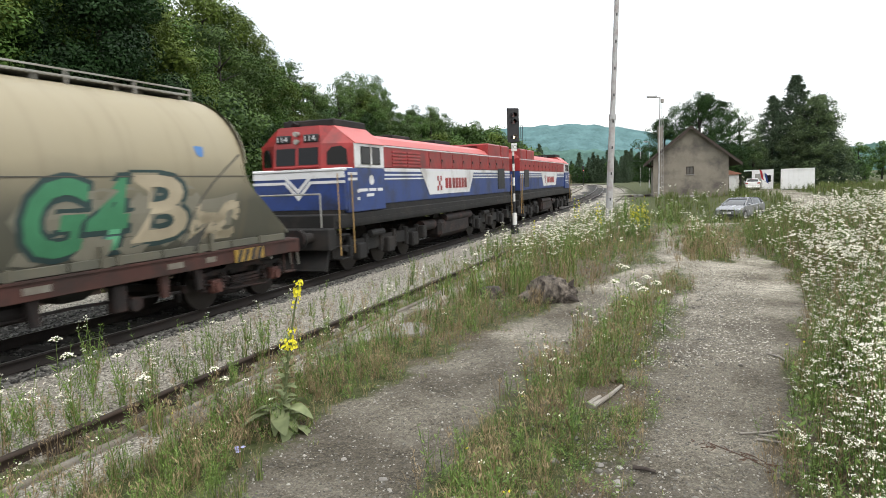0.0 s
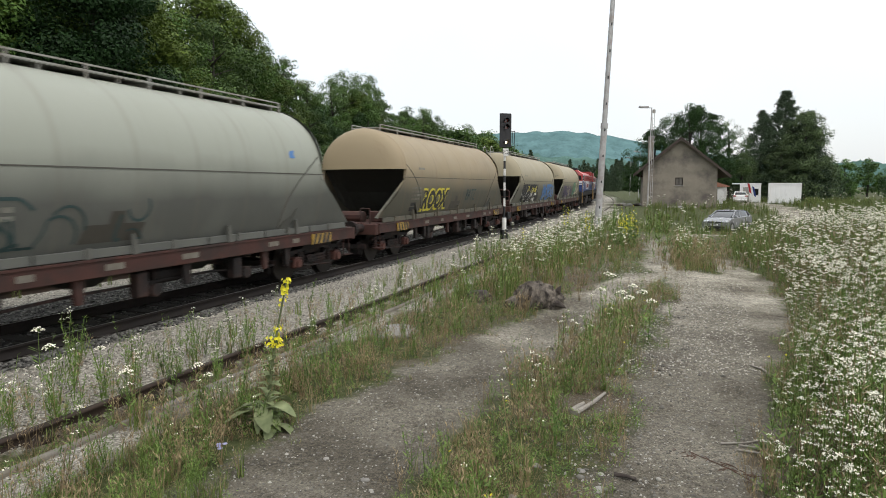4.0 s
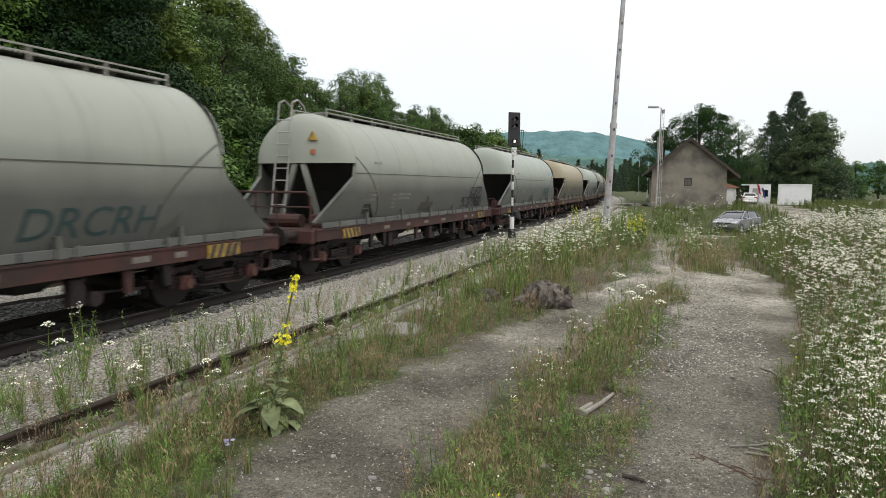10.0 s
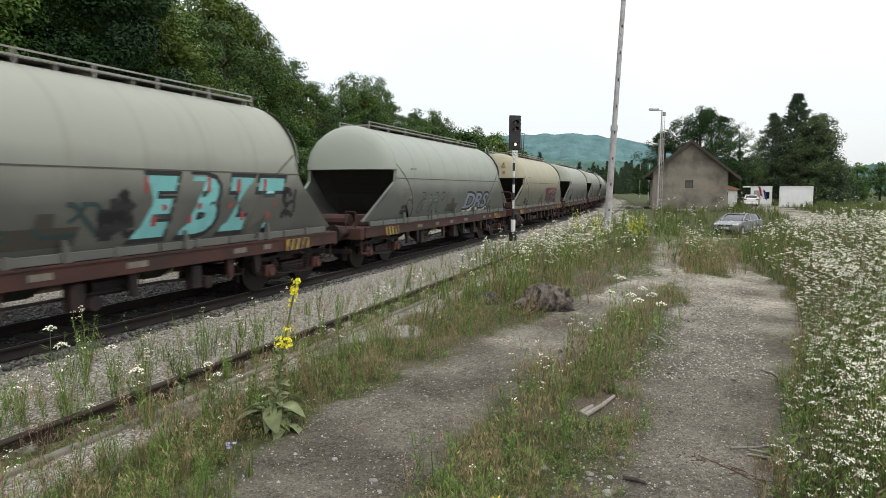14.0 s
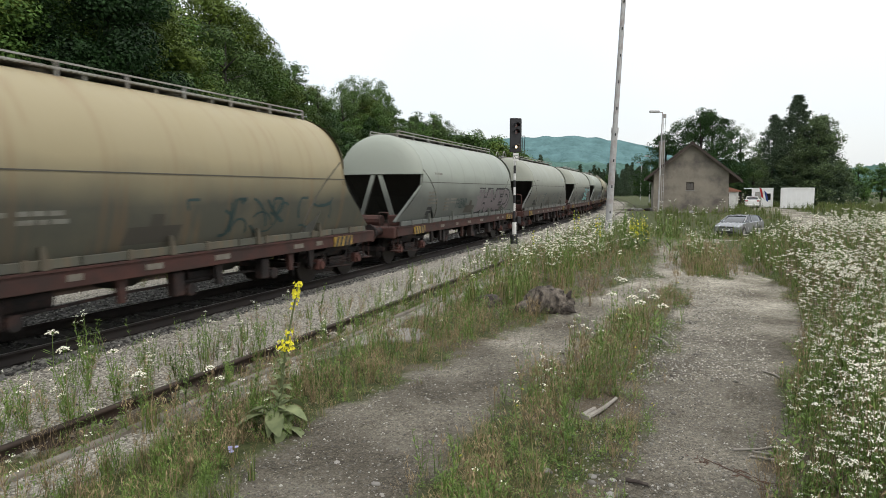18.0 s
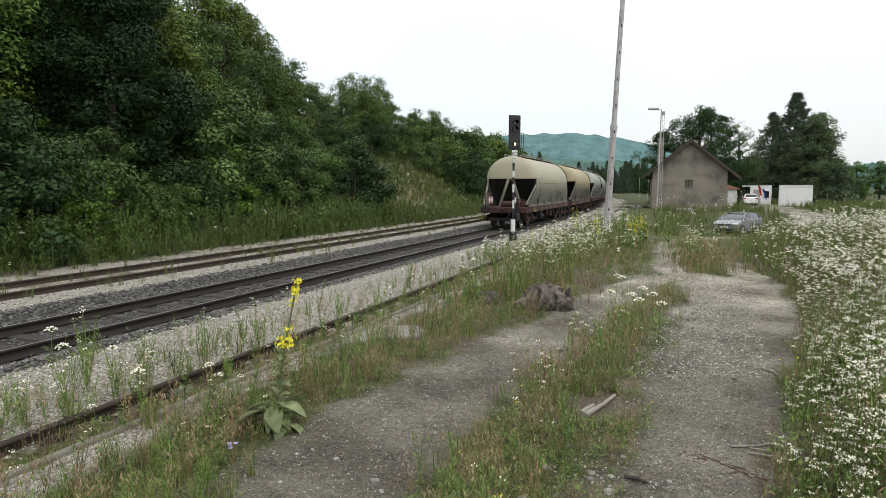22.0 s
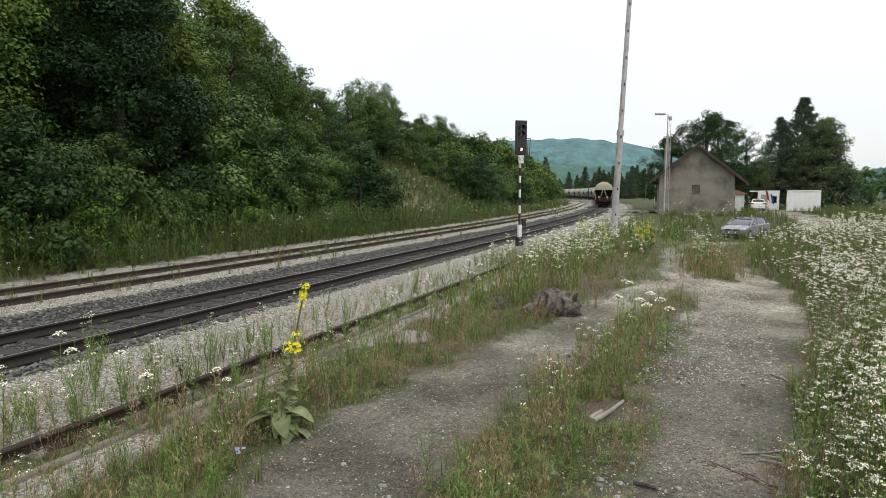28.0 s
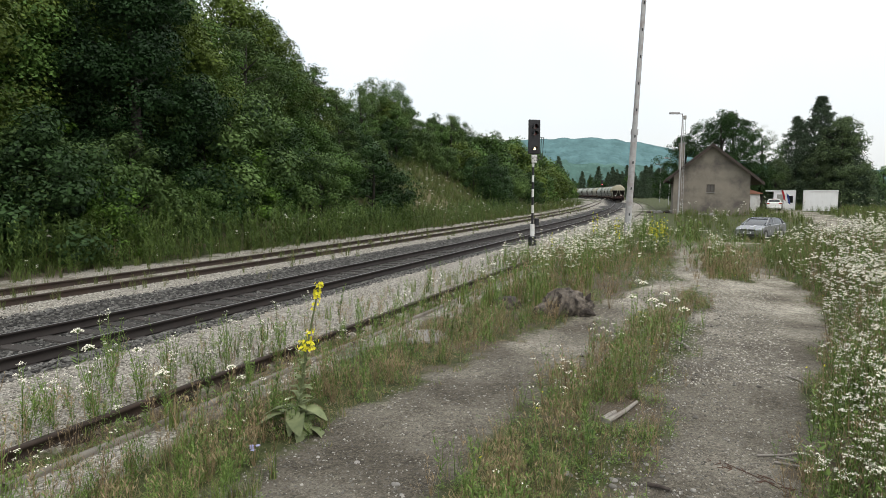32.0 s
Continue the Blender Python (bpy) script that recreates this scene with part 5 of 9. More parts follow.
def scribble(w, m, x0, x1, z0, z1, n, seed, r=0.03):
    """Loose sprayed strokes that nobody can read."""
    rr = random.Random(seed)
    bm = B()
    for _ in range(n):
        x, z, a = rr.uniform(x0, x1), rr.uniform(z0, z1), rr.uniform(0, 6.28)
        c, t = rr.uniform(-2.2, 2.2), rr.uniform(0.7, 1.3)
        prev = None
        for k in range(9):
            p = (x, z)
            if prev:
                dx, dz = p[0] - prev[0], p[1] - prev[1]
                d = math.hypot(dx, dz) or 1
                ox, oz = -dz / d * r * t, dx / d * r * t
                q = [bm.verts.new((u, -(side_y(v) + 0.01), v)) for u, v in ((prev[0] - ox, prev[1] - oz), (p[0] - ox, p[1] - oz), (p[0] + ox, p[1] + oz), (prev[0] + ox, prev[1] + oz))]
                bm.faces.new(q)
            prev = p
            a += c * 0.25
            x, z = min(max(x + 0.1 * math.cos(a), x0), x1), min(max(z + 0.1 * math.sin(a), z0), z1)
    return tagged(part("graffiti", bm, m, w), "loose sprayed strokes", kind="stuff")


def common_marks(w, seed):
    rr = random.Random(seed)
    for x0, wd, z0, n in ((-4.9, 0.7, 1.8, 4), (-4.4, 0.5, 2.8, 1), (-3.3, 0.35, 1.55, 4), (-2.7, 0.7, 1.8, 2)):
        bm = B()
        for k in range(n):
            za = z0 + 0.12 * k
            xs = x0
            while xs < x0 + wd:
                ln = rr.uniform(0.08, 0.25)
                q = [bm.verts.new((u, -(side_y(v) + 0.006), v)) for u, v in ((xs, za), (xs + ln, za), (xs + ln, za + 0.07), (xs, za + 0.07))]
                bm.faces.new(q)
                xs += ln + 0.05
        part("lettering_bar", bm, M_SKIRT, w)
    bm = B()
    for pts in (((-4.9, 1.45), (-4.48, 1.45), (-4.43, 1.72), (-4.85, 1.72)),):
        bm.faces.new([bm.verts.new((u, -(side_y(v) + 0.007), v)) for u, v in pts])
    part("dark_panel", bm, M_BLACK, w)
    bm = B()
    for pts in (((-1.0, 1.4), (0.15, 1.4), (0.22, 1.68), (-0.9, 1.68)), ((-0.5, 1.68), (-0.2, 1.68), (-0.2, 1.88), (-0.45, 1.88))):
        bm.faces.new([bm.verts.new((u, -(side_y(v) + 0.007), v)) for u, v in pts])
    part("dark_patch", bm, M_PATCH, w)
    if seed % 3 == 0:
        patch(w, "owner_mark", G_BLUE, 4.25, 4.42, 2.88, 3.06, 0.006, ragged=0.04, seed=seed)


M_PATCH = spray("dark_brown_patch", (0.052, 0.047, 0.038))
for k, w in enumerate(WAGONS):
    common_marks(w, k)
w = WAGONS[0]
patch(w, "sprayed_ground", G_FADED, 1.0, 5.1, 1.36, 2.25, 0.004, ragged=0.16, seed=3)
tag(w, "G4", 1.05, 1.40, 1.7, 1.12, G_GREEN, G_TEAL, 0.12, 0.035)
tag(w, "B", 2.85, 1.48, 1.15, 1.08, G_BEIGE, G_TEAL, 0.0, 0.02)
scribble(w, G_PURPLE, -4.9, -0.3, 1.4, 2.2, 60, 11, 0.06)
scribble(w, G_BEIGE, -3.0, -0.6, 1.45, 2.2, 14, 17, 0.08)
scribble(w, G_BEIGE, 4.1, 5.3, 1.45, 2.0, 9, 12, 0.07)

def cap_scrawl(bm):
    """Short strokes sprayed on the curved end cap."""
    rr = random.Random(77)
    for k in range(16):
        y, z = -1.05 + 0.06 * k, 2.93 + rr.uniform(0, 0.1)
        r = math.hypot(y / 1.52, (z - 2.79) / 1.31)
        x = -(5.475 + float(np.interp(r, (0.05, 0.35, 0.6, 0.78, 0.9), (0.41, 0.39, 0.35, 0.28, 0.2))))
        beam(bm, (x - 0.004, y, z), (x - 0.004, y + rr.uniform(-0.06, 0.08), z + rr.uniform(0.06, 0.16)), 0.03, 0.02)
    return bm


tagged(part("graffiti", cap_scrawl(B()), G_TEAL, w), "dark scrawl on the end cap", kind="stuff")
w = WAGONS[1]
scribble(w, G_BLUE, 1.2, 5.7, 1.38, 2.3, 44, 13, 0.075)
scribble(w, G_STEEL, 1.4, 5.6, 1.4, 2.2, 18, 15, 0.06)
patch(w, "sprayed_ground", G_WHITE, -4.9, -0.4, 1.35, 2.0, 0.004, ragged=0.15, seed=6)
patch(w, "sprayed_yellow", G_YEL, -3.4, -0.8, 1.92, 2.2, 0.006, ragged=0.1, seed=7)
scribble(w, M_BLACK, -4.9, -0.2, 1.38, 2.3, 75, 14, 0.05)
w = WAGONS[2]
tag(w, "ROOX", -3.9, 1.46, 2.5, 0.66, M_BLACK, G_YEL, 0.15, 0.05)
tag(w, "BRTZ", 0.8, 1.68, 1.3, 0.45, G_TEAL, None, 0.2)
for i, (x0, x1, n) in {3: (-3.0, 0.5, 12), 4: (0.5, 4.0, 14), 5: (-1.0, 3.5, 12), 6: (2.5, 4.5, 8), 10: (-4.5, -1.0, 10), 12: (-2.0, 3.0, 14), 14: (0.0, 5.0, 20)}.items():
    scribble(WAGONS[i], G_TEAL, x0, x1, 1.42, 2.1, n, 20 + i, 0.022)
scribble(WAGONS[7], M_BLACK, 3.2, 5.7, 1.42, 1.75, 34, 27, 0.03)
scribble(WAGONS[7], M_BLACK, 4.0, 5.5, 1.7, 2.15, 20, 28, 0.028)
tag(WAGONS[4], "HNTDAPD", 1.9, 1.55, 2.9, 0.5, G_TEAL, None, 0.25)
tag(WAGONS[6], "444", 2.5, 1.55, 1.9, 0.6, G_TEAL, None, 0.3)
tag(WAGONS[8], "DRCRH", 1.7, 1.45, 2.4, 0.45, G_TEAL, None, 0.2)
w = WAGONS[9]
patch(w, "sprayed_ground", G_DARKP, 1.0, 4.3, 1.36, 2.2, 0.004, ragged=0.14, seed=19)
tag(w, "FTC", 1.2, 1.42, 2.9, 0.85, G_MAROON, G_ROSE, 0.15, 0.02)
scribble(w, G_MAROON, 0.4, 4.6, 1.38, 2.2, 16, 41, 0.04)
w = WAGONS[10]
patch(w, "sprayed_ground", G_WHITE, 1.0, 4.2, 1.35, 1.5, 0.004, ragged=0.05, seed=9)
tag(w, "DRS", 1.0, 1.45, 3.0, 0.6, G_STEEL, M_BLACK, 0.2, 0.02)
w = WAGONS[11]
for k_, ch_ in enumerate("EBZT"):
    tag(w, ch_, 1.15 + 1.0 * k_, 1.42, 0.86, 1.02, G_TURQ, M_BLACK, 0.22, 0.055)
    for d_ in range(3):
        x_ = 1.3 + 1.0 * k_ + 0.2 * d_
        z_ = (2.16, 1.62, 1.86)[(d_ + k_) % 3]
        patch(w, "red_drip", G_RED, x_, x_ + 0.09, z_, z_ + (0.26, 0.14, 0.1)[(d_ + k_) % 3], 0.016, ragged=0.02, seed=50 + 3 * k_ + d_)
scribble(w, M_BLACK, 0.55, 1.15, 1.5, 2.2, 9, 46, 0.06)
scribble(w, M_BLACK, 5.05, 5.45, 1.6, 2.2, 6, 47, 0.05)
scribble(w, G_TEAL, -2.6, 0.6, 1.55, 2.0, 10, 44, 0.03)
w = WAGONS[13]
patch(w, "sprayed_ground", G_MAUVE, 0.4, 5.4, 1.38, 2.15, 0.004, ragged=0.14, seed=10)
tag(w, "IHNED", 0.4, 1.4, 5.0, 0.9, G_MAUVE, M_BLACK, 0.2, 0.03)
tag(w, "PHZEND", -2.1, 1.6, 1.2, 0.36, G_TEAL, None, 0.2)
w = WAGONS[15]
tag(w, "Melone", 1.3, 1.6, 2.0, 0.55, G_TEAL, None, 0.25)
patch(w, "underline", G_TEAL, 1.8, 2.7, 1.45, 1.48, 0.008, seed=2)
for sy in (-0.62, 0.74):
    tb = cpart("tail_board|%g" % sy, lambda bm, sy=sy: box(bm, -7.42, -7.40, sy - 0.105, sy + 0.105, 1.42, 1.75), M_WHITE, w, "white tail board with red triangles")
    cpart("board_post|%g" % sy, lambda bm, sy=sy: box(bm, -7.41, -7.37, sy - 0.03, sy + 0.03, 1.12, 1.45), M_SILL, w)

    def triangles(bm, sy=sy):
        for z0, z1 in ((1.44, 1.58), (1.73, 1.59)):
            v = [bm.verts.new((x, y, z)) for x in (-7.428, -7.421) for y, z in ((sy - 0.095, z0), (sy + 0.095, z0), (sy, z1))]
            for f in ((0, 1, 2), (3, 5, 4), (0, 3, 4, 1), (1, 4, 5, 2), (2, 5, 3, 0)):
                bm.faces.new([v[q] for q in f])
        bmesh.ops.recalc_face_normals(bm, faces=bm.faces)
        return bm
    cpart("red_triangle|%g" % sy, triangles, G_RED, tb)
for k in (4, 5, 7, 9):
    cpart("warning_sign", lambda bm: rod(bm, (-5.89, -0.45, 3.45), (-5.84, -0.45, 3.45), 0.16, n=3), M_YELLOW, WAGONS[k])
    cpart("notice", lambda bm: box(bm, -5.90, -5.86, -0.53, -0.40, 3.02, 3.14), G_ORANGE, WAGONS[k])
LOCO_A = locomotive("red, white and blue diesel locomotive, cab towards the wagons")
LOCO_B = locomotive("red, white and blue diesel locomotive at the train's head")

# ---- signal beside the line ----
M_SIGBLACK = mat("signal_black", (0.018, 0.018, 0.02), 0.55, 0, 0.2, 6, 0.05)
M_SIGWHITE = mat("signal_white", (0.62, 0.62, 0.60), 0.6, 0, 0.1, 6, 0.1, dirt=(0.35, 0.33, 0.3))
M_LENS = glass_mat("dark_red_lens", (0.09, 0.02, 0.018), 0.15)
M_LIT = lamp_mat("lit_amber_lens", (1.0, 0.78, 0.5), 2.6)


M_REDLIT = lamp_mat("lit_red_lens", (1.0, 0.12, 0.08), 2.0)


def signal(x, y):
    z = ground_z(x, y)
    s = empty("railway_signal", "black three-lamp signal on a black and white striped mast", "signal", m=pose(x, y, z, 0, 0, 17))
    part("mast_foot", box(B(), -0.14, 0.14, -0.14, 0.14, -0.1, 0.42, 0.02), M_SIGBLACK, s)
    zs = [0.42, 0.95, 1.45, 1.8, 2.15, 2.5, 2.8, 3.1, 3.45, 3.75]
    for i, (a, b) in enumerate(zip(zs[:-1], zs[1:])):
        part("mast_band", rod(B(), (0, 0, a), (0, 0, b), 0.10 if i == 0 else 0.05, n=12), M_SIGWHITE if i % 2 == 0 else M_SIGBLACK, s)
    part("route_plate", box(B(), -0.13, 0.13, -0.13, -0.10, 3.64, 3.98, 0.01), M_SIGWHITE, s, "white plate with black letters")
    me = lettering("PC2", 0.24, 0.17)
    me.materials.append(M_SIGBLACK)
    t = new("letters", me)
    t.parent = s
    t.matrix_basis = pose(-0.12, -0.135, 3.73)
    bm = B()
    box(bm, -0.28, 0.28, -0.10, -0.04, 4.02, 5.5, 0.03)
    box(bm, -0.2, 0.2, -0.04, 0.14, 4.1, 5.42, 0.03)
    rod(bm, (0, 0, 3.7), (0, 0, 4.1), 0.07)
    part("head", bm, M_SIGBLACK, s)
    for z0, m_ in ((5.18, M_LENS), (4.9, M_LENS), (4.25, M_LIT)):
        lamp = part("lamp", rod(B(), (0, -0.11, z0), (0, -0.125, z0), 0.085 if m_ is M_LENS else 0.06, n=16), m_, s)
        hood = B()
        bmesh.ops.create_cone(hood, cap_ends=False, segments=16, radius1=0.11, radius2=0.11, depth=0.2, matrix=pose(0, -0.2, z0, 90))
        bmesh.ops.delete(hood, geom=[f for f in hood.faces if f.calc_center_median().z < z0 - 0.03], context="FACES")
        part("visor", hood, M_SIGBLACK, lamp)
    bm = B()
    pipe(bm, [(0.3, 0.1, 4.75), (0.52, 0.1, 4.75), (0.48, 0.1, 3.85), (0.1, 0.05, 3.7)], 0.015)
    pipe(bm, [(0.42, 0.1, 4.75), (0.38, 0.1, 3.85)], 0.012)
    part("service_frame", bm, M_SIGBLACK, s)
    part("side_box", box(B(), 0.12, 0.28, -0.1, 0.1, 0.9, 1.2, 0.02), M_SIGBLACK, s)
    return s


signal(3.13, 28.06)

# ---- poles and lamps ----
M_POLE = mat("grey_steel_pole", (0.38, 0.38, 0.375), 0.6, 0.2, 0.15, 4, 0.1, dirt=(0.24, 0.19, 0.175), dirt_at=0.6)


def tall_pole(x, y):
    p = empty("tall_steel_pole", "tall leaning grey steel pole with climbing holes", "pole", m=pose(x, y, ground_z(x, y), 0, 2.6, 0))
    part("lower_tube", rod(B(), (0, 0, -0.2), (0, 0, 5.2), 0.165, 0.15, n=16), M_POLE, p)
    part("upper_tube", rod(B(), (0, 0, 5.2), (0, 0, 13.8), 0.125, 0.105, n=16), M_POLE, p)
    part("collar", rod(B(), (0, 0, 5.1), (0, 0, 5.35), 0.175, n=16), M_POLE, p)
    for k in range(9):
        z = 1.2 + 1.25 * k
        r = 0.165 if z < 5.2 else 0.12
        part("climbing_hole", box(B(), -0.03, 0.03, -r - 0.012, -r + 0.02, z, z + 0.13, 0.01), M_SIGBLACK, p)
    return p


tall_pole(8.07, 31.1)


def lamp_post(x, y, h, arm=0.9, rungs=False):
    p = empty("lamp_post", "slim pale lamp post with a flat head", "street lamp", "lamp posts along the platform", m=pose(x, y, ground_z(x, y), 0, 0.8, 0))
    part("post", rod(B(), (0, 0, -0.1), (0, 0, h), 0.085, 0.055, n=12), M_POLE, p)
    part("arm", rod(B(), (0, 0, h - 0.05), (-arm * 0.6, 0, h + 0.02), 0.04, n=8), M_POLE, p)
    part("lamp_head", box(B(), -arm - 0.3, -arm * 0.3, -0.16, 0.16, h - 0.07, h + 0.16, 0.05), M_POLE, p)
    return p


lamp_post(22.5, 66.5, 10.4, 1.05)
for s_, o_ in ((170, 3.2), (196, -3.2)):
    x_, y_, _ = on_line(s_, o_)
    ds = empty("distant_signal", "small distant dark signal mast with a red lamp", "signal", "distant signals", m=pose(float(x_), float(y_), 0, 0, 0, 10))
    part("mast", rod(B(), (0, 0, -0.3), (0, 0, 4.6), 0.09, n=8), M_SIGBLACK, ds)
    part("head", box(B(), -0.3, 0.3, -0.1, 0.1, 4.4, 6.2, 0.04), M_SIGBLACK, ds)
    part("lamp", rod(B(), (0, -0.11, 4.8), (0, -0.13, 4.8), 0.13, n=10), M_REDLIT, ds)
for s_, h_ in ((98, 9.0), (122, 9.0), (150, 9.0)):
    x_, y_, _ = on_line(s_, 9.5)
    lamp_post(float(x_), float(y_), h_)


def ladder_mast(x, y, h):
    p = empty("ladder_mast", "thin steel mast with ladder rungs and a small lamp", "mast", m=pose(x, y, ground_z(x, y)))
    bm = B()
    for dx in (-0.10, 0.10):
        rod(bm, (dx, 0, 0), (dx, 0, h), 0.022, n=6)
    part("frame", bm, M_POLE, p)
    for k in range(int(h / 0.6)):
        part("rung", rod(B(), (-0.11, 0, 0.4 + 0.6 * k), (0.11, 0, 0.4 + 0.6 * k), 0.018, n=6), M_POLE, p)
    part("lamp_head", box(B(), -0.13, 0.16, -0.12, 0.12, h - 0.05, h + 0.36, 0.04), M_GALV, p)
    return p


ladder_mast(23.35, 67.9, 10.0)

# ---- station house ----
M_RENDER = mat("stained_grey_render", (0.215, 0.192, 0.155), 0.92, 0, 0.2, 1.2, 0.3, grain=25, dirt=(0.10, 0.088, 0.078), dirt_at=0.58, dirt_scale=0.5)
M_ROOF = mat("brown_roof_tiles", (0.075, 0.06, 0.053), 0.85, 0, 0.25, 3, 0.3, grain=12, rand=0.2)
M_WOOD = mat("dark_eaves_timber", (0.055, 0.042, 0.035), 0.85, 0, 0.25, 6, 0.3)
M_BRICK = mat("chimney_brick", (0.27, 0.13, 0.09), 0.9, 0, 0.2, 9, 0.3)
M_GLASSD = glass_mat("old_window_glass", (0.10, 0.09, 0.075), 0.25)


def house():
    """Gable end towards the yard, ridge along the line: x across the gable, y back."""
    h = empty("station_house", "old station house with bare grey rendered gable and tiled roof", "house", m=pose(23.1, 70.0, -0.06, 0, 0, -17))
    W, L, E, R = 7.6, 12.0, 4.25, 7.35
    gable = B()
    # front wall with the window opening
    slab(gable, [(0, -0.3), (3.35, -0.3), (3.35, R - (3.8 - 3.35) * (R - E) / 3.8), (0, E)], 0, 0.35)
    slab(gable, [(4.15, -0.3), (W, -0.3), (W, E), (4.15, R - 0.35 * (R - E) / 3.8)], 0, 0.35)
    slab(gable, [(3.35, -0.3), (4.15, -0.3), (4.15, 2.35), (3.35, 2.35)], 0, 0.35)
    slab(gable, [(3.35, 3.2), (4.15, 3.2), (4.15, R - 0.35 * (R - E) / 3.8), (3.8, R), (3.35, R - 0.45 * (R - E) / 3.8)], 0, 0.35)
    part("gable_wall", gable, M_RENDER, h)
    for x0 in (0, W - 0.35):
        part("side_wall", box(B(), x0, x0 + 0.35, 0.352, L - 0.352, -0.3, E), M_RENDER, h)
    part("back_wall", slab(B(), [(0, -0.3), (W, -0.3), (W, E), (3.8, R), (0, E)], L - 0.35, L), M_RENDER, h)
    win = part("window", box(B(), 3.37, 4.13, 0.15, 0.19, 2.37, 3.18), M_GLASSD, h, "small old window with a crooked shutter")
    for a in ((3.35, 3.43, 2.35, 3.2), (4.07, 4.15, 2.35, 3.2), (3.72, 3.78, 2.35, 3.2), (3.35, 4.15, 2.35, 2.43), (3.35, 4.15, 3.12, 3.2)):
        part("window_frame", box(B(), a[0], a[1], 0.06, 0.22, a[2], a[3]), M_WOOD, win)
    part("window_sill", box(B(), 3.28, 4.22, -0.08, 0.1, 2.28, 2.35, 0.01), M_CONCRETE, h)
    k = (R - E) / 3.8
    for side, (x0, x1) in enumerate(((-0.95, 3.8), (8.9, 3.8))):
        z0 = R - abs(3.8 - x0) * k
        roof = part("roof_slope", slab(B(), [(x0, z0), (x1, R + 0.02), (x1, R + 0.2), (x0, z0 + 0.16)], -0.55, L + 0.5), M_ROOF, h)
        part("verge_board", slab(B(), [(x0, z0 - 0.12), (x1, R - 0.1), (x1, R + 0.16), (x0, z0 + 0.12)], -0.6, -0.552), M_WOOD, h)
        run = math.hypot(x1 - x0, R - z0)
        n = int(run / 0.36)
        for j in range(n):
            f = (j + 0.5) / n
            xa, za = x0 + (x1 - x0) * f, z0 + (R - z0) * f + 0.18
            t = part("tile_course", box(B(), -0.19, 0.19, -0.56, L + 0.51, -0.015, 0.02), M_ROOF, roof)
            t.matrix_basis = Matrix.Translation((xa, 0, za)) @ Euler((0, math.atan2(z0 - R, abs(x1 - x0)) * (1 if x1 > x0 else -1), 0)).to_matrix().to_4x4()
    for k2 in range(4):
        y0 = 1.0 + 3.2 * k2
        part("eaves_bracket", beam(B(), (-0.02, y0, E - 0.9), (-0.8, y0, E - 0.55), 0.1), M_WOOD, h)
    for x0, y0, m_, hh in ((0.9, 5.0, M_RENDER, 7.9),):
        ch = part("chimney", box(B(), x0 - 0.3, x0 + 0.3, y0 - 0.3, y0 + 0.3, 4.5, hh, 0.02), m_, h)
        part("chimney_cap", box(B(), x0 - 0.38, x0 + 0.38, y0 - 0.38, y0 + 0.38, hh, hh + 0.12, 0.02), M_CONCRETE, ch)
    return h


house()


def outhouse():
    o = empty("outhouse", "small pale outhouse with a red-brown roof", "shed", m=pose(36.5, 82.5, ground_z(36.5, 82.5), 0, 0, -20))
    part("wall", box(B(), -1.5, 1.5, -1.2, 1.2, -0.1, 2.1, 0.03), M_SIGWHITE, o)
    part("roof", slab(B(), [(-1.8, 2.1), (1.8, 2.1), (1.8, 2.2), (0, 2.8), (-1.8, 2.2)], -1.4, 1.4), M_BRICK, o)
    part("door", box(B(), -0.4, 0.4, -1.24, -1.2, 0, 1.9), M_WOOD, o)
    return o


outhouse()

# ---- white site cabins, van, flag ----
M_CABIN = mat("white_cabin_panel", (0.72, 0.72, 0.71), 0.55, 0, 0.05, 2, 0.05, dirt=(0.5, 0.48, 0.45), dirt_at=0.72)


def cabin(x, y, w, d, turn, label, roof_out=0.0, door=False):
    c = empty("site_cabin", label, "container", "site cabins", m=pose(x, y, ground_z(x, y), 0, 0, turn))
    part("wall", box(B(), -w / 2 + 0.06, w / 2 - 0.06, -d / 2 + 0.06, d / 2 - 0.06, 0.05, 2.5, 0.01), M_CABIN, c)
    for sx in (-1, 1):
        for sy in (-1, 1):
            part("corner_post", box(B(), sx * w / 2 - 0.08 * (sx > 0), sx * w / 2 + 0.08 * (sx < 0), sy * d / 2 - 0.08 * (sy > 0), sy * d / 2 + 0.08 * (sy < 0), 0, 2.6, 0.01), M_CABIN, c)
    part("roof", box(B(), -w / 2 - roof_out, w / 2 + 0.02, -d / 2 - 0.02, d / 2 + 0.02, 2.5, 2.64, 0.02), M_CABIN, c)
    n = int(w / 0.55)
    for k in range(n):
        xk = -w / 2 + 0.2 + (w - 0.4) * (k + 0.5) / n
        part("wall_panel", box(B(), xk - 0.2, xk + 0.2, -d / 2 + 0.03, -d / 2 + 0.062, 0.2, 2.4, 0.008), M_CABIN, c)
    if door:
        part("door", box(B(), -0.9, -0.1, -d / 2 + 0.0, -d / 2 + 0.03, 0.1, 2.1), M_GALV, c)
        part("window", box(B(), 0.3, 1.0, -d / 2 + 0.0, -d / 2 + 0.03, 1.0, 1.9), L_GLASS, c)
    return c


cabin(45.3, 81.5, 3.7, 2.4, -26, "white corrugated site cabin on grass")
cabin(43.6, 87.0, 2.6, 2.4, -26, "white site cabin with a door and roof overhang", 1.0, True)


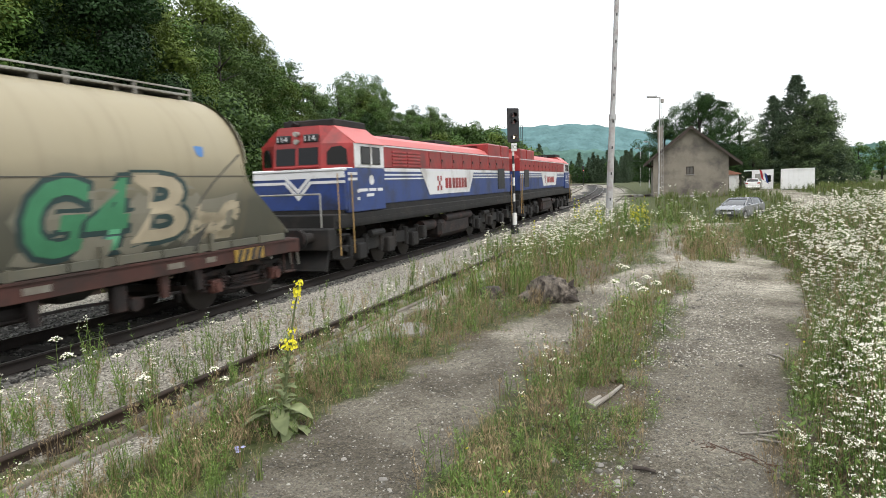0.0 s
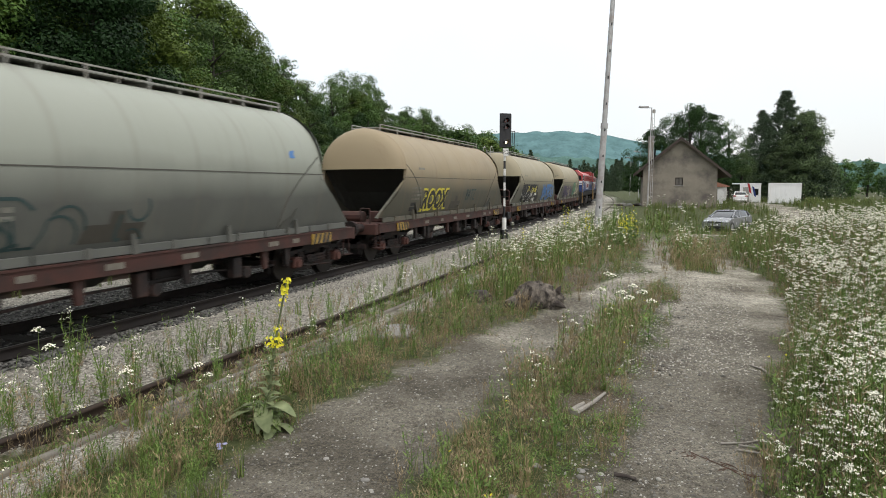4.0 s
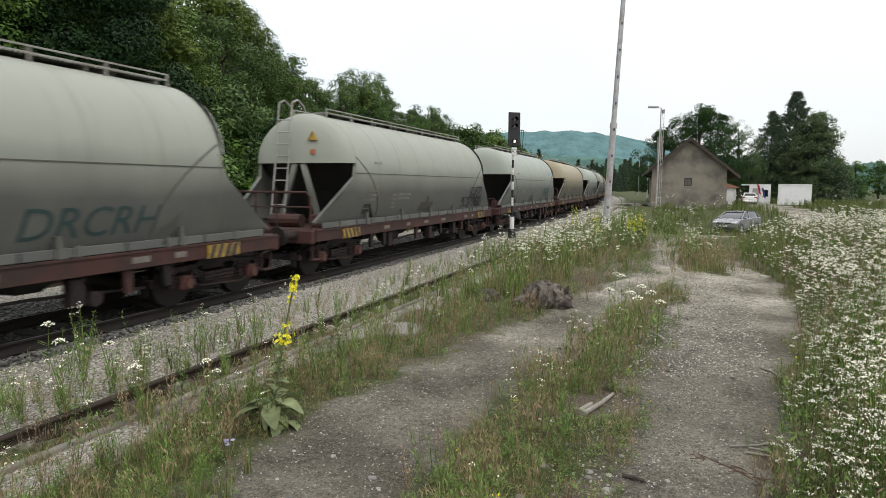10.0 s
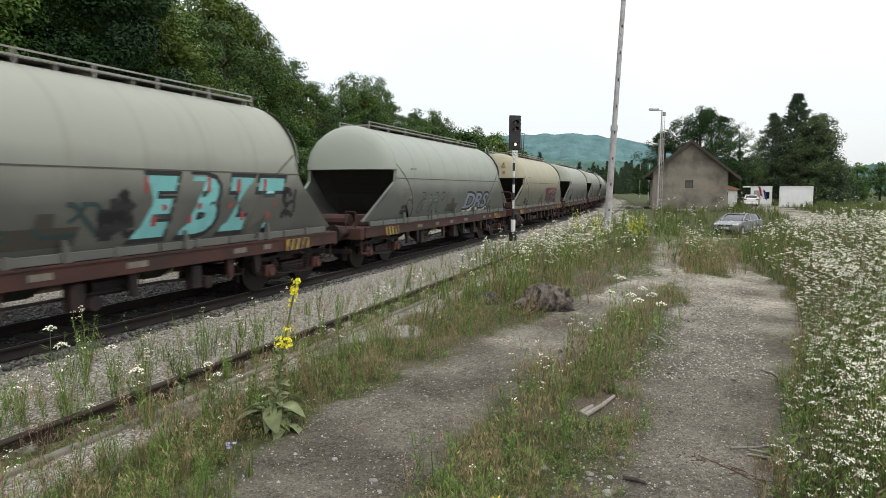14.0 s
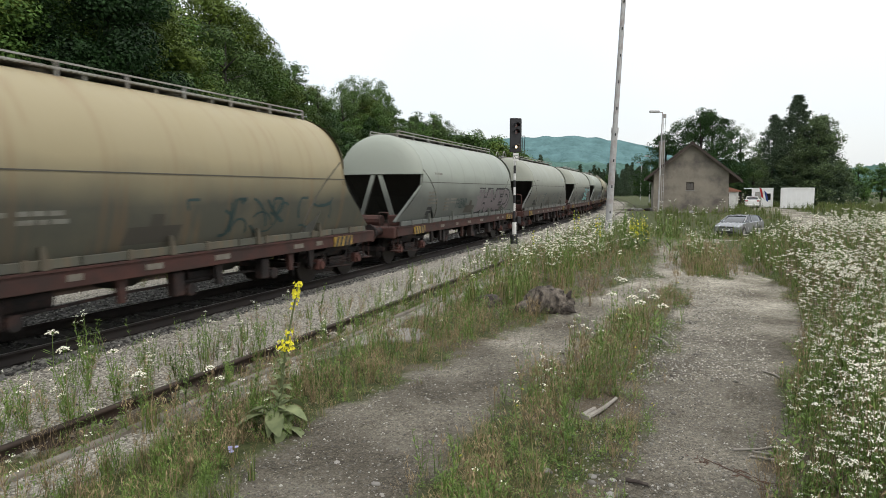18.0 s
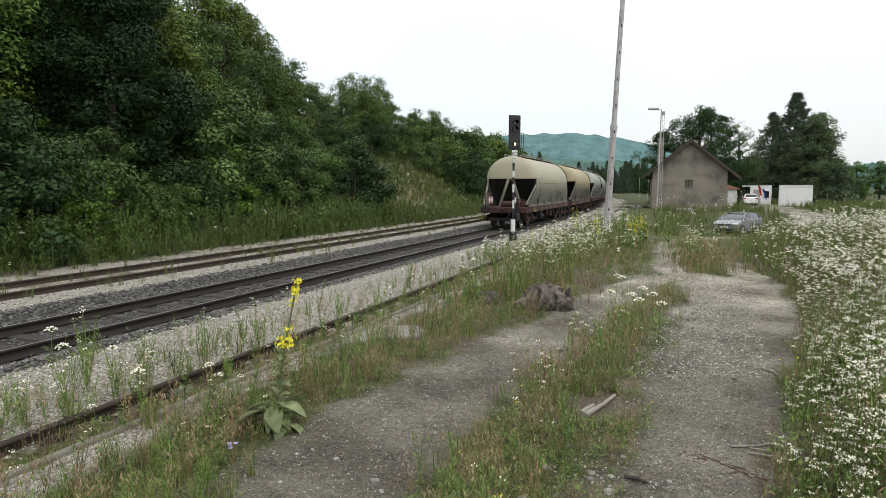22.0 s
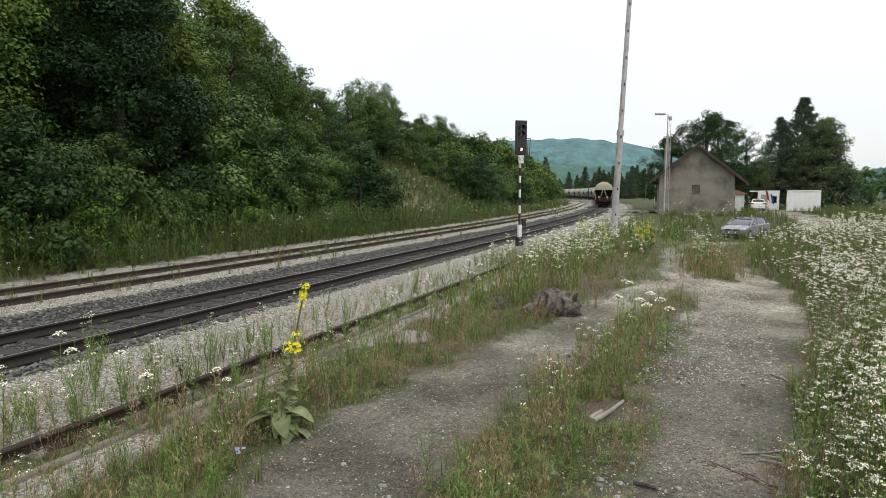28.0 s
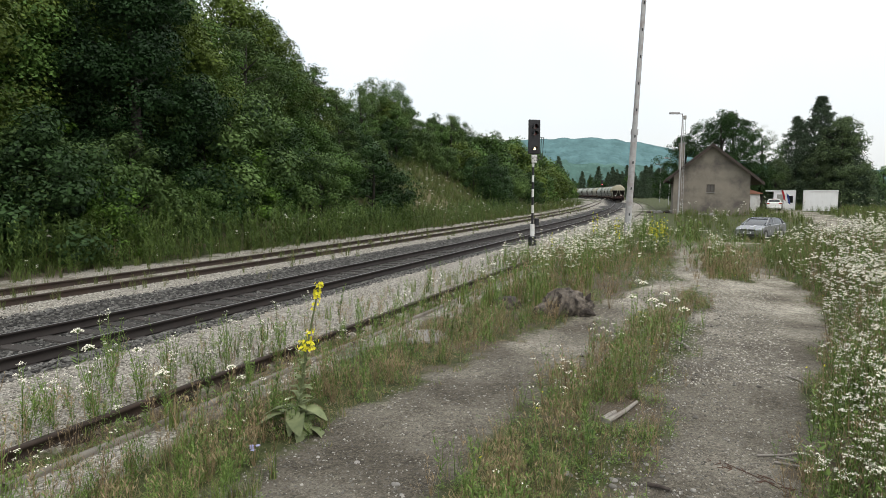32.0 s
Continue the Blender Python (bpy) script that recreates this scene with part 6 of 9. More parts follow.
def wheel_parts(parent, x, y, r, wname="wheel"):
    g = part(wname, rod(B(), (x, y - 0.1, r), (x, y + 0.1, r), r, n=22), M_TYRE, parent, "black tyre")
    sy = 1 if y > 0 else -1
    part("rim", rod(B(), (x, y + sy * 0.09, r), (x, y + sy * 0.115, r), r * 0.66, n=18), M_RIM, g, "silver alloy rim")
    return g


M_TYRE = mat("tyre_rubber", (0.02, 0.02, 0.02), 0.85)
M_RIM = mat("alloy_rim", (0.4, 0.4, 0.41), 0.35, 0.8)
M_SILVER = mat("silver_grey_car_paint", (0.26, 0.265, 0.275), 0.25, 0.4, 0.04, 3, 0.0)
M_CARWHITE = mat("white_car_paint", (0.75, 0.75, 0.74), 0.35, 0, 0.03, 3, 0.0)
M_CARGLASS = glass_mat("car_glass", (0.015, 0.018, 0.02), 0.04)
M_HEADLAMP = glass_mat("headlamp_glass", (0.55, 0.57, 0.6), 0.1)
M_TAIL = glass_mat("tail_lamp_red", (0.3, 0.02, 0.02), 0.15)
M_PLASTIC = mat("black_plastic", (0.025, 0.025, 0.025), 0.6)


def car(name, label, paint, m, L=4.26, Wd=1.8, H=1.46):
    """A five-door hatchback with its nose at +x."""
    c = empty(name, label, "car", m=m)
    k, hz = L / 4.26, H / 1.46
    prof = [(-2.08, 0.32), (-2.12, 0.62), (-2.10, 0.98), (-1.98, 1.06), (1.15, 0.98), (1.75, 0.86), (2.06, 0.70), (2.12, 0.45), (2.05, 0.24), (1.75, 0.20), (-1.8, 0.20)]
    body = B()
    n = len(prof)
    rings = []
    for y, sh in ((-0.90, 0.90), (-0.86, 0.99), (-0.5, 1.0), (0.5, 1.0), (0.86, 0.99), (0.90, 0.90)):
        rings.append([body.verts.new((x * k * (0.985 if abs(y) > 0.8 else 1), y * Wd / 1.8, (0.55 + (z - 0.55) * sh) * hz)) for x, z in prof])
    for a, b in zip(rings[:-1], rings[1:]):
        for i in range(n):
            body.faces.new((a[i], a[(i + 1) % n], b[(i + 1) % n], b[i]))
    body.faces.new(rings[0][::-1]), body.faces.new(rings[-1])
    bmesh.ops.recalc_face_normals(body, faces=body.faces)
    smooth(part("body", body, paint, c), 35)
    cab = [(-1.98, 1.02), (-1.62, 1.36), (-1.2, 1.45), (0.0, 1.46), (0.35, 1.40), (1.2, 0.97)]
    gh = B()
    rows_ = []
    for y, t in ((-0.82, 0.0), (-0.76, 0.55), (-0.66, 1.0), (0.66, 1.0), (0.76, 0.55), (0.82, 0.0)):
        rows_.append([gh.verts.new((x * k, (y if z < 1.1 else y * (1.0)) * Wd / 1.8, (1.0 + (z - 1.0) * t) * hz)) for x, z in cab])
    for a, b in zip(rows_[:-1], rows_[1:]):
        for i in range(len(cab) - 1):
            gh.faces.new((a[i], a[i + 1], b[i + 1], b[i]))
    bmesh.ops.recalc_face_normals(gh, faces=gh.faces)
    smooth(part("glasshouse", gh, M_CARGLASS, c, "dark car windows"), 30)
    roof = B()
    v = [[roof.verts.new((x * k, y * Wd / 1.8, (z + 0.012) * hz)) for x, z in ((-1.66, 1.35), (-1.2, 1.45), (0.0, 1.463), (0.38, 1.40))] for y in (-0.69, 0.0, 0.69)]
    for a, b in zip(v[:-1], v[1:]):
        for i in range(3):
            roof.faces.new((a[i], a[i + 1], b[i + 1], b[i]))
    bmesh.ops.solidify(roof, geom=roof.faces[:], thickness=0.03)
    smooth(part("roof", roof, paint, c), 40)
    for sy in (-1, 1):
        y = sy * 0.82 * Wd / 1.8
        for a, b in (((1.15, 1.0), (0.36, 1.41)), ((-0.1, 1.0), (-0.12, 1.45)), ((-1.95, 1.04), (-1.6, 1.37))):
            part("pillar", beam(B(), (a[0] * k, y, a[1] * hz), (b[0] * k, sy * 0.675 * Wd / 1.8, b[1] * hz), 0.07), paint, c)
        for x in (-1.3, 1.32):
            wheel_parts(c, x * k, sy * 0.80 * Wd / 1.8, 0.315)
            arch = B()
            bmesh.ops.create_cone(arch, cap_ends=True, segments=20, radius1=0.37, radius2=0.37, depth=0.03, matrix=pose(x * k, sy * 0.895 * Wd / 1.8, 0.33, 90))
            part("wheel_arch", arch, M_PLASTIC, c)
        part("mirror", box(B(), 0.72 * k, 0.88 * k, sy * 0.88, sy * 1.04, 0.98 * hz, 1.1 * hz, 0.03), paint, c)
        part("headlight", box(B(), 1.86 * k, 2.075 * k, sy * 0.50, sy * 0.82, 0.66 * hz, 0.78 * hz, 0.03), M_HEADLAMP, c)
        part("tail_light", box(B(), -2.125 * k, -1.98 * k, sy * 0.52, sy * 0.86, 0.82 * hz, 0.98 * hz, 0.02), M_TAIL, c)
        for x in (-0.95, 0.35):
            part("door_handle", box(B(), x, x + 0.16, sy * 0.895, sy * 0.93, 0.80 * hz, 0.83 * hz), paint, c)
        part("sill_strip", box(B(), -0.95 * k, 0.95 * k, sy * 0.88, sy * 0.905, 0.2, 0.3), M_PLASTIC, c)
    part("grille", box(B(), 2.03 * k, 2.105 * k, -0.48, 0.48, 0.63 * hz, 0.72 * hz, 0.01), M_PLASTIC, c)
    part("badge", rod(B(), (2.07 * k, 0, 0.70 * hz), (2.12 * k, 0, 0.70 * hz), 0.06, n=14), M_RIM, c)
    part("lower_intake", box(B(), 2.06 * k, 2.135 * k, -0.7, 0.7, 0.26 * hz, 0.40 * hz, 0.02), M_PLASTIC, c)
    pl = part("number_plate", box(B(), 2.115 * k, 2.145 * k, -0.26, 0.26, 0.44 * hz, 0.55 * hz), M_CARWHITE, c, "white plate with plain dark bars")
    part("plate_bar", box(B(), 2.146 * k, 2.149 * k, -0.2, 0.2, 0.475 * hz, 0.52 * hz), M_PLASTIC, pl)
    part("rear_plate", box(B(), -2.15 * k, -2.12 * k, -0.26, 0.26, 0.62 * hz, 0.73 * hz), M_CARWHITE, c)
    part("bumper", box(B(), -2.16 * k, -2.0 * k, -0.8, 0.8, 0.3 * hz, 0.5 * hz, 0.05), paint if paint is M_CARWHITE else M_PLASTIC, c)
    part("number_strip", box(B(), -2.0 * k, -1.96 * k, -0.3, 0.3, 1.40 * hz, 1.43 * hz), M_TAIL, c)
    return c


car("parked_car", "silver-grey hatchback parked in the grassy yard", M_SILVER, pose(21.3, 45.6, ground_z(21.3, 45.6) - 0.0, 0, 0, 222))
car("white_hatchback", "small white hatchback parked by the cabins", M_CARWHITE, pose(41.0, 84.5, ground_z(41.0, 84.5), 0, 0, 66), 3.6, 1.65, 1.5)

F_RED, F_WHITE, F_BLUE = mat("flag_red_cloth", (0.42, 0.03, 0.03), 0.9), mat("flag_white_cloth", (0.7, 0.7, 0.7), 0.9), mat("flag_blue_cloth", (0.03, 0.06, 0.22), 0.9)


def flag(x, y):
    f = empty("flag", "red, white and blue flag drooping from a tilted pole", "flag", m=pose(x, y, ground_z(x, y), 0, -12, -20) @ Matrix.Diagonal((0.85, 0.85, 0.85, 1)))
    part("pole", rod(B(), (0, 0, 0), (0, 0, 3.3), 0.025, n=8), M_POLE, f)
    for k, m_ in enumerate((F_RED, F_WHITE, F_BLUE)):
        bm = B()
        a = []
        for i in range(9):
            t = i / 8
            a.append([bm.verts.new((0.03 + 0.27 * (k + u), 0.07 * math.sin(9 * t + 2 * (u + k)), 3.25 - 1.5 * t - 0.33 * (k + u))) for u in (0, 0.5, 1)])
        for p, q in zip(a[:-1], a[1:]):
            for i in range(2):
                bm.faces.new((p[i], p[i + 1], q[i + 1], q[i]))
        bmesh.ops.solidify(bm, geom=bm.faces[:], thickness=0.01)
        smooth(part("stripe", bm, m_, f))
    return f


flag(41.6, 82.6)

# ---- things on the ground ----
M_DRIFT = mat("bleached_dead_wood", (0.25, 0.23, 0.20), 0.9, 0, 0.25, 14, 0.5, grain=90, dirt=(0.17, 0.14, 0.11))
M_STUMP = mat("dark_rotten_wood", (0.042, 0.033, 0.028), 0.95, 0, 0.5, 7, 0.9, grain=40, dirt=(0.10, 0.088, 0.076), dirt_at=0.62, dirt_scale=4)
M_TWIG = mat("red_brown_twig", (0.085, 0.05, 0.034), 0.9, 0, 0.3, 8, 0.2)
M_ROTTEN = mat("grey_rotten_wood", (0.15, 0.128, 0.105), 0.95, 0, 0.6, 9, 0.9, grain=45, dirt=(0.022, 0.018, 0.015), dirt_at=0.53, dirt_scale=7)
M_BARK = mat("tree_bark", (0.03, 0.026, 0.021), 0.95, 0, 0.3, 8, 0.6, grain=25)


def rough_stone(name, x, y, r, material, label, seed, flat=0.6, category="stone", group="", z=None):
    rr = random.Random(seed)
    bm = B()
    bmesh.ops.create_icosphere(bm, subdivisions=2, radius=r)
    for v in bm.verts:
        d = 1 + 0.3 * noise.noise(v.co / r * 1.1 + Vector((seed, 0, 0))) + 0.2 * noise.noise(v.co / r * 2.7 + Vector((0, seed, 0))) + rr.uniform(-0.06, 0.06)
        v.co = Vector((v.co.x * d * 1.15, v.co.y * d, v.co.z * d * flat))
    ob = part(name, bm, material)
    ob.matrix_basis = pose(x, y, (ground_z(x, y) if z is None else z) + r * flat * 0.12, 0, 0, rr.uniform(0, 360))
    return tagged(smooth(ob, 25), label, category, group)


for i, (x, y, r) in enumerate(((-0.53, 4.80, 0.05), (1.27, 4.6, 0.07), (1.2, 4.9, 0.05), (0.2, 4.75, 0.04), (0.85, 5.0, 0.05), (1.35, 4.85, 0.04), (0.6, 4.5, 0.05), (-0.9, 5.2, 0.04), (1.55, 5.2, 0.035))):
    rough_stone("loose_stone", x, y, r * 0.62, M_PALESTONE, "small pale loose stone on the track", 60 + i, 0.65, "stone", "loose stones")


def manhole(x, y):
    m = empty("concrete_cover", "round weathered concrete cover in dry grass", "manhole cover", m=pose(x, y, -0.06, 3, -2, 0))
    bm = B()
    ring = []
    for r, z in ((0.36, -0.1), (0.37, 0.035), (0.35, 0.06), (0.0, 0.064)):
        ring.append([bm.verts.new((r * math.cos(a) * (1 + 0.02 * math.sin(5 * a)), r * math.sin(a), z)) for a in [2 * math.pi * i / 22 for i in range(22)]] if r else [bm.verts.new((0, 0, z))])
    for a, b in zip(ring[:-2], ring[1:-1]):
        for i in range(22):
            bm.faces.new((a[i], a[(i + 1) % 22], b[(i + 1) % 22], b[i]))
    for i in range(22):
        bm.faces.new((ring[2][i], ring[2][(i + 1) % 22], ring[3][0]))
    smooth(part("lid", bm, M_CONCRETE, m), 30)
    part("ring", rod(B(), (0, 0, -0.25), (0, 0, -0.02), 0.42, n=22), M_CONCRETE, m)
    return m


manhole(-0.62, 9.85)


def branch(bm, pts, r0, r1, n=7):
    for i, (a, b) in enumerate(zip(pts[:-1], pts[1:])):
        t0, t1 = i / (len(pts) - 1), (i + 1) / (len(pts) - 1)
        rod(bm, a, b, r0 + (r1 - r0) * t0, r0 + (r1 - r0) * t1, n)
    return bm


def stump(x, y):
    s = empty("old_tree_stump", "rotten dark tree stump with torn root ends", "tree stump", m=pose(x, y, ground_z(x, y), 0, 0, -10) @ Matrix.Diagonal((0.72, 0.7, 0.98, 1)))
    for nm, (cx, cy, cz), (rx, ry, rz), sd in (("trunk", (-0.05, 0, 0.20), (0.52, 0.30, 0.30), 1.0), ("side_lump", (0.42, 0.02, 0.13), (0.26, 0.22, 0.22), 5.0), ("root_flare", (-0.5, -0.08, 0.06), (0.34, 0.24, 0.17), 9.0)):
        bm = B()
        bmesh.ops.create_icosphere(bm, subdivisions=4, radius=1.0)
        for v in bm.verts:
            p = v.co.copy()
            q = Vector((p.x * 1.2 + sd, p.y * 4.2 + p.x, p.z * 2.4 - 1.6 * p.x))
            d = 1 + 0.24 * noise.noise(q) + 0.11 * noise.noise(Vector((q.x, q.y * 2.5, q.z * 2.8))) + 0.035 * noise.noise(Vector((q.x * 2, q.y * 8, q.z * 8)))
            v.co = Vector((cx + p.x * rx * d, cy + p.y * ry * d, max(-0.06, cz + p.z * rz * d)))
        smooth(part(nm, bm, M_ROTTEN, s), 50)
    rr = random.Random(4)
    for k, (a, b) in enumerate((((0.48, 0.0, 0.2), (0.62, -0.05, 0.44)), ((0.42, -0.1, 0.12), (0.72, -0.3, 0.05)), ((-0.2, -0.2, 0.42), (-0.42, -0.42, -0.02)), ((-0.08, -0.22, 0.4), (-0.24, -0.46, -0.03)), ((-0.34, -0.1, 0.36), (-0.62, -0.34, -0.02)))):
        bm = B()
        a, b = Vector(a), Vector(b)
        m1 = a.lerp(b, 0.5) + Vector((rr.uniform(-0.03, 0.03), rr.uniform(-0.03, 0.03), 0.02))
        rod(bm, a, m1, 0.085, 0.06, 6)
        rod(bm, m1, b, 0.06, 0.012, 6)
        for v in bm.verts:
            v.co += Vector((noise.noise(v.co * 9), noise.noise(v.co * 9 + Vector((3, 0, 0))), 0)) * 0.035
        part("root", bm, M_ROTTEN if k > 1 else M_STUMP, s)
    return s


stump(1.96, 11.75)
rough_stone("dark_boulder", 0.9, 12.6, 0.28, M_STUMP, "dark mossy lump hidden among weeds", 81, 0.8, "rock")


def stick(name, a, b, r, material, label, group="", bend=0.03):
    za, zb = ground_z(*a) + r * 0.8, ground_z(*b) + r * 0.8
    mid = ((a[0] + b[0]) / 2 + bend, (a[1] + b[1]) / 2 - bend, (za + zb) / 2 + r * 0.4)
    ob = part(name, branch(B(), [(*a, za), mid, (*b, zb)], r, r * 0.6, 8), material)
    return tagged(ob, label, "stick", group)


stick("dead_branch", (1.45, 6.2), (1.92, 6.84), 0.028, M_DRIFT, "bleached dead branch lying in thin grass", bend=0.02)
stick("dead_branch", (1.42, 6.24), (1.6, 6.5), 0.035, M_DRIFT, "broken grey branch end beside a dead branch", bend=0.01)
stick("pale_stick", (3.32, 9.2), (3.28, 9.75), 0.025, M_DRIFT, "short pale stick on the gravel")
stick("pale_stick", (4.10, 7.5), (4.05, 7.85), 0.016, M_DRIFT, "pale peeled stick at the meadow's edge")
for a, b in (((2.58, 5.44), (2.98, 5.50)), ((2.72, 5.40), (2.95, 5.28)), ((2.66, 5.30), (2.86, 5.22)), ((2.80, 5.22), (2.98, 5.25))):
    stick("driftwood_piece", a, b, 0.012, M_DRIFT, "grey bleached driftwood piece in a small pile", "driftwood pile", 0.035)
stick("brown_twig", (2.24, 5.3), (2.50, 4.75), 0.0045, M_TWIG, "thin dark brown twig on the track", bend=0.05)
for k in range(26):
    t_ = random.random()
    x_, y_ = 2.22 + 0.36 * t_ + random.gauss(0, 0.05), 5.35 - 0.62 * t_ + random.gauss(0, 0.05)
    stick("brown_twig", (x_, y_), (x_ + random.uniform(-0.09, 0.12), y_ - random.uniform(0.03, 0.12)), 0.004, M_TWIG, "thin dark brown twig on the track", "brown twigs", 0.02)
stick("bark_piece", (1.45, 4.82), (1.60, 4.74), 0.02, M_STUMP, "short dark piece of bark on the gravel", bend=0.0)

# rubble and low piles by the platform's end
for i in range(9):
    x_, y_ = 21.3 + 0.45 * i * random.uniform(0.8, 1.1), 73 + random.uniform(-0.7, 0.7)
    rough_stone("rubble_block", x_, y_, random.uniform(0.3, 0.5), M_CONCRETE if i % 2 else M_STUMP, "grey rubble block heaped beside the siding", 100 + i, 0.6, "rubble", "rubble heap")
for i in range(5):
    x_, y_ = 25.0 + 0.6 * i, 67.3 - 0.15 * i
    rough_stone("rubble_block", x_, y_, random.uniform(0.25, 0.45), M_PALESTONE if i % 2 else M_CONCRETE, "pale rubble block in the grass by the house", 120 + i, 0.6, "rubble", "rubble by the house")

# ---- foliage ----
V_DARK = leaf_mat("dark_broad_leaves", (0.008, 0.020, 0.007), (0.046, 0.096, 0.026), 0.7, spread=0.36)
V_DEEP = leaf_mat("deep_green_broad_leaves", (0.004, 0.012, 0.004), (0.024, 0.060, 0.016), 0.7, 0.15, spread=0.36)
V_LIME = leaf_mat("lime_green_leaves", (0.035, 0.075, 0.010), (0.13, 0.24, 0.035), 0.6, spread=0.36)
V_MID = leaf_mat("mid_green_leaves", (0.014, 0.035, 0.009), (0.098, 0.178, 0.038), 0.6, spread=0.36)
V_OLIVE = leaf_mat("olive_green_leaves", (0.022, 0.040, 0.008), (0.132, 0.186, 0.034), 0.6, spread=0.36)
V_GREY = leaf_mat("grey_green_willow_leaves", (0.022, 0.046, 0.014), (0.112, 0.178, 0.050), 0.5, spread=0.36)
V_SPRUCE = leaf_mat("dark_spruce_needles", (0.026, 0.044, 0.026), (0.068, 0.10, 0.055), 0.6, 0.1)
V_DULL = leaf_mat("dull_green_leaves", (0.028, 0.046, 0.020), (0.086, 0.122, 0.052), 0.5, 0.15)
V_WEED = leaf_mat("fresh_weed_green", (0.032, 0.062, 0.015), (0.138, 0.205, 0.050), 1.5)
V_GRASS = leaf_mat("meadow_grass", (0.040, 0.064, 0.015), (0.150, 0.192, 0.054), 1.0)
V_DRY = leaf_mat("dry_brown_stems", (0.080, 0.054, 0.030), (0.29, 0.225, 0.13), 1.5, 0.1)
V_WHITE = leaf_mat("white_petals", (0.50, 0.485, 0.39), (0.78, 0.76, 0.65), 3.0, 0.2)
V_YELLOW = leaf_mat("yellow_petals", (0.50, 0.44, 0.02), (0.72, 0.66, 0.05), 3.0, 0.2)
V_PALE = leaf_mat("felted_pale_leaves", (0.06, 0.085, 0.035), (0.22, 0.25, 0.125), 9.0, 0.12)
V_BLUE = leaf_mat("blue_petals", (0.25, 0.26, 0.45), (0.45, 0.45, 0.65), 3.0, 0.2)
WEED_SLOTS = [V_WEED, V_WHITE, V_YELLOW, V_DRY, V_GRASS, V_PALE, V_BLUE]


def leaves(c, size, up=0.4, seed=0, wide=0.5, droop=0.0, face=None):
    """Rhombic leaves at the places c (n x 3), facing out along face where given: vertices and faces."""
    r = np.random.default_rng(seed)
    n = len(c)
    d = r.normal(size=(n, 3))
    d[:, 2] = d[:, 2] * 0.6 - droop
    d /= np.linalg.norm(d, axis=1)[:, None] + 1e-9
    u = r.normal(size=(n, 3)) + np.array([0, 0, up * 3])
    if face is not None:
        u = 0.38 * r.normal(size=(n, 3)) + 1.5 * face + np.array([0, 0, up])
        d = d - u * (np.sum(d * u, 1) / np.sum(u * u, 1))[:, None] * 0.8
        d /= np.linalg.norm(d, axis=1)[:, None] + 1e-9
    w = np.cross(d, u)
    w /= np.linalg.norm(w, axis=1)[:, None] + 1e-9
    s = (size * r.uniform(0.6, 1.35, n))[:, None]
    v = np.stack([c - d * s * 0.5, c + w * s * wide * 0.5 + d * s * 0.05, c + d * s * 0.5, c - w * s * wide * 0.5 + d * s * 0.05], 1).reshape(-1, 3)
    f = np.arange(4 * n).reshape(n, 4)
    return v, f


def crown_points(h, r, low, n, seed, clump=0.7, shape="oval", lumps=46):
    """Leaf places in uneven clumps round an oval crown."""
    q = np.random.default_rng(seed)
    a = q.uniform(0, 2 * math.pi, lumps)
    t = q.uniform(0.02, 1.0, lumps)
    if shape == "oval":
        rad = np.sin(math.pi * np.clip(t, 0.05, 1) ** 0.8) ** 0.6
    elif shape == "bush":
        rad = np.sqrt(np.clip(1 - t ** 2.2, 0, 1)) * 1.0
    else:
        rad = 1 - t
    rr = r * rad * q.uniform(0.25, 1.02, lumps) ** 0.8
    c = np.stack([rr * np.cos(a), rr * np.sin(a), low + (h - low) * t * 0.97], 1)
    k = q.integers(0, lumps, n)
    size = clump * q.uniform(0.6, 1.3, lumps)
    g = q.normal(size=(n, 3))
    g /= np.linalg.norm(g, axis=1)[:, None]
    g *= (q.uniform(0, 1, n) ** 0.33)[:, None]
    p = c[k] + g * size[k][:, None] * np.array([1, 1, 0.72])
    p[:, 2] = np.maximum(p[:, 2], 0.1)
    return p, g


def broad_tree(h, r, low, n, leaf, material, seed, label, shape="oval", clump=0.8, lumps=46, name="tree", group="trees on the hillside", loose=False):
    t = empty(name, label, "tree" if name == "tree" else "bush", group)
    rr = random.Random(seed)
    bm = B()
    base = 0.022 * h
    rod(bm, (0, 0, -0.4), (0.02 * h, 0, h * 0.45), base * 1.3, base * 0.8, 8)
    rod(bm, (0.02 * h, 0, h * 0.45), (0, 0.02 * h, h * 0.9), base * 0.8, base * 0.2, 6)
    for k in range(9):
        z = h * rr.uniform(max(0.12, low / h * 0.8), 0.75)
        a = rr.uniform(0, 6.28)
        l = r * rr.uniform(0.32, 0.6)
        mid = (l * 0.5 * math.cos(a), l * 0.5 * math.sin(a), z + l * 0.25)
        rod(bm, (0.01 * h, 0, z), mid, base * 0.45, base * 0.28, 5)
        rod(bm, mid, (l * math.cos(a + 0.2), l * math.sin(a + 0.2), z + l * rr.uniform(0.35, 0.7)), base * 0.28, base * 0.08, 5)
    part("trunk", bm, M_BARK, t)
    at, out = crown_points(h, r, low, n, seed, clump, shape, lumps)
    v, f = leaves(at, leaf, 0.4, seed, 0.5, 0.2, None if loose else out)
    grid_mesh("crown", v, f, material, t)
    return t


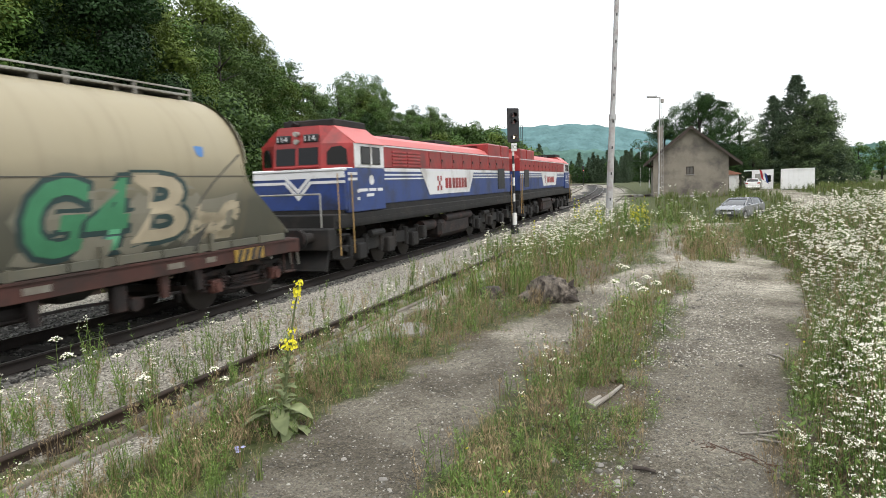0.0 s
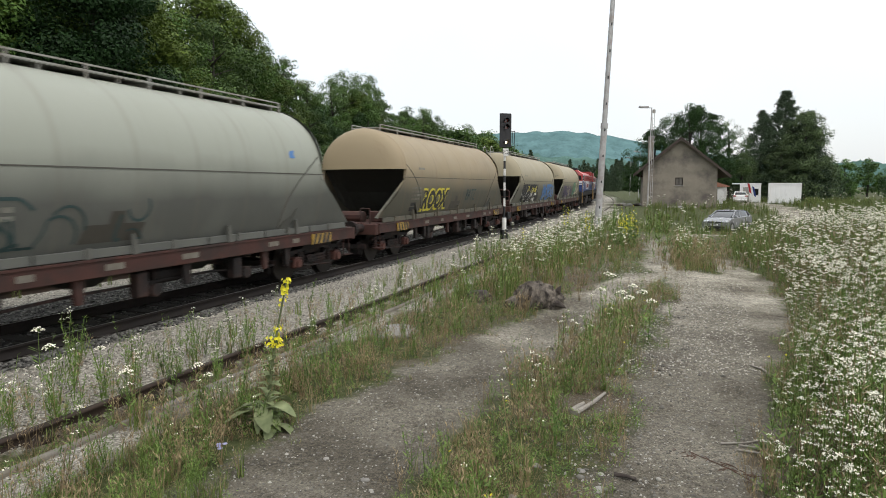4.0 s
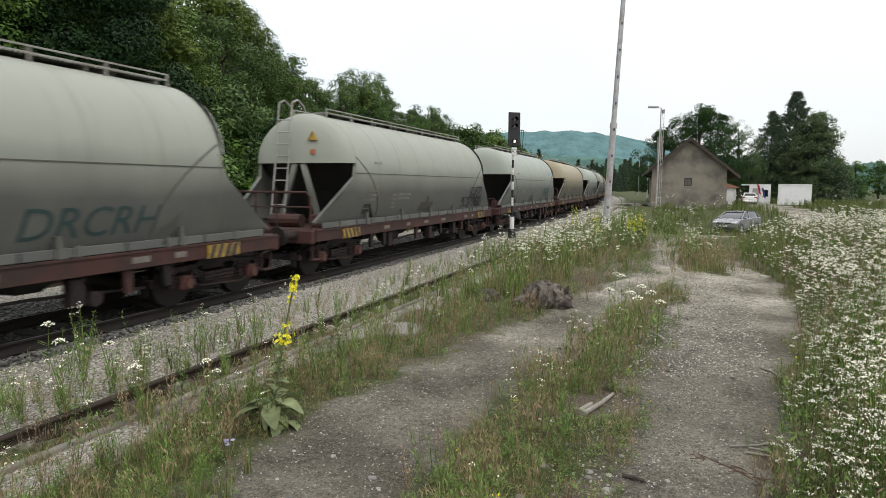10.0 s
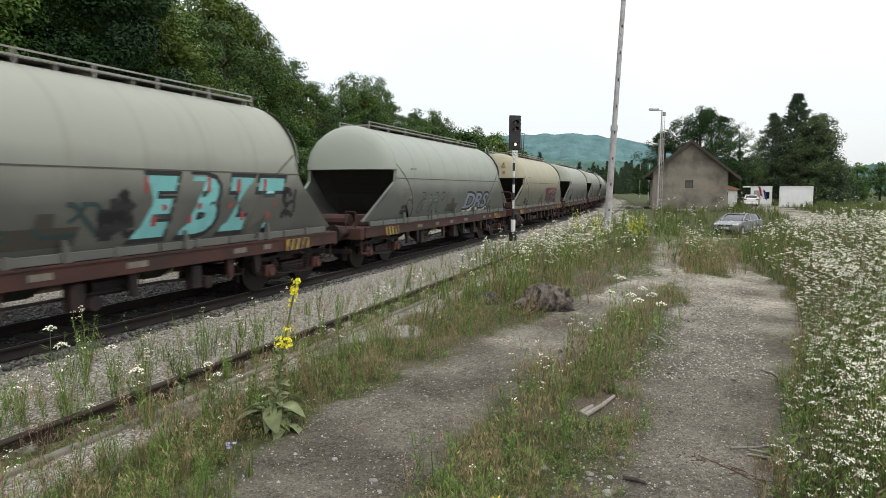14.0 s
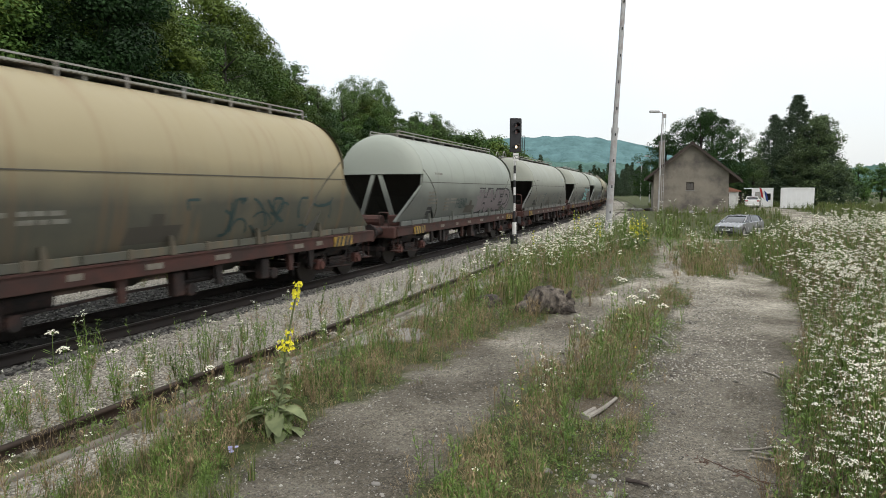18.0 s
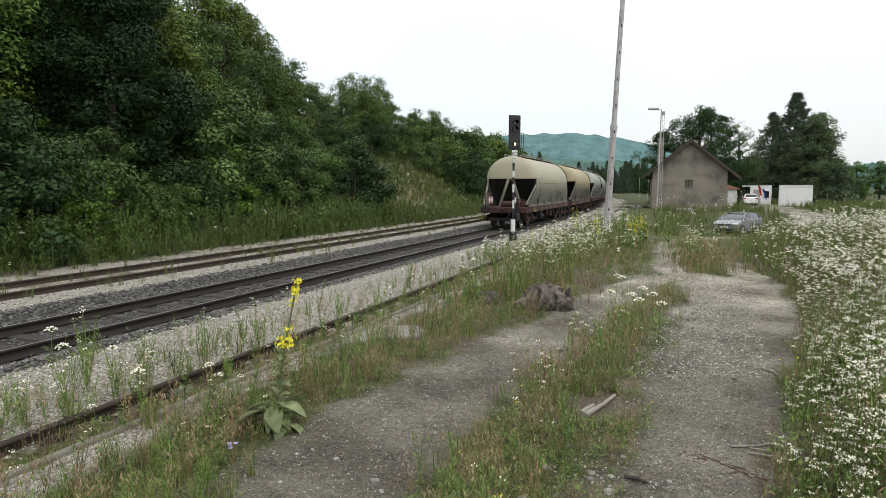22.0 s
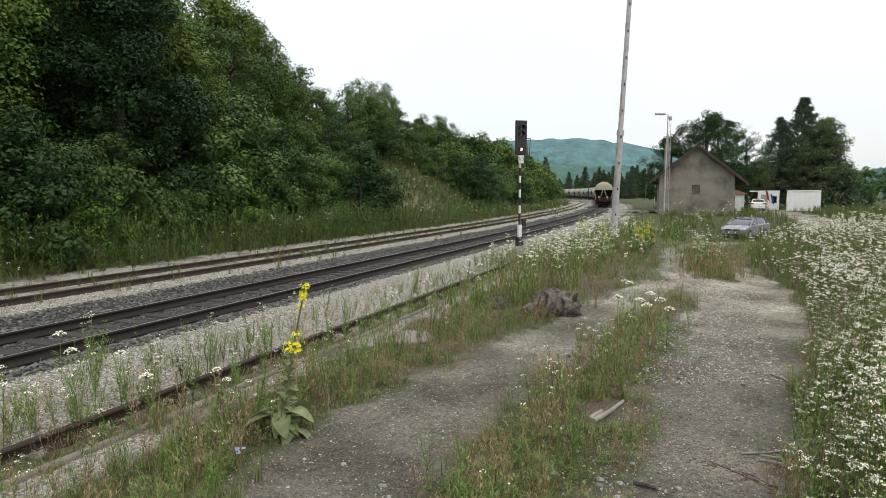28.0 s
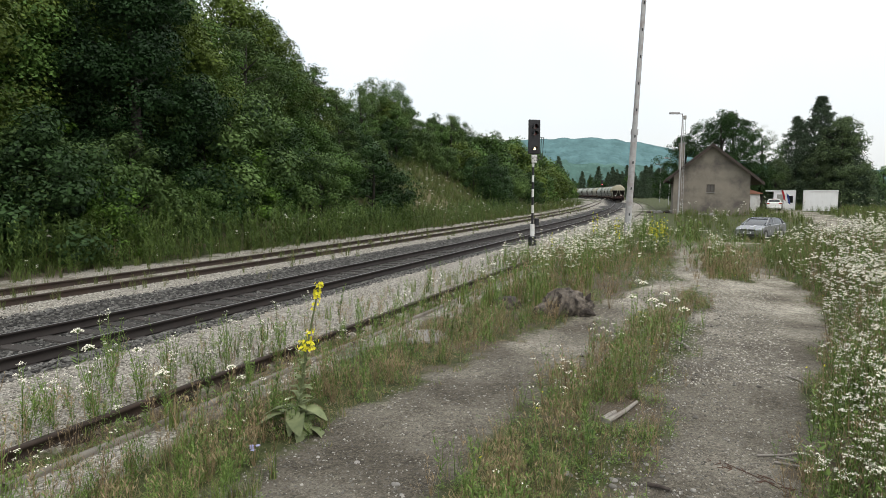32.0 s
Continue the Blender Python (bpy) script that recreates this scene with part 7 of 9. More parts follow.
def spruce(h, r, n, seed, label, leaf=0.42):
    t = empty("spruce", label, "conifer", "conifers by the cabins")
    part("trunk", rod(B(), (0, 0, -0.3), (0, 0, h * 0.97), 0.02 * h, 0.02, 8), M_BARK, t)
    q = np.random.default_rng(seed)
    tiers = 34
    pts = []
    for k in range(tiers):
        z = h * (0.06 + 0.92 * k / tiers)
        rad = r * (1 - k / tiers) ** 0.85 * q.uniform(0.85, 1.1) + 0.15
        arms = int(5 + 9 * (1 - k / tiers))
        for a in q.uniform(0, 6.28, arms):
            m = max(2, int(n / (tiers * 9.5)))
            u = q.uniform(0.1, 1.0, m) ** 0.7
            le = rad * q.uniform(0.75, 1.12)
            x, y = u * le * math.cos(a), u * le * math.sin(a)
            zz = z - 0.28 * u * le + 0.12 * le * u ** 3
            j = q.normal(size=(m, 3)) * np.array([0.62, 0.62, 0.5]) * (0.25 + 0.75 * (1 - k / tiers))
            pts.append(np.stack([x, y, zz], 1) + j)
    v, f = leaves(np.concatenate(pts), leaf, 0.2, seed, 0.4, 0.5)
    grid_mesh("crown", v, f, V_SPRUCE, t)
    return t


def at_ground(x, y, turn=0.0, scale=1.0, sink=0.0):
    return pose(x, y, ground_z(x, y) - sink, 0, 0, turn) @ Matrix.Diagonal((scale, scale, scale, 1))


# prototypes of the hillside wood, each the first of its copies
KINDS = {
    "big": [broad_tree(10.5, 4.2, 0.3, 44000, 0.165, V_MID, 1, "tall dense dark-green broadleaf tree at the wood's edge", "bush", 1.05, 120),
            broad_tree(10.0, 3.6, 0.3, 44000, 0.16, V_OLIVE, 2, "tall dense dark-green broadleaf tree at the wood's edge", "bush", 1.0, 110)],
    "bigdark": [broad_tree(11.0, 3.8, 0.3, 52000, 0.165, V_DEEP, 15, "very dark dense broadleaf tree at the wood's edge", "bush", 0.95, 150)],
    "lime": [broad_tree(3.4, 1.9, 0.1, 7000, 0.15, V_LIME, 16, "fresh lime-green bush before the dark tree", "bush", 0.5, 60, "bush", "bushes on the slope")],
    "tree": [broad_tree(9.0, 3.2, 0.8, 15000, 0.19, V_MID, 3, "leafy green broadleaf tree on the slope", "oval", 1.15, 60),
             broad_tree(9.0, 2.8, 1.2, 15000, 0.18, V_GREY, 4, "grey-green willow-like tree on the slope", "oval", 1.0, 60),
             broad_tree(9.0, 3.0, 1.0, 15000, 0.19, V_OLIVE, 5, "olive-green broadleaf tree on the slope", "oval", 1.1, 60)],
    "bush": [broad_tree(3.6, 2.1, 0.1, 10500, 0.14, V_MID, 6, "dense green bush at the foot of the slope", "bush", 0.72, 36, "bush", "bushes on the slope"),
             broad_tree(3.4, 2.0, 0.1, 10500, 0.135, V_GREY, 7, "grey-green willow bush on the slope", "bush", 0.66, 36, "bush", "bushes on the slope"),
             broad_tree(3.8, 2.0, 0.1, 10500, 0.14, V_DARK, 8, "dark green bush at the foot of the slope", "bush", 0.72, 36, "bush", "bushes on the slope")],
    "thin": [broad_tree(9.0, 2.8, 1.6, 6500, 0.2, V_GREY, 9, "thin open-crowned tree on the ridge", "oval", 0.75, 60)],
    "slim": [broad_tree(7.0, 1.25, 0.9, 4200, 0.18, V_GREY, 17, "slim upright young tree above the clearing", "oval", 0.55, 40),
             broad_tree(7.0, 1.4, 1.1, 4200, 0.18, V_MID, 18, "slim leafy young tree above the clearing", "oval", 0.6, 40)],
    "farbush": [broad_tree(3.6, 2.1, 0.1, 2800, 0.25, V_MID, 12, "green bush far along the slope", "bush", 0.78, 32, "bush", "bushes on the slope"),
                broad_tree(3.6, 2.0, 0.1, 2800, 0.25, V_OLIVE, 13, "olive green bush far along the slope", "bush", 0.78, 32, "bush", "bushes on the slope")],
    "far": [broad_tree(9.0, 3.1, 0.6, 3400, 0.45, V_MID, 10, "distant leafy green tree", "oval", 1.2, 40, group="distant trees"),
            broad_tree(9.0, 2.9, 0.6, 3400, 0.45, V_DARK, 11, "distant dark green tree", "oval", 1.2, 40, group="distant trees")],
}
USED = set()


def plant(kind, s, o, height_m, seed):
    rr = random.Random(seed)
    proto = rr.choice(KINDS[kind])
    tall = {"big": 10.2, "bigdark": 10.8, "lime": 3.4, "tree": 9.0, "bush": 3.6, "thin": 9.0, "slim": 7.0, "far": 9.0, "farbush": 3.6}[kind]
    x, y, _ = on_line(s, o)
    x, y = float(x), float(y)
    m = at_ground(x, y, rr.uniform(0, 360), height_m / tall, 0.15)
    if proto.name not in USED:
        USED.add(proto.name)
        proto.matrix_basis = m
        return proto
    return copy_thing(proto, m)


seed_ = 500


def ridge(s):
    """Tallest trees along the ridge: high beside the bend, low where the clearing opens."""
    return float(np.interp(s, (10, 26, 31, 34.5, 37, 42, 44, 47, 52, 58, 63, 68, 77, 85, 94, 104, 112, 134, 200), (14.0, 12.0, 9.8, 8.0, 7.0, 6.2, 5.2, 5.4, 6.0, 6.4, 6.8, 6.6, 7.4, 8.2, 7.6, 8.0, 8.4, 8.6, 9)))


def second_ridge(s):
    return float(np.interp(s, (16, 34, 40, 45, 48, 54, 57, 61, 67, 76, 83, 89, 101, 114, 128, 155, 200), (14, 11.5, 9.4, 8.2, 6.6, 5.8, 4.8, 5.6, 6.6, 7.0, 6.0, 4.8, 5.6, 6.6, 6.6, 8.6, 10)))


for s_, o_, h_ in ((3.2, -14.6, 11.0), (15.5, -15.2, 8.6)):
    seed_ += 1
    plant("big", s_, o_, h_, seed_)
plant("bigdark", 11.8, -13.6, 10.8, 555)
plant("bush", 5.0, -10.2, 4.5, 561)
plant("bush", 6.0, -10.9, 4.2, 566)
plant("lime", 6.7, -9.5, 2.8, 562)
plant("big", 7.4, -17.5, 11.5, 567)
for s_, o_, h_ in ((8.4, -11.2, 3.2), (9.6, -11.6, 3.6), (11.2, -11.0, 2.8)):
    seed_ += 1
    plant("bush", s_, o_, h_, seed_)
plant("lime", 16.6, -12.4, 5.0, 563)
plant("lime", 7.6, -17.0, 6.5, 564)
for s_ in np.arange(2.5, 31, 2.6):
    seed_ += 1
    if 6 < s_ < 14.5:
        continue
    rr_ = random.Random(seed_)
    plant("bush", s_, rr_.uniform(-12.4, -10.6), rr_.uniform(2.4, 4.3), seed_)
for s_ in np.arange(15, 30, 2.8):
    seed_ += 1
    rr_ = random.Random(seed_)
    plant("bush", s_, rr_.uniform(-15, -13.4), rr_.uniform(4.0, 5.6) * (1 - 0.03 * max(0, s_ - 22)), seed_)
for s_ in np.arange(7.5, 35, 3.8):
    seed_ += 1
    rr_ = random.Random(seed_)
    plant("tree", s_, rr_.uniform(-19, -16.5), rr_.uniform(0.85, 1.0) * float(np.interp(s_, (18, 24, 30, 35), (10, 8.6, 6.6, 5.4))), seed_)
for s_ in np.concatenate((np.arange(10, 58, 3.6), np.arange(59, 150, 2.1))):
    seed_ += 1
    rr_ = random.Random(seed_)
    plant("tree" if s_ < 58 else "far", s_, rr_.uniform(-24, -21.5), ridge(s_) * rr_.uniform(0.84, 1.03), seed_)
for s_ in np.concatenate((np.arange(18, 60, 5.8), np.arange(62, 190, 3.6))):
    seed_ += 1
    rr_ = random.Random(seed_)
    plant("far", s_, rr_.uniform(-32, -27), second_ridge(s_) * rr_.uniform(0.82, 0.98), seed_)
for s_ in np.arange(34, 78, 1.25):
    seed_ += 1
    rr_ = random.Random(seed_)
    plant("slim", s_, rr_.uniform(-21.8, -19.6), ridge(s_) * rr_.uniform(0.7, 1.0), seed_)
for s_, h_ in ((29.5, 10.6), (33.5, 8.2), (36.5, 6.6), (48.5, 6.4), (51.6, 7.2), (54.2, 7.2), (57.5, 7.4), (60, 6.6), (86, 6.0), (109, 6.8)):
    seed_ += 1
    plant("thin", s_, -22.5, h_, seed_)
for s_ in np.arange(60, 205, 3.2):
    seed_ += 1
    rr_ = random.Random(seed_)
    plant("bush" if s_ < 85 else "farbush", s_, rr_.uniform(-14.5, -11.8), rr_.uniform(2.4, 4.2), seed_)
    plant("far" if rr_.random() < 0.65 else "farbush", s_ + 1.5, rr_.uniform(-19.5, -15.5), rr_.uniform(4.4, 6.0), seed_ + 4000)
for s_, o_, h_ in ((33, -12.0, 2.4), (33.6, -14.2, 3.4), (36.2, -17.2, 3.4), (12.5, -11.0, 2.6), (14.5, -12.4, 3.6), (58, -16.5, 3.2), (60.5, -14.2, 3.0), (42, -20.2, 3.2), (46, -20.2, 3.0), (50, -20.0, 3.2), (54, -20.0, 3.4), (57, -19.0, 3.4)):
    seed_ += 1
    plant("bush", s_, o_, h_, seed_)

# the first of every kind stands in the wood as well
for i, proto in enumerate([p for k in KINDS.values() for p in k if p.name not in USED]):
    x_, y_, _ = on_line(19 + 3.5 * i, -17.5)
    proto.matrix_basis = at_ground(float(x_), float(y_), 70 * i, 0.7, 0.15)

# trees round the yard
t_ = broad_tree(13.6, 6.6, 2.0, 36000, 0.2, V_DARK, 21, "open-crowned broadleaf tree behind the station house", "bush", 0.85, 170, group="trees behind the house", loose=True)
t_.matrix_basis = at_ground(36.2, 90.0, 40)
t2_ = broad_tree(12.0, 4.0, 2.5, 9000, 0.17, V_GREY, 22, "thin sparse tree behind the station house", "oval", 0.55, 140, group="trees behind the house", loose=True)
t2_.matrix_basis = at_ground(43.6, 94.0, 10)
for x_, y_, sc, tu in ((32.0, 92.0, 0.78, 200), (39.2, 94.0, 0.98, 310), (40.2, 97.0, 0.62, 100)):
    copy_thing(t_, at_ground(x_, y_, tu, sc))
sp = spruce(17.5, 7.4, 30000, 31, "tall dark spruce with hanging branches", 0.36)
sp.matrix_basis = at_ground(54.6, 99.0, 0)
for x_, y_, sc, tu in ((50.8, 98.6, 0.82, 120), (57.2, 97.0, 0.80, 250)):
    copy_thing(sp, at_ground(x_, y_, tu, sc))
t3_ = broad_tree(13.0, 5.0, 1.0, 16000, 0.27, V_DULL, 23, "dense dull-green tree grown into the spruces", "bush", 1.1, 120, group="trees by the cabins")
t3_.matrix_basis = at_ground(55.8, 95.5, 0, 1.02)
for x_, y_, sc, tu in ((52.2, 95.0, 0.62, 70), (46.8, 96.0, 0.55, 160), (60.4, 97.5, 0.5, 20)):
    copy_thing(t3_, at_ground(x_, y_, tu, sc))
for i, (x_, y_, sc) in enumerate(((66, 88, 0.42), (71, 92, 0.46), (76, 96, 0.42), (82, 110, 0.8), (63.5, 96, 0.45), (90, 115, 0.8), (70, 80, 0.3), (62, 84, 0.3), (78, 86, 0.34), (98, 130, 0.9), (86, 100, 0.5), (94, 108, 0.6), (74, 102, 0.85), (68, 104, 0.6))):
    seed_ += 1
    copy_thing(random.Random(i).choice(KINDS["far"]), at_ground(x_, y_, 50 * i, sc))

# woods beyond the curve
sp_far = spruce(17.5, 5.2, 5200, 32, "distant dark spruce beyond the curve", 0.7)
sp_far.matrix_basis = at_ground(*[float(c) for c in on_line(246, -16)[:2]], 0, 0.9)
for i in range(46):
    rr_ = random.Random(900 + i)
    s_ = rr_.uniform(215, 420)
    x_, y_, _ = on_line(s_, rr_.choice((-1, 1)) * rr_.uniform(14, 40) if i % 2 else rr_.uniform(14, 60))
    if rr_.random() < 0.4:
        copy_thing(sp_far, at_ground(float(x_), float(y_), rr_.uniform(0, 360), rr_.uniform(0.7, 1.05))) if i else None
    else:
        copy_thing(rr_.choice(KINDS["far"]), at_ground(float(x_), float(y_), rr_.uniform(0, 360), rr_.uniform(1.0, 1.6)))
for i in range(64):
    rr_ = random.Random(1300 + i)
    a_ = math.radians(9.5 + 12.5 * i / 63)
    d_ = rr_.uniform(255, 400)
    x_, y_ = d_ * math.sin(a_), d_ * math.cos(a_)
    so_ = to_line(x_, y_)
    if abs(so_[1][0]) < 9:
        continue
    tall_ = d_ * rr_.uniform(0.034, 0.056)
    if rr_.random() < 0.45:
        copy_thing(sp_far, at_ground(x_, y_, rr_.uniform(0, 360), tall_ / 17.5))
    else:
        copy_thing(rr_.choice(KINDS["far"]), at_ground(x_, y_, rr_.uniform(0, 360), tall_ / 9.0 * 0.85))
for i in range(26):
    rr_ = random.Random(980 + i)
    x_ = 33 + i * 3.2 + rr_.uniform(-2, 2)
    y_ = 128 + rr_.uniform(-8, 26) - 0.2 * i
    if abs(to_line(x_, y_)[1][0]) < 11:
        continue
    copy_thing(rr_.choice(KINDS["far"]), at_ground(x_, y_, rr_.uniform(0, 360), rr_.uniform(0.75, 1.2)))


# ---- distant hills ----
def hills():
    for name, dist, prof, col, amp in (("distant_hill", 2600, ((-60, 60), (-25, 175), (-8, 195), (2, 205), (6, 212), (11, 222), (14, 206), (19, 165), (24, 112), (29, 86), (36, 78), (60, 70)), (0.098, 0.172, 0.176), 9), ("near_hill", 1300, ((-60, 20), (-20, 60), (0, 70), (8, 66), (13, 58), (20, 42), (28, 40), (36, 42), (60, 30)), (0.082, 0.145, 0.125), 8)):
        az = np.radians(np.arange(-62, 62.1, 0.16))
        top = np.interp(np.degrees(az), [p[0] for p in prof], [p[1] for p in prof])
        q = np.random.default_rng(5)
        top = top + amp * bumps(np.degrees(az), az * 0, 0.9, 61) * 0.5 + q.uniform(-1, 1, len(az)) * amp * 0.06
        rows_ = 40
        v = []
        for k in range(rows_ + 1):
            u = k / rows_
            dd = dist * (0.72 + 0.28 * u)
            z = -6 + (top + 6) * u ** 0.85 + (amp * 0.9 * bumps(np.degrees(az) * 1.2, az * 0 + k * 0.4, 1.0, 62) + amp * 0.35 * q.uniform(-1, 1, len(az))) * ramp(1 - u, 0.0, 0.12)
            v.append(np.stack([dd * np.sin(az), dd * np.cos(az), z], 1))
        v = np.concatenate(v)
        n = len(az)
        i = (np.arange(rows_)[:, None] * n + np.arange(n - 1)[None]).ravel()
        # haze is mixed into the forest colour, bluer on the farther hill
        m = mat(name + "_hazed_forest", col, 1.0, 0, 0.45, 0.016, 0.0, grain=0.07, spec=0.0)
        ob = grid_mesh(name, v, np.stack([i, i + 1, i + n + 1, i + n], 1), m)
        tagged(ob, "wooded hill on the horizon, painted hazy blue-green", "hill", kind="structure")


hills()


# ---- weeds, grass and flowers ----
def blade(p, a, l, w, bend, slot, out):
    """One bent blade of two faces."""
    d = np.array([math.cos(a), math.sin(a), 0])
    s = np.array([-d[1], d[0], 0]) * w / 2
    q0, q1, q2 = np.array(p), np.array(p) + d * bend * l * 0.3 + np.array([0, 0, l * 0.6]), np.array(p) + d * bend * l + np.array([0, 0, l * (1 - 0.35 * bend)])
    out.append((np.array([q0 - s, q0 + s, q1 + s * 0.7, q1 - s * 0.7]), slot))
    out.append((np.array([q1 - s * 0.7, q1 + s * 0.7, q2 + s * 0.1, q2 - s * 0.1]), slot))


def stem(p, q, w, slot, out):
    p, q = np.array(p, float), np.array(q, float)
    for s in (np.array([w / 2, 0, 0]), np.array([0, w / 2, 0])):
        out.append((np.array([p - s, p + s, q + s * 0.6, q - s * 0.6]), slot))


def flat_flower(c, r, slot, out, rr, tilt=0.5):
    n = np.array([rr.uniform(-tilt, tilt), rr.uniform(-tilt, tilt), 1.0])
    n /= np.linalg.norm(n)
    u = np.cross(n, [0.3, 1, 0])
    u /= np.linalg.norm(u)
    w = np.cross(n, u)
    c = np.array(c)
    out.append((np.array([c + u * r, c + w * r, c - u * r, c - w * r]), slot))


def leaflet(c, a, l, w, rise, slot, out):
    d = np.array([math.cos(a), math.sin(a), rise])
    s = np.array([-math.sin(a), math.cos(a), 0]) * w / 2
    c = np.array(c)
    out.append((np.array([c, c + d * l * 0.5 + s, c + d * l, c + d * l * 0.5 - s]), slot))


def pack(out):
    return np.array([q for q, _ in out]), np.array([s for _, s in out])


def p_grass(seed, h=0.35, n=15, dry=0.3, w=0.007):
    rr, out = random.Random(seed), []
    for _ in range(n):
        blade((rr.uniform(-0.07, 0.07), rr.uniform(-0.07, 0.07), 0), rr.uniform(0, 6.28), h * rr.uniform(0.5, 1.2), w, rr.uniform(0.1, 0.6), 3 if rr.random() < dry else 4, out)
    return pack(out)


def p_short(seed, h=0.12, n=14, dry=0.3):
    rr, out = random.Random(seed), []
    for _ in range(n):
        a, l = rr.uniform(0, 6.28), h * rr.uniform(0.5, 1.3)
        p = np.array((rr.uniform(-0.09, 0.09), rr.uniform(-0.09, 0.09), 0))
        d = np.array((math.cos(a) * rr.uniform(0.2, 0.9), math.sin(a) * rr.uniform(0.2, 0.9), 1.0)) * l
        s = np.array((-math.sin(a), math.cos(a), 0)) * 0.006
        out.append((np.array([p - s, p + s, p + d + s * 0.2, p + d - s * 0.2]), 3 if rr.random() < dry else 4))
    return pack(out)


def p_fine(seed, h=0.6, n=40, slot=0, white=2):
    """Branched weed with small narrow leaves and a few pale heads."""
    rr, out = random.Random(seed), []
    for b in range(4):
        t0, a = rr.uniform(0.0, 0.4), rr.uniform(0, 6.28)
        l = h * (1 - t0) * rr.uniform(0.6, 1.0)
        p, q = np.array((0, 0, h * t0)), np.array((0.22 * l * math.cos(a), 0.22 * l * math.sin(a), h * t0 + l))
        stem(p, q, 0.007, slot, out)
        for k in range(n // 4):
            t = rr.uniform(0.05, 1.0)
            leaflet(p + (q - p) * t, rr.uniform(0, 6.28), 0.085 * (1.15 - 0.6 * t), 0.018, rr.uniform(0.1, 1.0), slot, out)
        for k in range(white // 3):
            flat_flower(q + np.array((rr.uniform(-0.03, 0.03), rr.uniform(-0.03, 0.03), rr.uniform(-0.02, 0.02))), 0.010, 1, out, rr, 0.7)
    return pack(out)


def p_white(seed, h=0.75, heads=16, stems=2, slot=1, r=0.0118):
    """Branched stems that end in loose domed bunches of small flowers."""
    rr, out = random.Random(seed), []
    for _ in range(stems):
        bx, by = rr.uniform(-0.06, 0.06), rr.uniform(-0.06, 0.06)
        tx, ty = bx + rr.uniform(-0.12, 0.12), by + rr.uniform(-0.12, 0.12)
        hh = h * rr.uniform(0.75, 1.15)
        stem((bx, by, 0), (tx, ty, hh * 0.92), 0.008, 3 if rr.random() < 0.6 else 0, out)
        for k in range(11):
            t = rr.uniform(0.05, 0.92)
            leaflet((bx + (tx - bx) * t, by + (ty - by) * t, hh * t), rr.uniform(0, 6.28), 0.085 * (1.2 - 0.6 * t), 0.017, rr.uniform(0.0, 0.9), 0 if rr.random() < 0.75 else 3, out)
        for g in range(max(1, heads // stems // 6)):
            a, rad = rr.uniform(0, 6.28), rr.uniform(0.0, 0.11)
            gx, gy, gz = tx + rad * math.cos(a), ty + rad * math.sin(a), hh + rr.uniform(-0.20, 0.05)
            stem((tx, ty, gz * 0.82), (gx, gy, gz - 0.015), 0.005, 0, out)
            wide = rr.uniform(0.028, 0.05)
            for k in range(min(9, heads // stems)):
                u, b = wide * math.sqrt(rr.random()), rr.uniform(0, 6.28)
                flat_flower((gx + u * math.cos(b), gy + u * math.sin(b), gz + 0.02 - u * u * 9 + rr.uniform(-0.01, 0.01)), r * rr.uniform(0.75, 1.2), slot, out, rr, 1.3)
    return pack(out)


def p_umbel(seed, h=0.7):
    rr, out = random.Random(seed), []
    stem((0, 0, 0), (0.03, 0.02, h), 0.009, 0, out)
    for k in range(10):
        leaflet((0, 0, h * rr.uniform(0.05, 0.6)), rr.uniform(0, 6.28), 0.14, 0.03, 0.5, 0, out)
    for k in range(64):
        a, rad = rr.uniform(0, 6.28), 0.085 * math.sqrt(rr.random())
        c = (0.03 + rad * math.cos(a), 0.02 + rad * math.sin(a), h + 0.03 - rad * rad * 6.5 + rr.uniform(-0.012, 0.008))
        stem((0.03, 0.02, h - 0.03), c, 0.003, 0, out)
        flat_flower(c, 0.013, 1, out, rr, 0.7)
    return pack(out)


def p_tall(seed, h=1.0, n=46, slot=0):
    """Leafy spire."""
    rr, out = random.Random(seed), []
    stem((0, 0, 0), (rr.uniform(-0.06, 0.06), rr.uniform(-0.06, 0.06), h), 0.014, slot, out)
    for k in range(n):
        t = rr.uniform(0.04, 1.0)
        leaflet((0, 0, h * t), rr.uniform(0, 6.28), 0.15 * (1.1 - 0.85 * t) + 0.03, 0.03, rr.uniform(0.2, 1.2), slot, out)
    return pack(out)


def p_tangle(seed, h=0.13, n=16):
    """Thin dead stalks lying over one another."""
    rr, out = random.Random(seed), []
    for _ in range(n):
        a, l = rr.uniform(0, 6.28), rr.uniform(0.08, 0.26)
        p = np.array((rr.gauss(0, 0.06), rr.gauss(0, 0.06), rr.uniform(0.0, 0.05)))
        d = np.array((math.cos(a) * l, math.sin(a) * l, rr.uniform(0.0, 0.9) * h))
        w = np.array((-math.sin(a), math.cos(a), 0)) * 0.0024
        out.append((np.array([p - w, p + w, p + d + w * 0.4, p + d - w * 0.4]), 3))
    return pack(out)


def p_herb(seed, h=0.14, n=20):
    """Low small-leaved herb."""
    rr, out = random.Random(seed), []
    for k in range(n):
        x, y, z = rr.gauss(0, 0.05), rr.gauss(0, 0.05), rr.uniform(0.01, h)
        leaflet((x, y, z), rr.uniform(0, 6.28), rr.uniform(0.03, 0.07), rr.uniform(0.014, 0.026), rr.uniform(0.0, 0.8), 0, out)
    return pack(out)


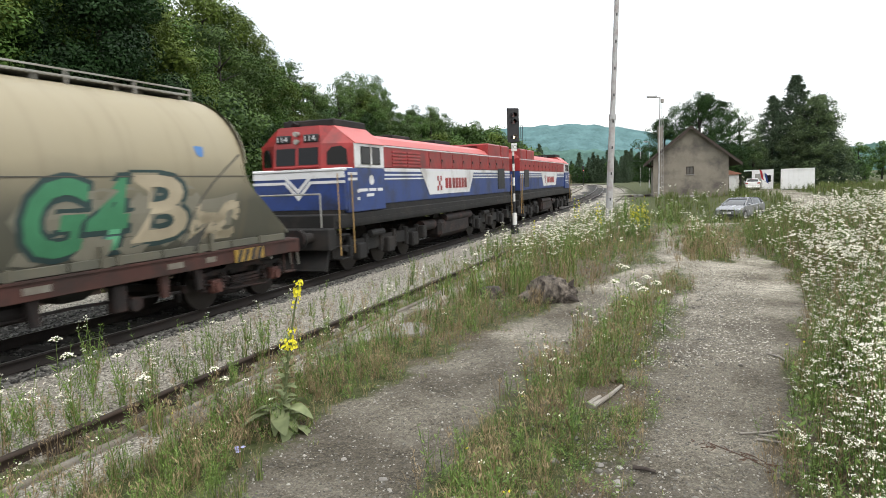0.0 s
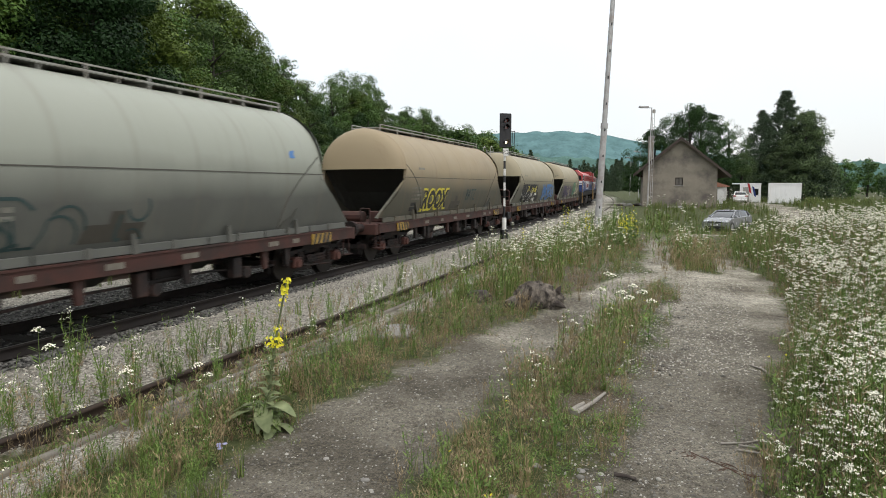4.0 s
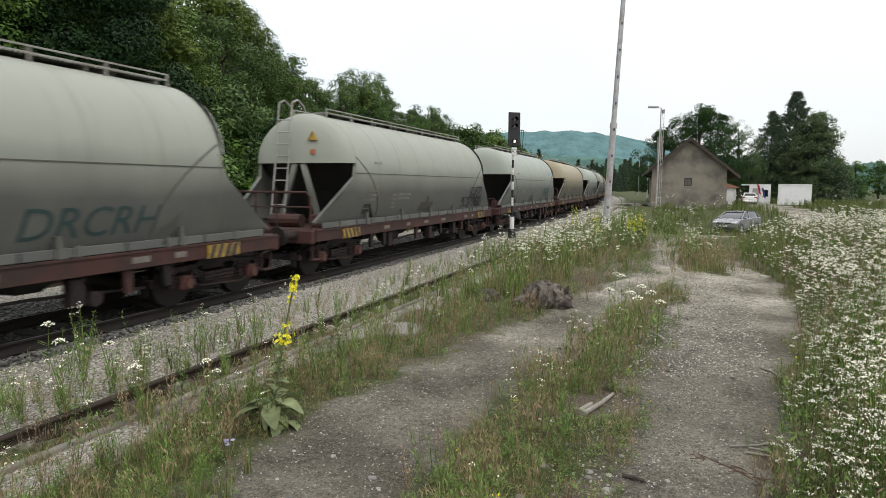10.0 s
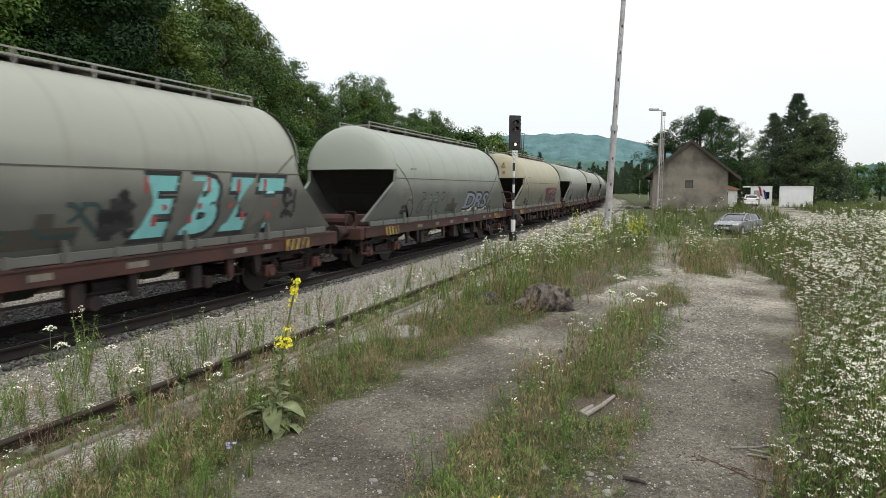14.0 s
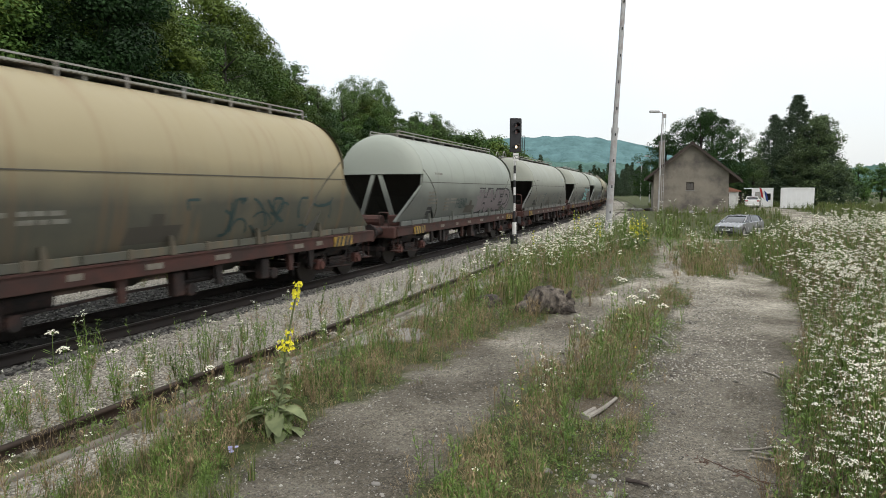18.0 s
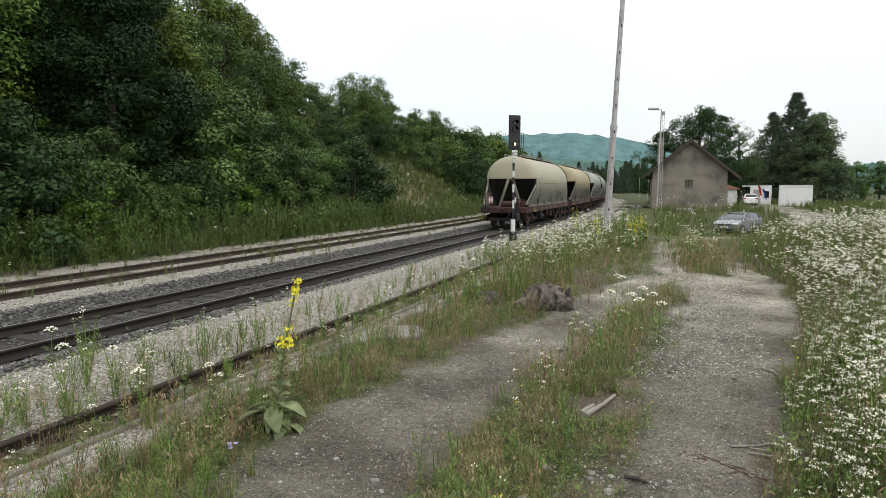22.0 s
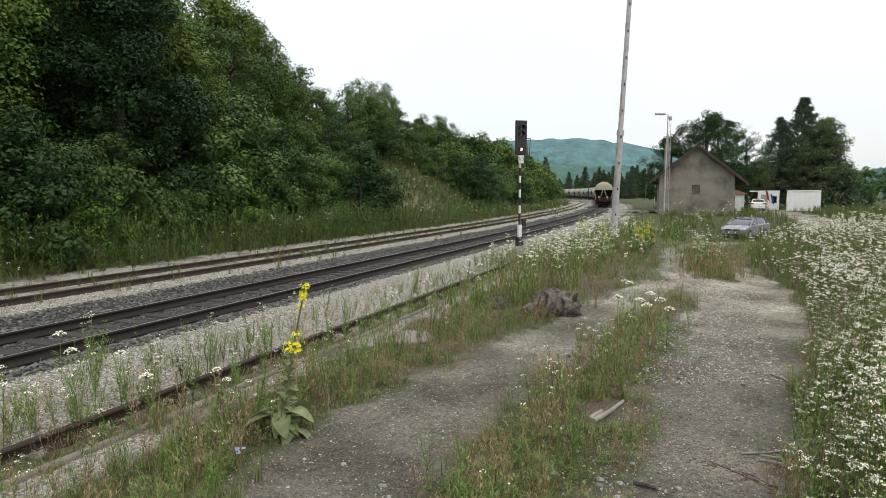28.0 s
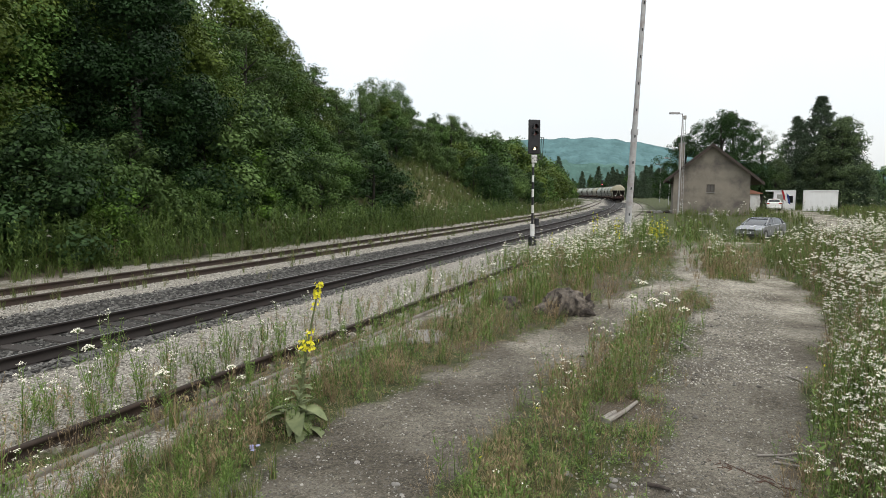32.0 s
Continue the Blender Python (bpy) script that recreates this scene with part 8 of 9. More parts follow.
def p_dry(seed, h=0.5, n=9):
    rr, out = random.Random(seed), []
    for _ in range(n):
        a = rr.uniform(0, 6.28)
        b = rr.uniform(0.02, 0.2)
        hh = h * rr.uniform(0.5, 1.2)
        q = (b * math.cos(a), b * math.sin(a), hh)
        stem((0, 0, 0), q, 0.005, 3, out)
        for k in range(4):
            t = rr.uniform(0.6, 1.0)
            leaflet((q[0] * t, q[1] * t, hh * t), rr.uniform(0, 6.28), 0.05, 0.012, 0.9, 3, out)
    return pack(out)


def p_yellow(seed, h=1.0):
    """Yellow-flowered spire."""
    rr, out = random.Random(seed), []
    stem((0, 0, 0), (0.03, 0, h), 0.016, 0, out)
    for k in range(16):
        leaflet((0, 0, h * rr.uniform(0.02, 0.5)), rr.uniform(0, 6.28), 0.25, 0.06, rr.uniform(0.1, 0.7), 5, out)
    for k in range(26):
        t = rr.uniform(0.5, 1.0)
        a = rr.uniform(0, 6.28)
        flat_flower((0.03 * t + 0.025 * math.cos(a), 0.025 * math.sin(a), h * t), 0.02, 2 if rr.random() < 0.75 else 0, out, rr, 1.5)
    return pack(out)


PROTOS = dict(
    grass=[p_grass(i, 0.30 + 0.05 * (i % 3)) for i in range(5)], dryg=[p_grass(20 + i, 0.28, 13, 0.75) for i in range(4)],
    lush=[p_grass(40 + i, 0.5, 16, 0.1, 0.014) for i in range(4)], white=[p_white(60 + i, 0.70 + 0.06 * i, 40, 2, 1, 0.0092) for i in range(6)],
    tall=[p_tall(80 + i, 0.9 + 0.1 * i) for i in range(5)], dry=[p_dry(100 + i) for i in range(4)], umbel=[p_umbel(110 + i) for i in range(3)],
    yellow=[p_yellow(120 + i, 0.9 + 0.12 * i) for i in range(4)], smally=[p_white(130 + i, 0.25, 4, 1, 2, 0.014) for i in range(2)],
    far=[p_white(140 + i, 0.72 + 0.06 * i, 20, 1, 1, 0.0165) for i in range(5)], short=[p_short(160 + i, 0.11 + 0.02 * (i % 3), 16, 0.2 + 0.15 * (i % 3)) for i in range(6)], fine=[p_fine(170 + i, 0.5 + 0.1 * i) for i in range(5)],
    sparse=[p_white(190 + i, 0.6 + 0.08 * i, 14, 2, 1, 0.009) for i in range(4)], herb=[p_herb(180 + i, 0.10 + 0.03 * i, 26) for i in range(5)], tangle=[p_tangle(210 + i) for i in range(5)])


def scatter(name, label, spots, category="weeds"):
    """spots: rows of kind, x, y, scale. One joined sheet of plants."""
    vs, ss = [], []
    by = {}
    for kind, x, y, sc in spots:
        by.setdefault(kind, []).append((x, y, sc))
    for kind, rows_ in by.items():
        rows_ = np.array(rows_)
        z = height(rows_[:, 0], rows_[:, 1])
        pick = rng.integers(0, len(PROTOS[kind]), len(rows_))
        a = rng.uniform(0, 6.28, len(rows_))
        for j, (v, s) in enumerate(PROTOS[kind]):
            m = pick == j
            if not m.any():
                continue
            c, d, sc = np.cos(a[m]), np.sin(a[m]), rows_[m, 2]
            px = v[None, :, :, 0] * c[:, None, None] - v[None, :, :, 1] * d[:, None, None]
            py = v[None, :, :, 0] * d[:, None, None] + v[None, :, :, 1] * c[:, None, None]
            o = np.stack([px * sc[:, None, None] + rows_[m, 0][:, None, None], py * sc[:, None, None] + rows_[m, 1][:, None, None], v[None, :, :, 2] * sc[:, None, None] + z[m][:, None, None] - 0.02], -1)
            vs.append(o.reshape(-1, 3))
            ss.append(np.tile(s, m.sum()))
    v = np.concatenate(vs)
    ob = grid_mesh(name, v, np.arange(len(v)).reshape(-1, 4), WEED_SLOTS, tints=dict(slots=np.concatenate(ss)))
    return tagged(ob, label, category, kind="stuff")


def spread(n, x0, x1, y0, y1):
    return rng.uniform(x0, x1, n), rng.uniform(y0, y1, n)


def in_view(x, y, pad=0.5):
    return (np.abs(x - 0.02 * y) < 0.73 * y + pad) & (y > 2.6)


M_EDGE_Y = (0, 4.49, 5.55, 6.83, 9.53, 13.83, 19.18, 27.7, 34, 40)
M_EDGE_X = (1.1, 2.45, 3.05, 3.85, 5.5, 7.75, 9.2, 13.0, 18.5, 24.0)


def meadow():
    spots = []
    for y0, y1, dens, sc in ((2.8, 9, 80, 0.9), (9, 16, 50, 0.95), (16, 27, 22, 1.0), (27, 42, 10, 1.05)):
        n = int(dens * (y1 - y0) * 0.9 * y1)
        x, y = spread(n, 0, 0.9 * y1, y0, y1)
        edge = x - np.interp(y, M_EDGE_Y, M_EDGE_X)
        ok = (edge > 0.05 * np.abs(bumps(x, y, 0.6, 71))) & in_view(x, y, 0.8) & (edge < 14)
        for a, b, e in zip(x[ok], y[ok], edge[ok]):
            u = rng.random()
            far = b > 11
            tallness = sc * (0.55 + 0.45 * min(1, e / 0.7)) * rng.uniform(0.75, 1.2)
            bloom = (0.38 if b < 10 else 0.44) * (1 if b < 17 else min(1, 0.15 + 0.3 * max(0, e - 0.6))) + 0.24 * bumps(np.array([a]), np.array([b]), 0.9, 73)[0]
            kind = ("far" if far else ("white" if rng.random() < 0.7 else "sparse")) if u < bloom else ("dry" if u < bloom + 0.17 else ("lush" if u < 0.68 else ("fine" if u < 0.86 else ("tall" if u < 0.90 else "dryg"))))
            if kind == "tall":
                tallness *= 0.55
            spots.append((kind, a, b, tallness))
            if b < 9 and e < 1.2 and rng.random() < 0.35:
                spots.append(("herb", a, b, rng.uniform(0.9, 1.5)))
    scatter("flower_meadow", "dense meadow of white-flowered weeds and tall grass", spots, "meadow")


meadow()


def verge():
    """Thin grass and weeds between and beside the worn tracks."""
    spots = []
    for y0, y1, dens in ((2.8, 8, 440), (8, 14, 250), (14, 26, 80), (26, 44, 16)):
        n = int(dens * (y1 - y0) * 1.5 * y1)
        x, y = spread(n, -0.8 * y1, 0.75 * y1, y0, y1)
        so = to_line(x, y)
        p, b, g, d, e, pl = zones(x, y, so)
        o = so[1]
        left = x < np.interp(y, M_EDGE_Y, M_EDGE_X) + 0.2
        lush = 0.55 + 0.45 * bumps(x, y, 1.1, 72)
        keep = (rng.random(n) < (1 - p) ** 2 * np.clip(lush + 0.25, 0.1, 1) * np.where(o < 5.12, 0.05, np.where(o < 6.6, 0.55, 0.8))) & in_view(x, y) & left & (o > 2.4) & (b < 0.3)
        for a, c, dr, oo, pp in zip(x[keep], y[keep], d[keep], o[keep], p[keep]):
            if abs(a - 1.68) < 0.32 and abs(c - 6.45) < 0.42:
                continue
            u = rng.random()
            strip = 4.85 < oo < 6.4
            sc = rng.uniform(0.35, 0.85) * (1 - 0.35 * pp)
            if strip:
                kind = "dryg" if u < 0.09 else ("grass" if u < 0.18 else ("dry" if u < 0.32 else ("sparse" if u < 0.345 else ("tangle" if u < 0.55 else ("short" if u < 0.68 else ("herb" if u < 0.88 else "fine"))))))
                if kind == "tall":
                    sc *= 0.5
                if kind == "white":
                    sc *= 0.7
            else:
                kind = "short" if u < 0.22 else ("dryg" if u < 0.22 + 0.08 * dr else ("grass" if u < 0.36 else ("dry" if u < 0.44 else ("sparse" if u < 0.446 else ("smally" if u < 0.456 else ("tangle" if u < 0.62 else ("herb" if u < 0.95 else "fine")))))))
                sc *= 1.0
            spots.append((kind, a, c, sc))
    for _ in range(320):
        a, c = rng.uniform(-3.3, -1.5), rng.uniform(3.4, 4.9)
        if to_line(a, c)[1][0] > 5.3:
            u = rng.random()
            spots.append(("lush" if u < 0.2 else ("grass" if u < 0.6 else ("herb" if u < 0.8 else "fine")), a, c, rng.uniform(0.35, 0.6)))
    scatter("verge_grass", "thin dry grass and small weeds beside the tracks", spots, "grass")


verge()


BUSHY = ((-3.76, 7.93), (-4.61, 8.19), (-4.12, 7.14), (-3.53, 6.71), (-4.16, 6.05), (-3.69, 6.01), (-4.04, 5.59), (-3.23, 8.62), (-3.21, 9.09), (-2.57, 8.48), (-3.19, 7.35))


def siding_weeds():
    """Taller weeds along the sunk rail, the gravel strip and the white-flowered thicket by the signal."""
    spots = []
    for _ in range(330):
        s, o = rng.uniform(-8, 16), rng.uniform(3.0, 5.0)
        x, y, _h = on_line(s, o)
        if in_view(np.array([x]), np.array([y]))[0]:
            u = rng.random()
            spots.append(("fine" if u < 0.5 else ("white" if u < 0.6 else ("dry" if u < 0.85 else "lush")), float(x), float(y), rng.uniform(0.4, 0.95)))
    for _ in range(900):
        s, o = -8 + 26 * rng.random() ** 1.3, rng.normal(4.28, 0.12)
        x, y, _h = on_line(s, o)
        u = rng.random()
        spots.append(("tangle" if u < 0.4 else ("dryg" if u < 0.6 else ("herb" if u < 0.8 else ("dry" if u < 0.92 else "fine"))), float(x), float(y), rng.uniform(0.4, 0.9) * (0.6 if u > 0.8 else 1)))
    for _ in range(900):
        s, o = rng.uniform(9, 34), rng.normal(5.6, 1.15)
        x, y, _h = on_line(s, o)
        if 3.2 < o < 8.2:
            u = rng.random()
            kind = "far" if u < 0.36 else ("white" if u < 0.46 else ("dry" if u < 0.58 else ("lush" if u < 0.78 else ("fine" if u < 0.92 else "dryg"))))
            spots.append((kind, float(x), float(y), rng.uniform(0.6, 1.1) * (1.0 if kind != "tall" else 0.9)))
    for x0, y0, n, w in ((7.5, 24.6, 20, 0.6), (5.0, 21.0, 2, 0.6), (2.9, 21.5, 1, 0.5), (5.5, 25.0, 2, 0.6)):
        for _ in range(n):
            spots.append(("yellow", x0 + rng.normal(0, w * 0.5), y0 + rng.normal(0, w * 0.7), rng.uniform(0.9, 1.45)))
    for _ in range(26):
        spots.append(("tall", 7.6 + rng.normal(0, 0.7), 24.8 + rng.normal(0, 0.9), rng.uniform(0.9, 1.4)))
    # the white-flowered thicket behind the stump
    for _ in range(190):
        y = rng.uniform(12.3, 22.5)
        x = np.interp(y, (12.3, 16, 22.5), (0.9, 2.5, 4.9)) + rng.normal(0, 0.6)
        u = rng.random()
        spots.append(("white" if u < 0.4 else ("fine" if u < 0.62 else ("dry" if u < 0.8 else "lush")), x, y, rng.uniform(0.9, 1.4)))
    # dry grass between the two tracks
    for _ in range(420):
        y = rng.uniform(16.6, 26.0)
        x = np.interp(y, (16.6, 19.2, 21.7, 26), (7.0, 7.75, 8.6, 10.5)) + rng.normal(0, 0.42)
        u = rng.random()
        spots.append(("dryg" if u < 0.4 else ("grass" if u < 0.62 else ("dry" if u < 0.8 else ("fine" if u < 0.92 else "white"))), x, y, rng.uniform(0.7, 1.35)))
    # single white umbels along the gravel
    for x, y, sc in ((-4.2, 6.85, 0.9), (-2.94, 6.0, 0.86), (-4.85, 7.7, 0.9), (-3.9, 7.3, 0.7), (-3.75, 6.1, 0.5), (-3.4, 5.95, 0.5), (-2.3, 6.4, 0.55), (-2.6, 6.9, 0.6), (3.35, 10.43, 0.95), (2.94, 9.74, 0.95), (3.33, 9.8, 0.95), (2.95, 9.24, 0.95), (3.42, 11.8, 0.95), (3.13, 9.01, 0.95), (3.34, 12.04, 0.95), (2.7, 10.02, 0.95)):
        spots.append(("umbel", x, y, sc))
    for x, y, sc in ((0.95, 6.1, 0.8), (1.05, 6.5, 0.95), (0.8, 5.8, 0.7), (1.2, 6.9, 0.85), (1.7, 8.0, 0.9), (1.9, 8.6, 0.9), (2.1, 8.3, 0.8), (1.35, 7.3, 0.7), (2.4, 9.0, 0.8), (2.0, 7.8, 0.7)):
        for k in range(3):
            spots.append(("sparse" if k < 2 else "dry", x + rng.normal(0, 0.1), y + rng.normal(0, 0.12), sc * rng.uniform(0.8, 1.25)))
    for x, y, sc in ((-3.35, 6.9, 0.75), (-3.3, 7.0, 0.6), (-2.2, 8.9, 0.8), (-1.9, 9.4, 0.7), (-0.9, 10.9, 0.75), (-2.7, 7.8, 0.6), (-4.3, 6.6, 0.7), (-3.9, 6.4, 0.6), (-1.35, 10.4, 0.7)):
        for k in range(4):
            spots.append(("fine" if k else "white", x + rng.normal(0, 0.08), y + rng.normal(0, 0.08), sc * rng.uniform(0.7, 1.0)))
    for x, y in BUSHY:
        for k in range(7):
            spots.append(("fine" if k < 5 else ("white" if k < 6 else "dry"), x + rng.normal(0, 0.06), y + rng.normal(0, 0.06), rng.uniform(0.5, 0.95)))
    scatter("siding_weeds", "tall weeds with white and yellow flowers along the sunk rail", spots, "weeds")


siding_weeds()


def far_bank():
    """Tall green weeds beyond the far siding, and rough grass on the slope."""
    spots = []
    for _ in range(1900):
        s, o = rng.uniform(-14, 60), -6.9 - abs(rng.normal(0, 1.9))
        if o < -12:
            continue
        x, y, _h = on_line(s, o)
        if in_view(np.array([x]), np.array([y]), 2)[0]:
            u = rng.random()
            spots.append(("tall" if u < 0.62 else ("lush" if u < 0.9 else ("far" if u < 0.945 else "dry")), float(x), float(y), rng.uniform(0.8, 1.5) * (1 if u < 0.62 else 1.2) * (0.55 if o > -7.6 else 1)))
    for _ in range(330):
        s, o = rng.uniform(-4, 30), rng.uniform(-9.2, -7.3)
        x, y, _h = on_line(s, o)
        spots.append(("tall", float(x), float(y), rng.uniform(0.9, 1.6)))
    for _ in range(1500):
        s, o = rng.uniform(33, 60), rng.uniform(-20, -10)
        x, y, _h = on_line(s, o)
        u = rng.random()
        spots.append(("lush" if u < 0.45 else ("grass" if u < 0.75 else ("dryg" if u < 0.95 else "far")), float(x), float(y), rng.uniform(1.0, 1.9)))
    for _ in range(1900):
        s, o = rng.uniform(30, 120), rng.uniform(-20, -6.9)
        x, y, _h = on_line(s, o)
        u = rng.random()
        spots.append(("lush" if u < 0.5 else ("tall" if u < 0.58 else ("dryg" if u < 0.93 else "far")), float(x), float(y), rng.uniform(1.0, 2.2) if u < 0.6 else rng.uniform(0.8, 1.3)))
    for _ in range(1000):
        s, o = rng.uniform(-10, 90), -4.82 + rng.normal(0, 1.1)
        x, y, _h = on_line(s, o)
        spots.append(("grass" if rng.random() < 0.7 else "lush", float(x), float(y), rng.uniform(0.5, 0.95)))
    scatter("bank_weeds", "tall green weeds and rough grass along the far siding", spots, "weeds")


far_bank()


def yard_grass():
    spots = []
    for _ in range(3800):
        x, y = rng.uniform(9, 62), rng.uniform(34, 96)
        s, o = to_line(x, y)
        if o[0] < 7.5 or x > 0.8 * y or math.hypot(x - 20.6, y - 44.4) < 4.6:
            continue
        p = zones(np.array([x]), np.array([y]), (s, o))[0][0]
        if p > 0.4:
            continue
        u = rng.random()
        spots.append(("lush" if u < 0.8 else ("far" if u < 0.87 else "dryg"), x, y, rng.uniform(1.0, 2.1)))
    scatter("yard_grass", "rough green grass of the yard and round the house", spots, "grass")


yard_grass()


# ---- the yellow mullein in the foreground ----
def mullein(x, y, h, label, seed=1):
    rr = random.Random(seed)
    m = empty("mullein", label, "plant", m=pose(x, y, ground_z(x, y), 0, 3, 0))
    lean = 0.17
    part("stem", rod(rod(B(), (0, 0, -0.03), (lean * 0.4, 0, h * 0.55), 0.017, 0.012, 8), (lean * 0.4, 0, h * 0.55), (lean, 0, h), 0.012, 0.006, 8), V_PALE, m)

    def big_leaf(l, w):
        bm = B()
        rows_ = []
        for i in range(7):
            t = i / 6
            ww = w * math.sin(math.pi * min(1, 0.12 + 0.86 * t)) ** 0.8 / 2
            zz = 0.55 * l * t - 0.75 * l * t * t
            rows_.append([bm.verts.new((l * t, k * ww, zz + 0.16 * abs(k) * ww + 0.006 * math.sin(9 * t + 3 * k))) for k in (-1, -0.45, 0, 0.45, 1)])
        for a, b in zip(rows_[:-1], rows_[1:]):
            for i in range(4):
                bm.faces.new((a[i], a[i + 1], b[i + 1], b[i]))
        return bm
    for k in range(17):
        a, z = 137.5 * k + rr.uniform(-25, 25), 0.02 + 0.014 * k
        ob = smooth(part("leaf", big_leaf(rr.uniform(0.22, 0.42), rr.uniform(0.11, 0.19)), V_PALE, m), 80)
        ob.matrix_basis = pose(0, 0, z, rr.uniform(-30, 30), rr.uniform(-25, 30), a)
    for k in range(26):
        t = k / 26
        ob = smooth(part("leaf", big_leaf(0.2 * (1 - 0.6 * t) * rr.uniform(0.7, 1.15), 0.07 * (1 - 0.5 * t)), V_PALE, m), 80)
        ob.matrix_basis = pose(lean * 0.4 * t, 0, 0.2 + (h * 0.4) * t, rr.uniform(-20, 20), rr.uniform(-45, -10), 137.5 * k + 40)
    for z0, n, wob in ((h * 0.585, 46, 0.085), (h * 0.66, 12, 0.03), (h * 0.97, 22, 0.03), (h * 0.91, 20, 0.03), (h * 0.85, 8, 0.02)):
        for k in range(n):
            a = rr.uniform(0, 6.28)
            z = z0 + rr.uniform(-0.05, 0.05)
            bm = B()
            c = bm.verts.new((0, 0, 0))
            ring = [bm.verts.new((0.018 * math.cos(b * 1.2566 / 2) * (1 if b % 2 else 0.75), 0.018 * math.sin(b * 1.2566 / 2) * (1 if b % 2 else 0.75), 0.006)) for b in range(10)]
            for b in range(10):
                bm.faces.new((c, ring[b], ring[(b + 1) % 10]))
            f = part("flower", bm, V_YELLOW, m)
            r = rr.uniform(0.015, wob + 0.01)
            f.matrix_basis = pose(lean * (0.73 * z / h if z < 0.55 * h else 0.4 + 1.333 * (z / h - 0.55)) + r * math.cos(a), r * math.sin(a), z, rr.uniform(40, 100), 0, math.degrees(a) + 90)
    return m


mullein(-1.60, 5.88, 1.45, "tall mullein with yellow flowers and felted pale leaves")


def blue_chicory(x, y):
    c = empty("chicory_flower", "small pale blue flower in low grass", "flower", m=pose(x, y, ground_z(x, y)))
    part("stem", rod(B(), (0, 0, 0), (0.01, 0, 0.14), 0.003, n=5), V_WEED, c)
    for k in range(5):
        f = part("petals", bmesh_disc(0.022), V_BLUE, c)
        f.matrix_basis = pose(random.uniform(-0.04, 0.04), random.uniform(-0.03, 0.03), 0.13 + 0.01 * k, random.uniform(-30, 30), 0, 0)
    return c


def bmesh_disc(r):
    bm = B()
    bmesh.ops.create_circle(bm, cap_ends=True, radius=r, segments=8)
    return bm


blue_chicory(-1.75, 5.12)


# ---- loose stones as real geometry ----
def stones(name, label, n, place, size, material, seed, small=False):
    q = np.random.default_rng(seed)
    bm = B()
    if small:
        bmesh.ops.create_cone(bm, cap_ends=True, segments=4, radius1=1.0, radius2=0.6, depth=1.2)
        bmesh.ops.delete(bm, geom=[f for f in bm.faces if f.calc_center_median().z < -0.5], context="FACES_ONLY")
    else:
        bmesh.ops.create_icosphere(bm, subdivisions=1, radius=1.0)
    bmesh.ops.triangulate(bm, faces=bm.faces[:])
    bm.verts.index_update()
    base = np.array([v.co[:] for v in bm.verts])
    faces = np.array([[v.index for v in f.verts] for f in bm.faces])
    bm.free()
    x, y = place(q, n)
    z = height(x, y)
    k = len(base)
    sz = size * q.uniform(0.5, 1.4, n)
    j = 1 + q.uniform(-0.42, 0.42, (n, k, 1)) if small else 1 + q.uniform(-0.3, 0.3, (n, k, 3))
    v = base[None] * j * sz[:, None, None] * np.stack([q.uniform(0.8, 1.3, n), q.uniform(0.8, 1.3, n), q.uniform(0.5, 0.9, n)], 1)[:, None]
    a = q.uniform(0, 6.28, n)
    vx = v[..., 0] * np.cos(a)[:, None] - v[..., 1] * np.sin(a)[:, None] + x[:, None]
    vy = v[..., 0] * np.sin(a)[:, None] + v[..., 1] * np.cos(a)[:, None] + y[:, None]
    vz = v[..., 2] + z[:, None] + sz[:, None] * 0.15
    ob = grid_mesh(name, np.stack([vx, vy, vz], -1).reshape(-1, 3), (faces[None] + (np.arange(n) * k)[:, None, None]).reshape(-1, 3), material)
    return tagged(ob, label, "stones", kind="stuff")


def stone_mat(name, stops, rare=False):
    m = mat(name, stops[1], 0.9, 0, 0.2, 20, 0.3)
    nt = m.node_tree
    g = nt.nodes.new("ShaderNodeNewGeometry")
    r = nt.nodes.new("ShaderNodeValToRGB")
    r.color_ramp.elements[0].color, r.color_ramp.elements[1].color = (*stops[0], 1), (*stops[1], 1)
    if rare:
        e = r.color_ramp.elements.new(0.7)
        e.color = (*[a * 0.72 + b * 0.28 for a, b in zip(*stops)], 1)
    nt.links.new(g.outputs["Random Per Island"], r.inputs["Fac"])
    nt.links.new(r.outputs["Color"], nt.nodes["Principled BSDF"].inputs["Base Color"])
    return m


def along(s0, s1, o0, o1):
    def place(q, n):
        s, o = s0 + (s1 - s0) * q.uniform(0, 1, n) ** 1.5, q.uniform(o0, o1, n)
        x, y, _ = on_line(s, o)
        return x, y
    return place


S_BAL = stone_mat("dark_ballast_stones", ((0.018, 0.017, 0.016), (0.17, 0.165, 0.15)))
S_GRA = stone_mat("pale_gravel_stones", ((0.06, 0.054, 0.043), (0.47, 0.445, 0.385)))
S_PATH = stone_mat("path_pebbles", ((0.06, 0.055, 0.045), (0.36, 0.345, 0.305)), True)
stones("ballast_stones", "dark oily ballast stones beside the rails", 8000, along(-9, 30, 0.85, 1.5), 0.026, S_BAL, 1)
stones("ballast_stones", "dark oily ballast stones beyond the rails", 11000, along(-9, 30, -2.6, -0.85), 0.028, S_BAL, 2)
stones("ballast_stones", "dark ballast stones between the rails", 4200, along(-9, 26, -0.65, 0.65), 0.024, S_BAL, 3)
stones("gravel_stones", "pale gravel stones beside the line", 26000, along(-8, 22, 1.42, 4.05), 0.0145, S_GRA, 4, True)
stones("gravel_stones", "pale gravel stones between the tracks", 9000, along(-9, 28, -4.0, -2.45), 0.017, S_GRA, 7, True)
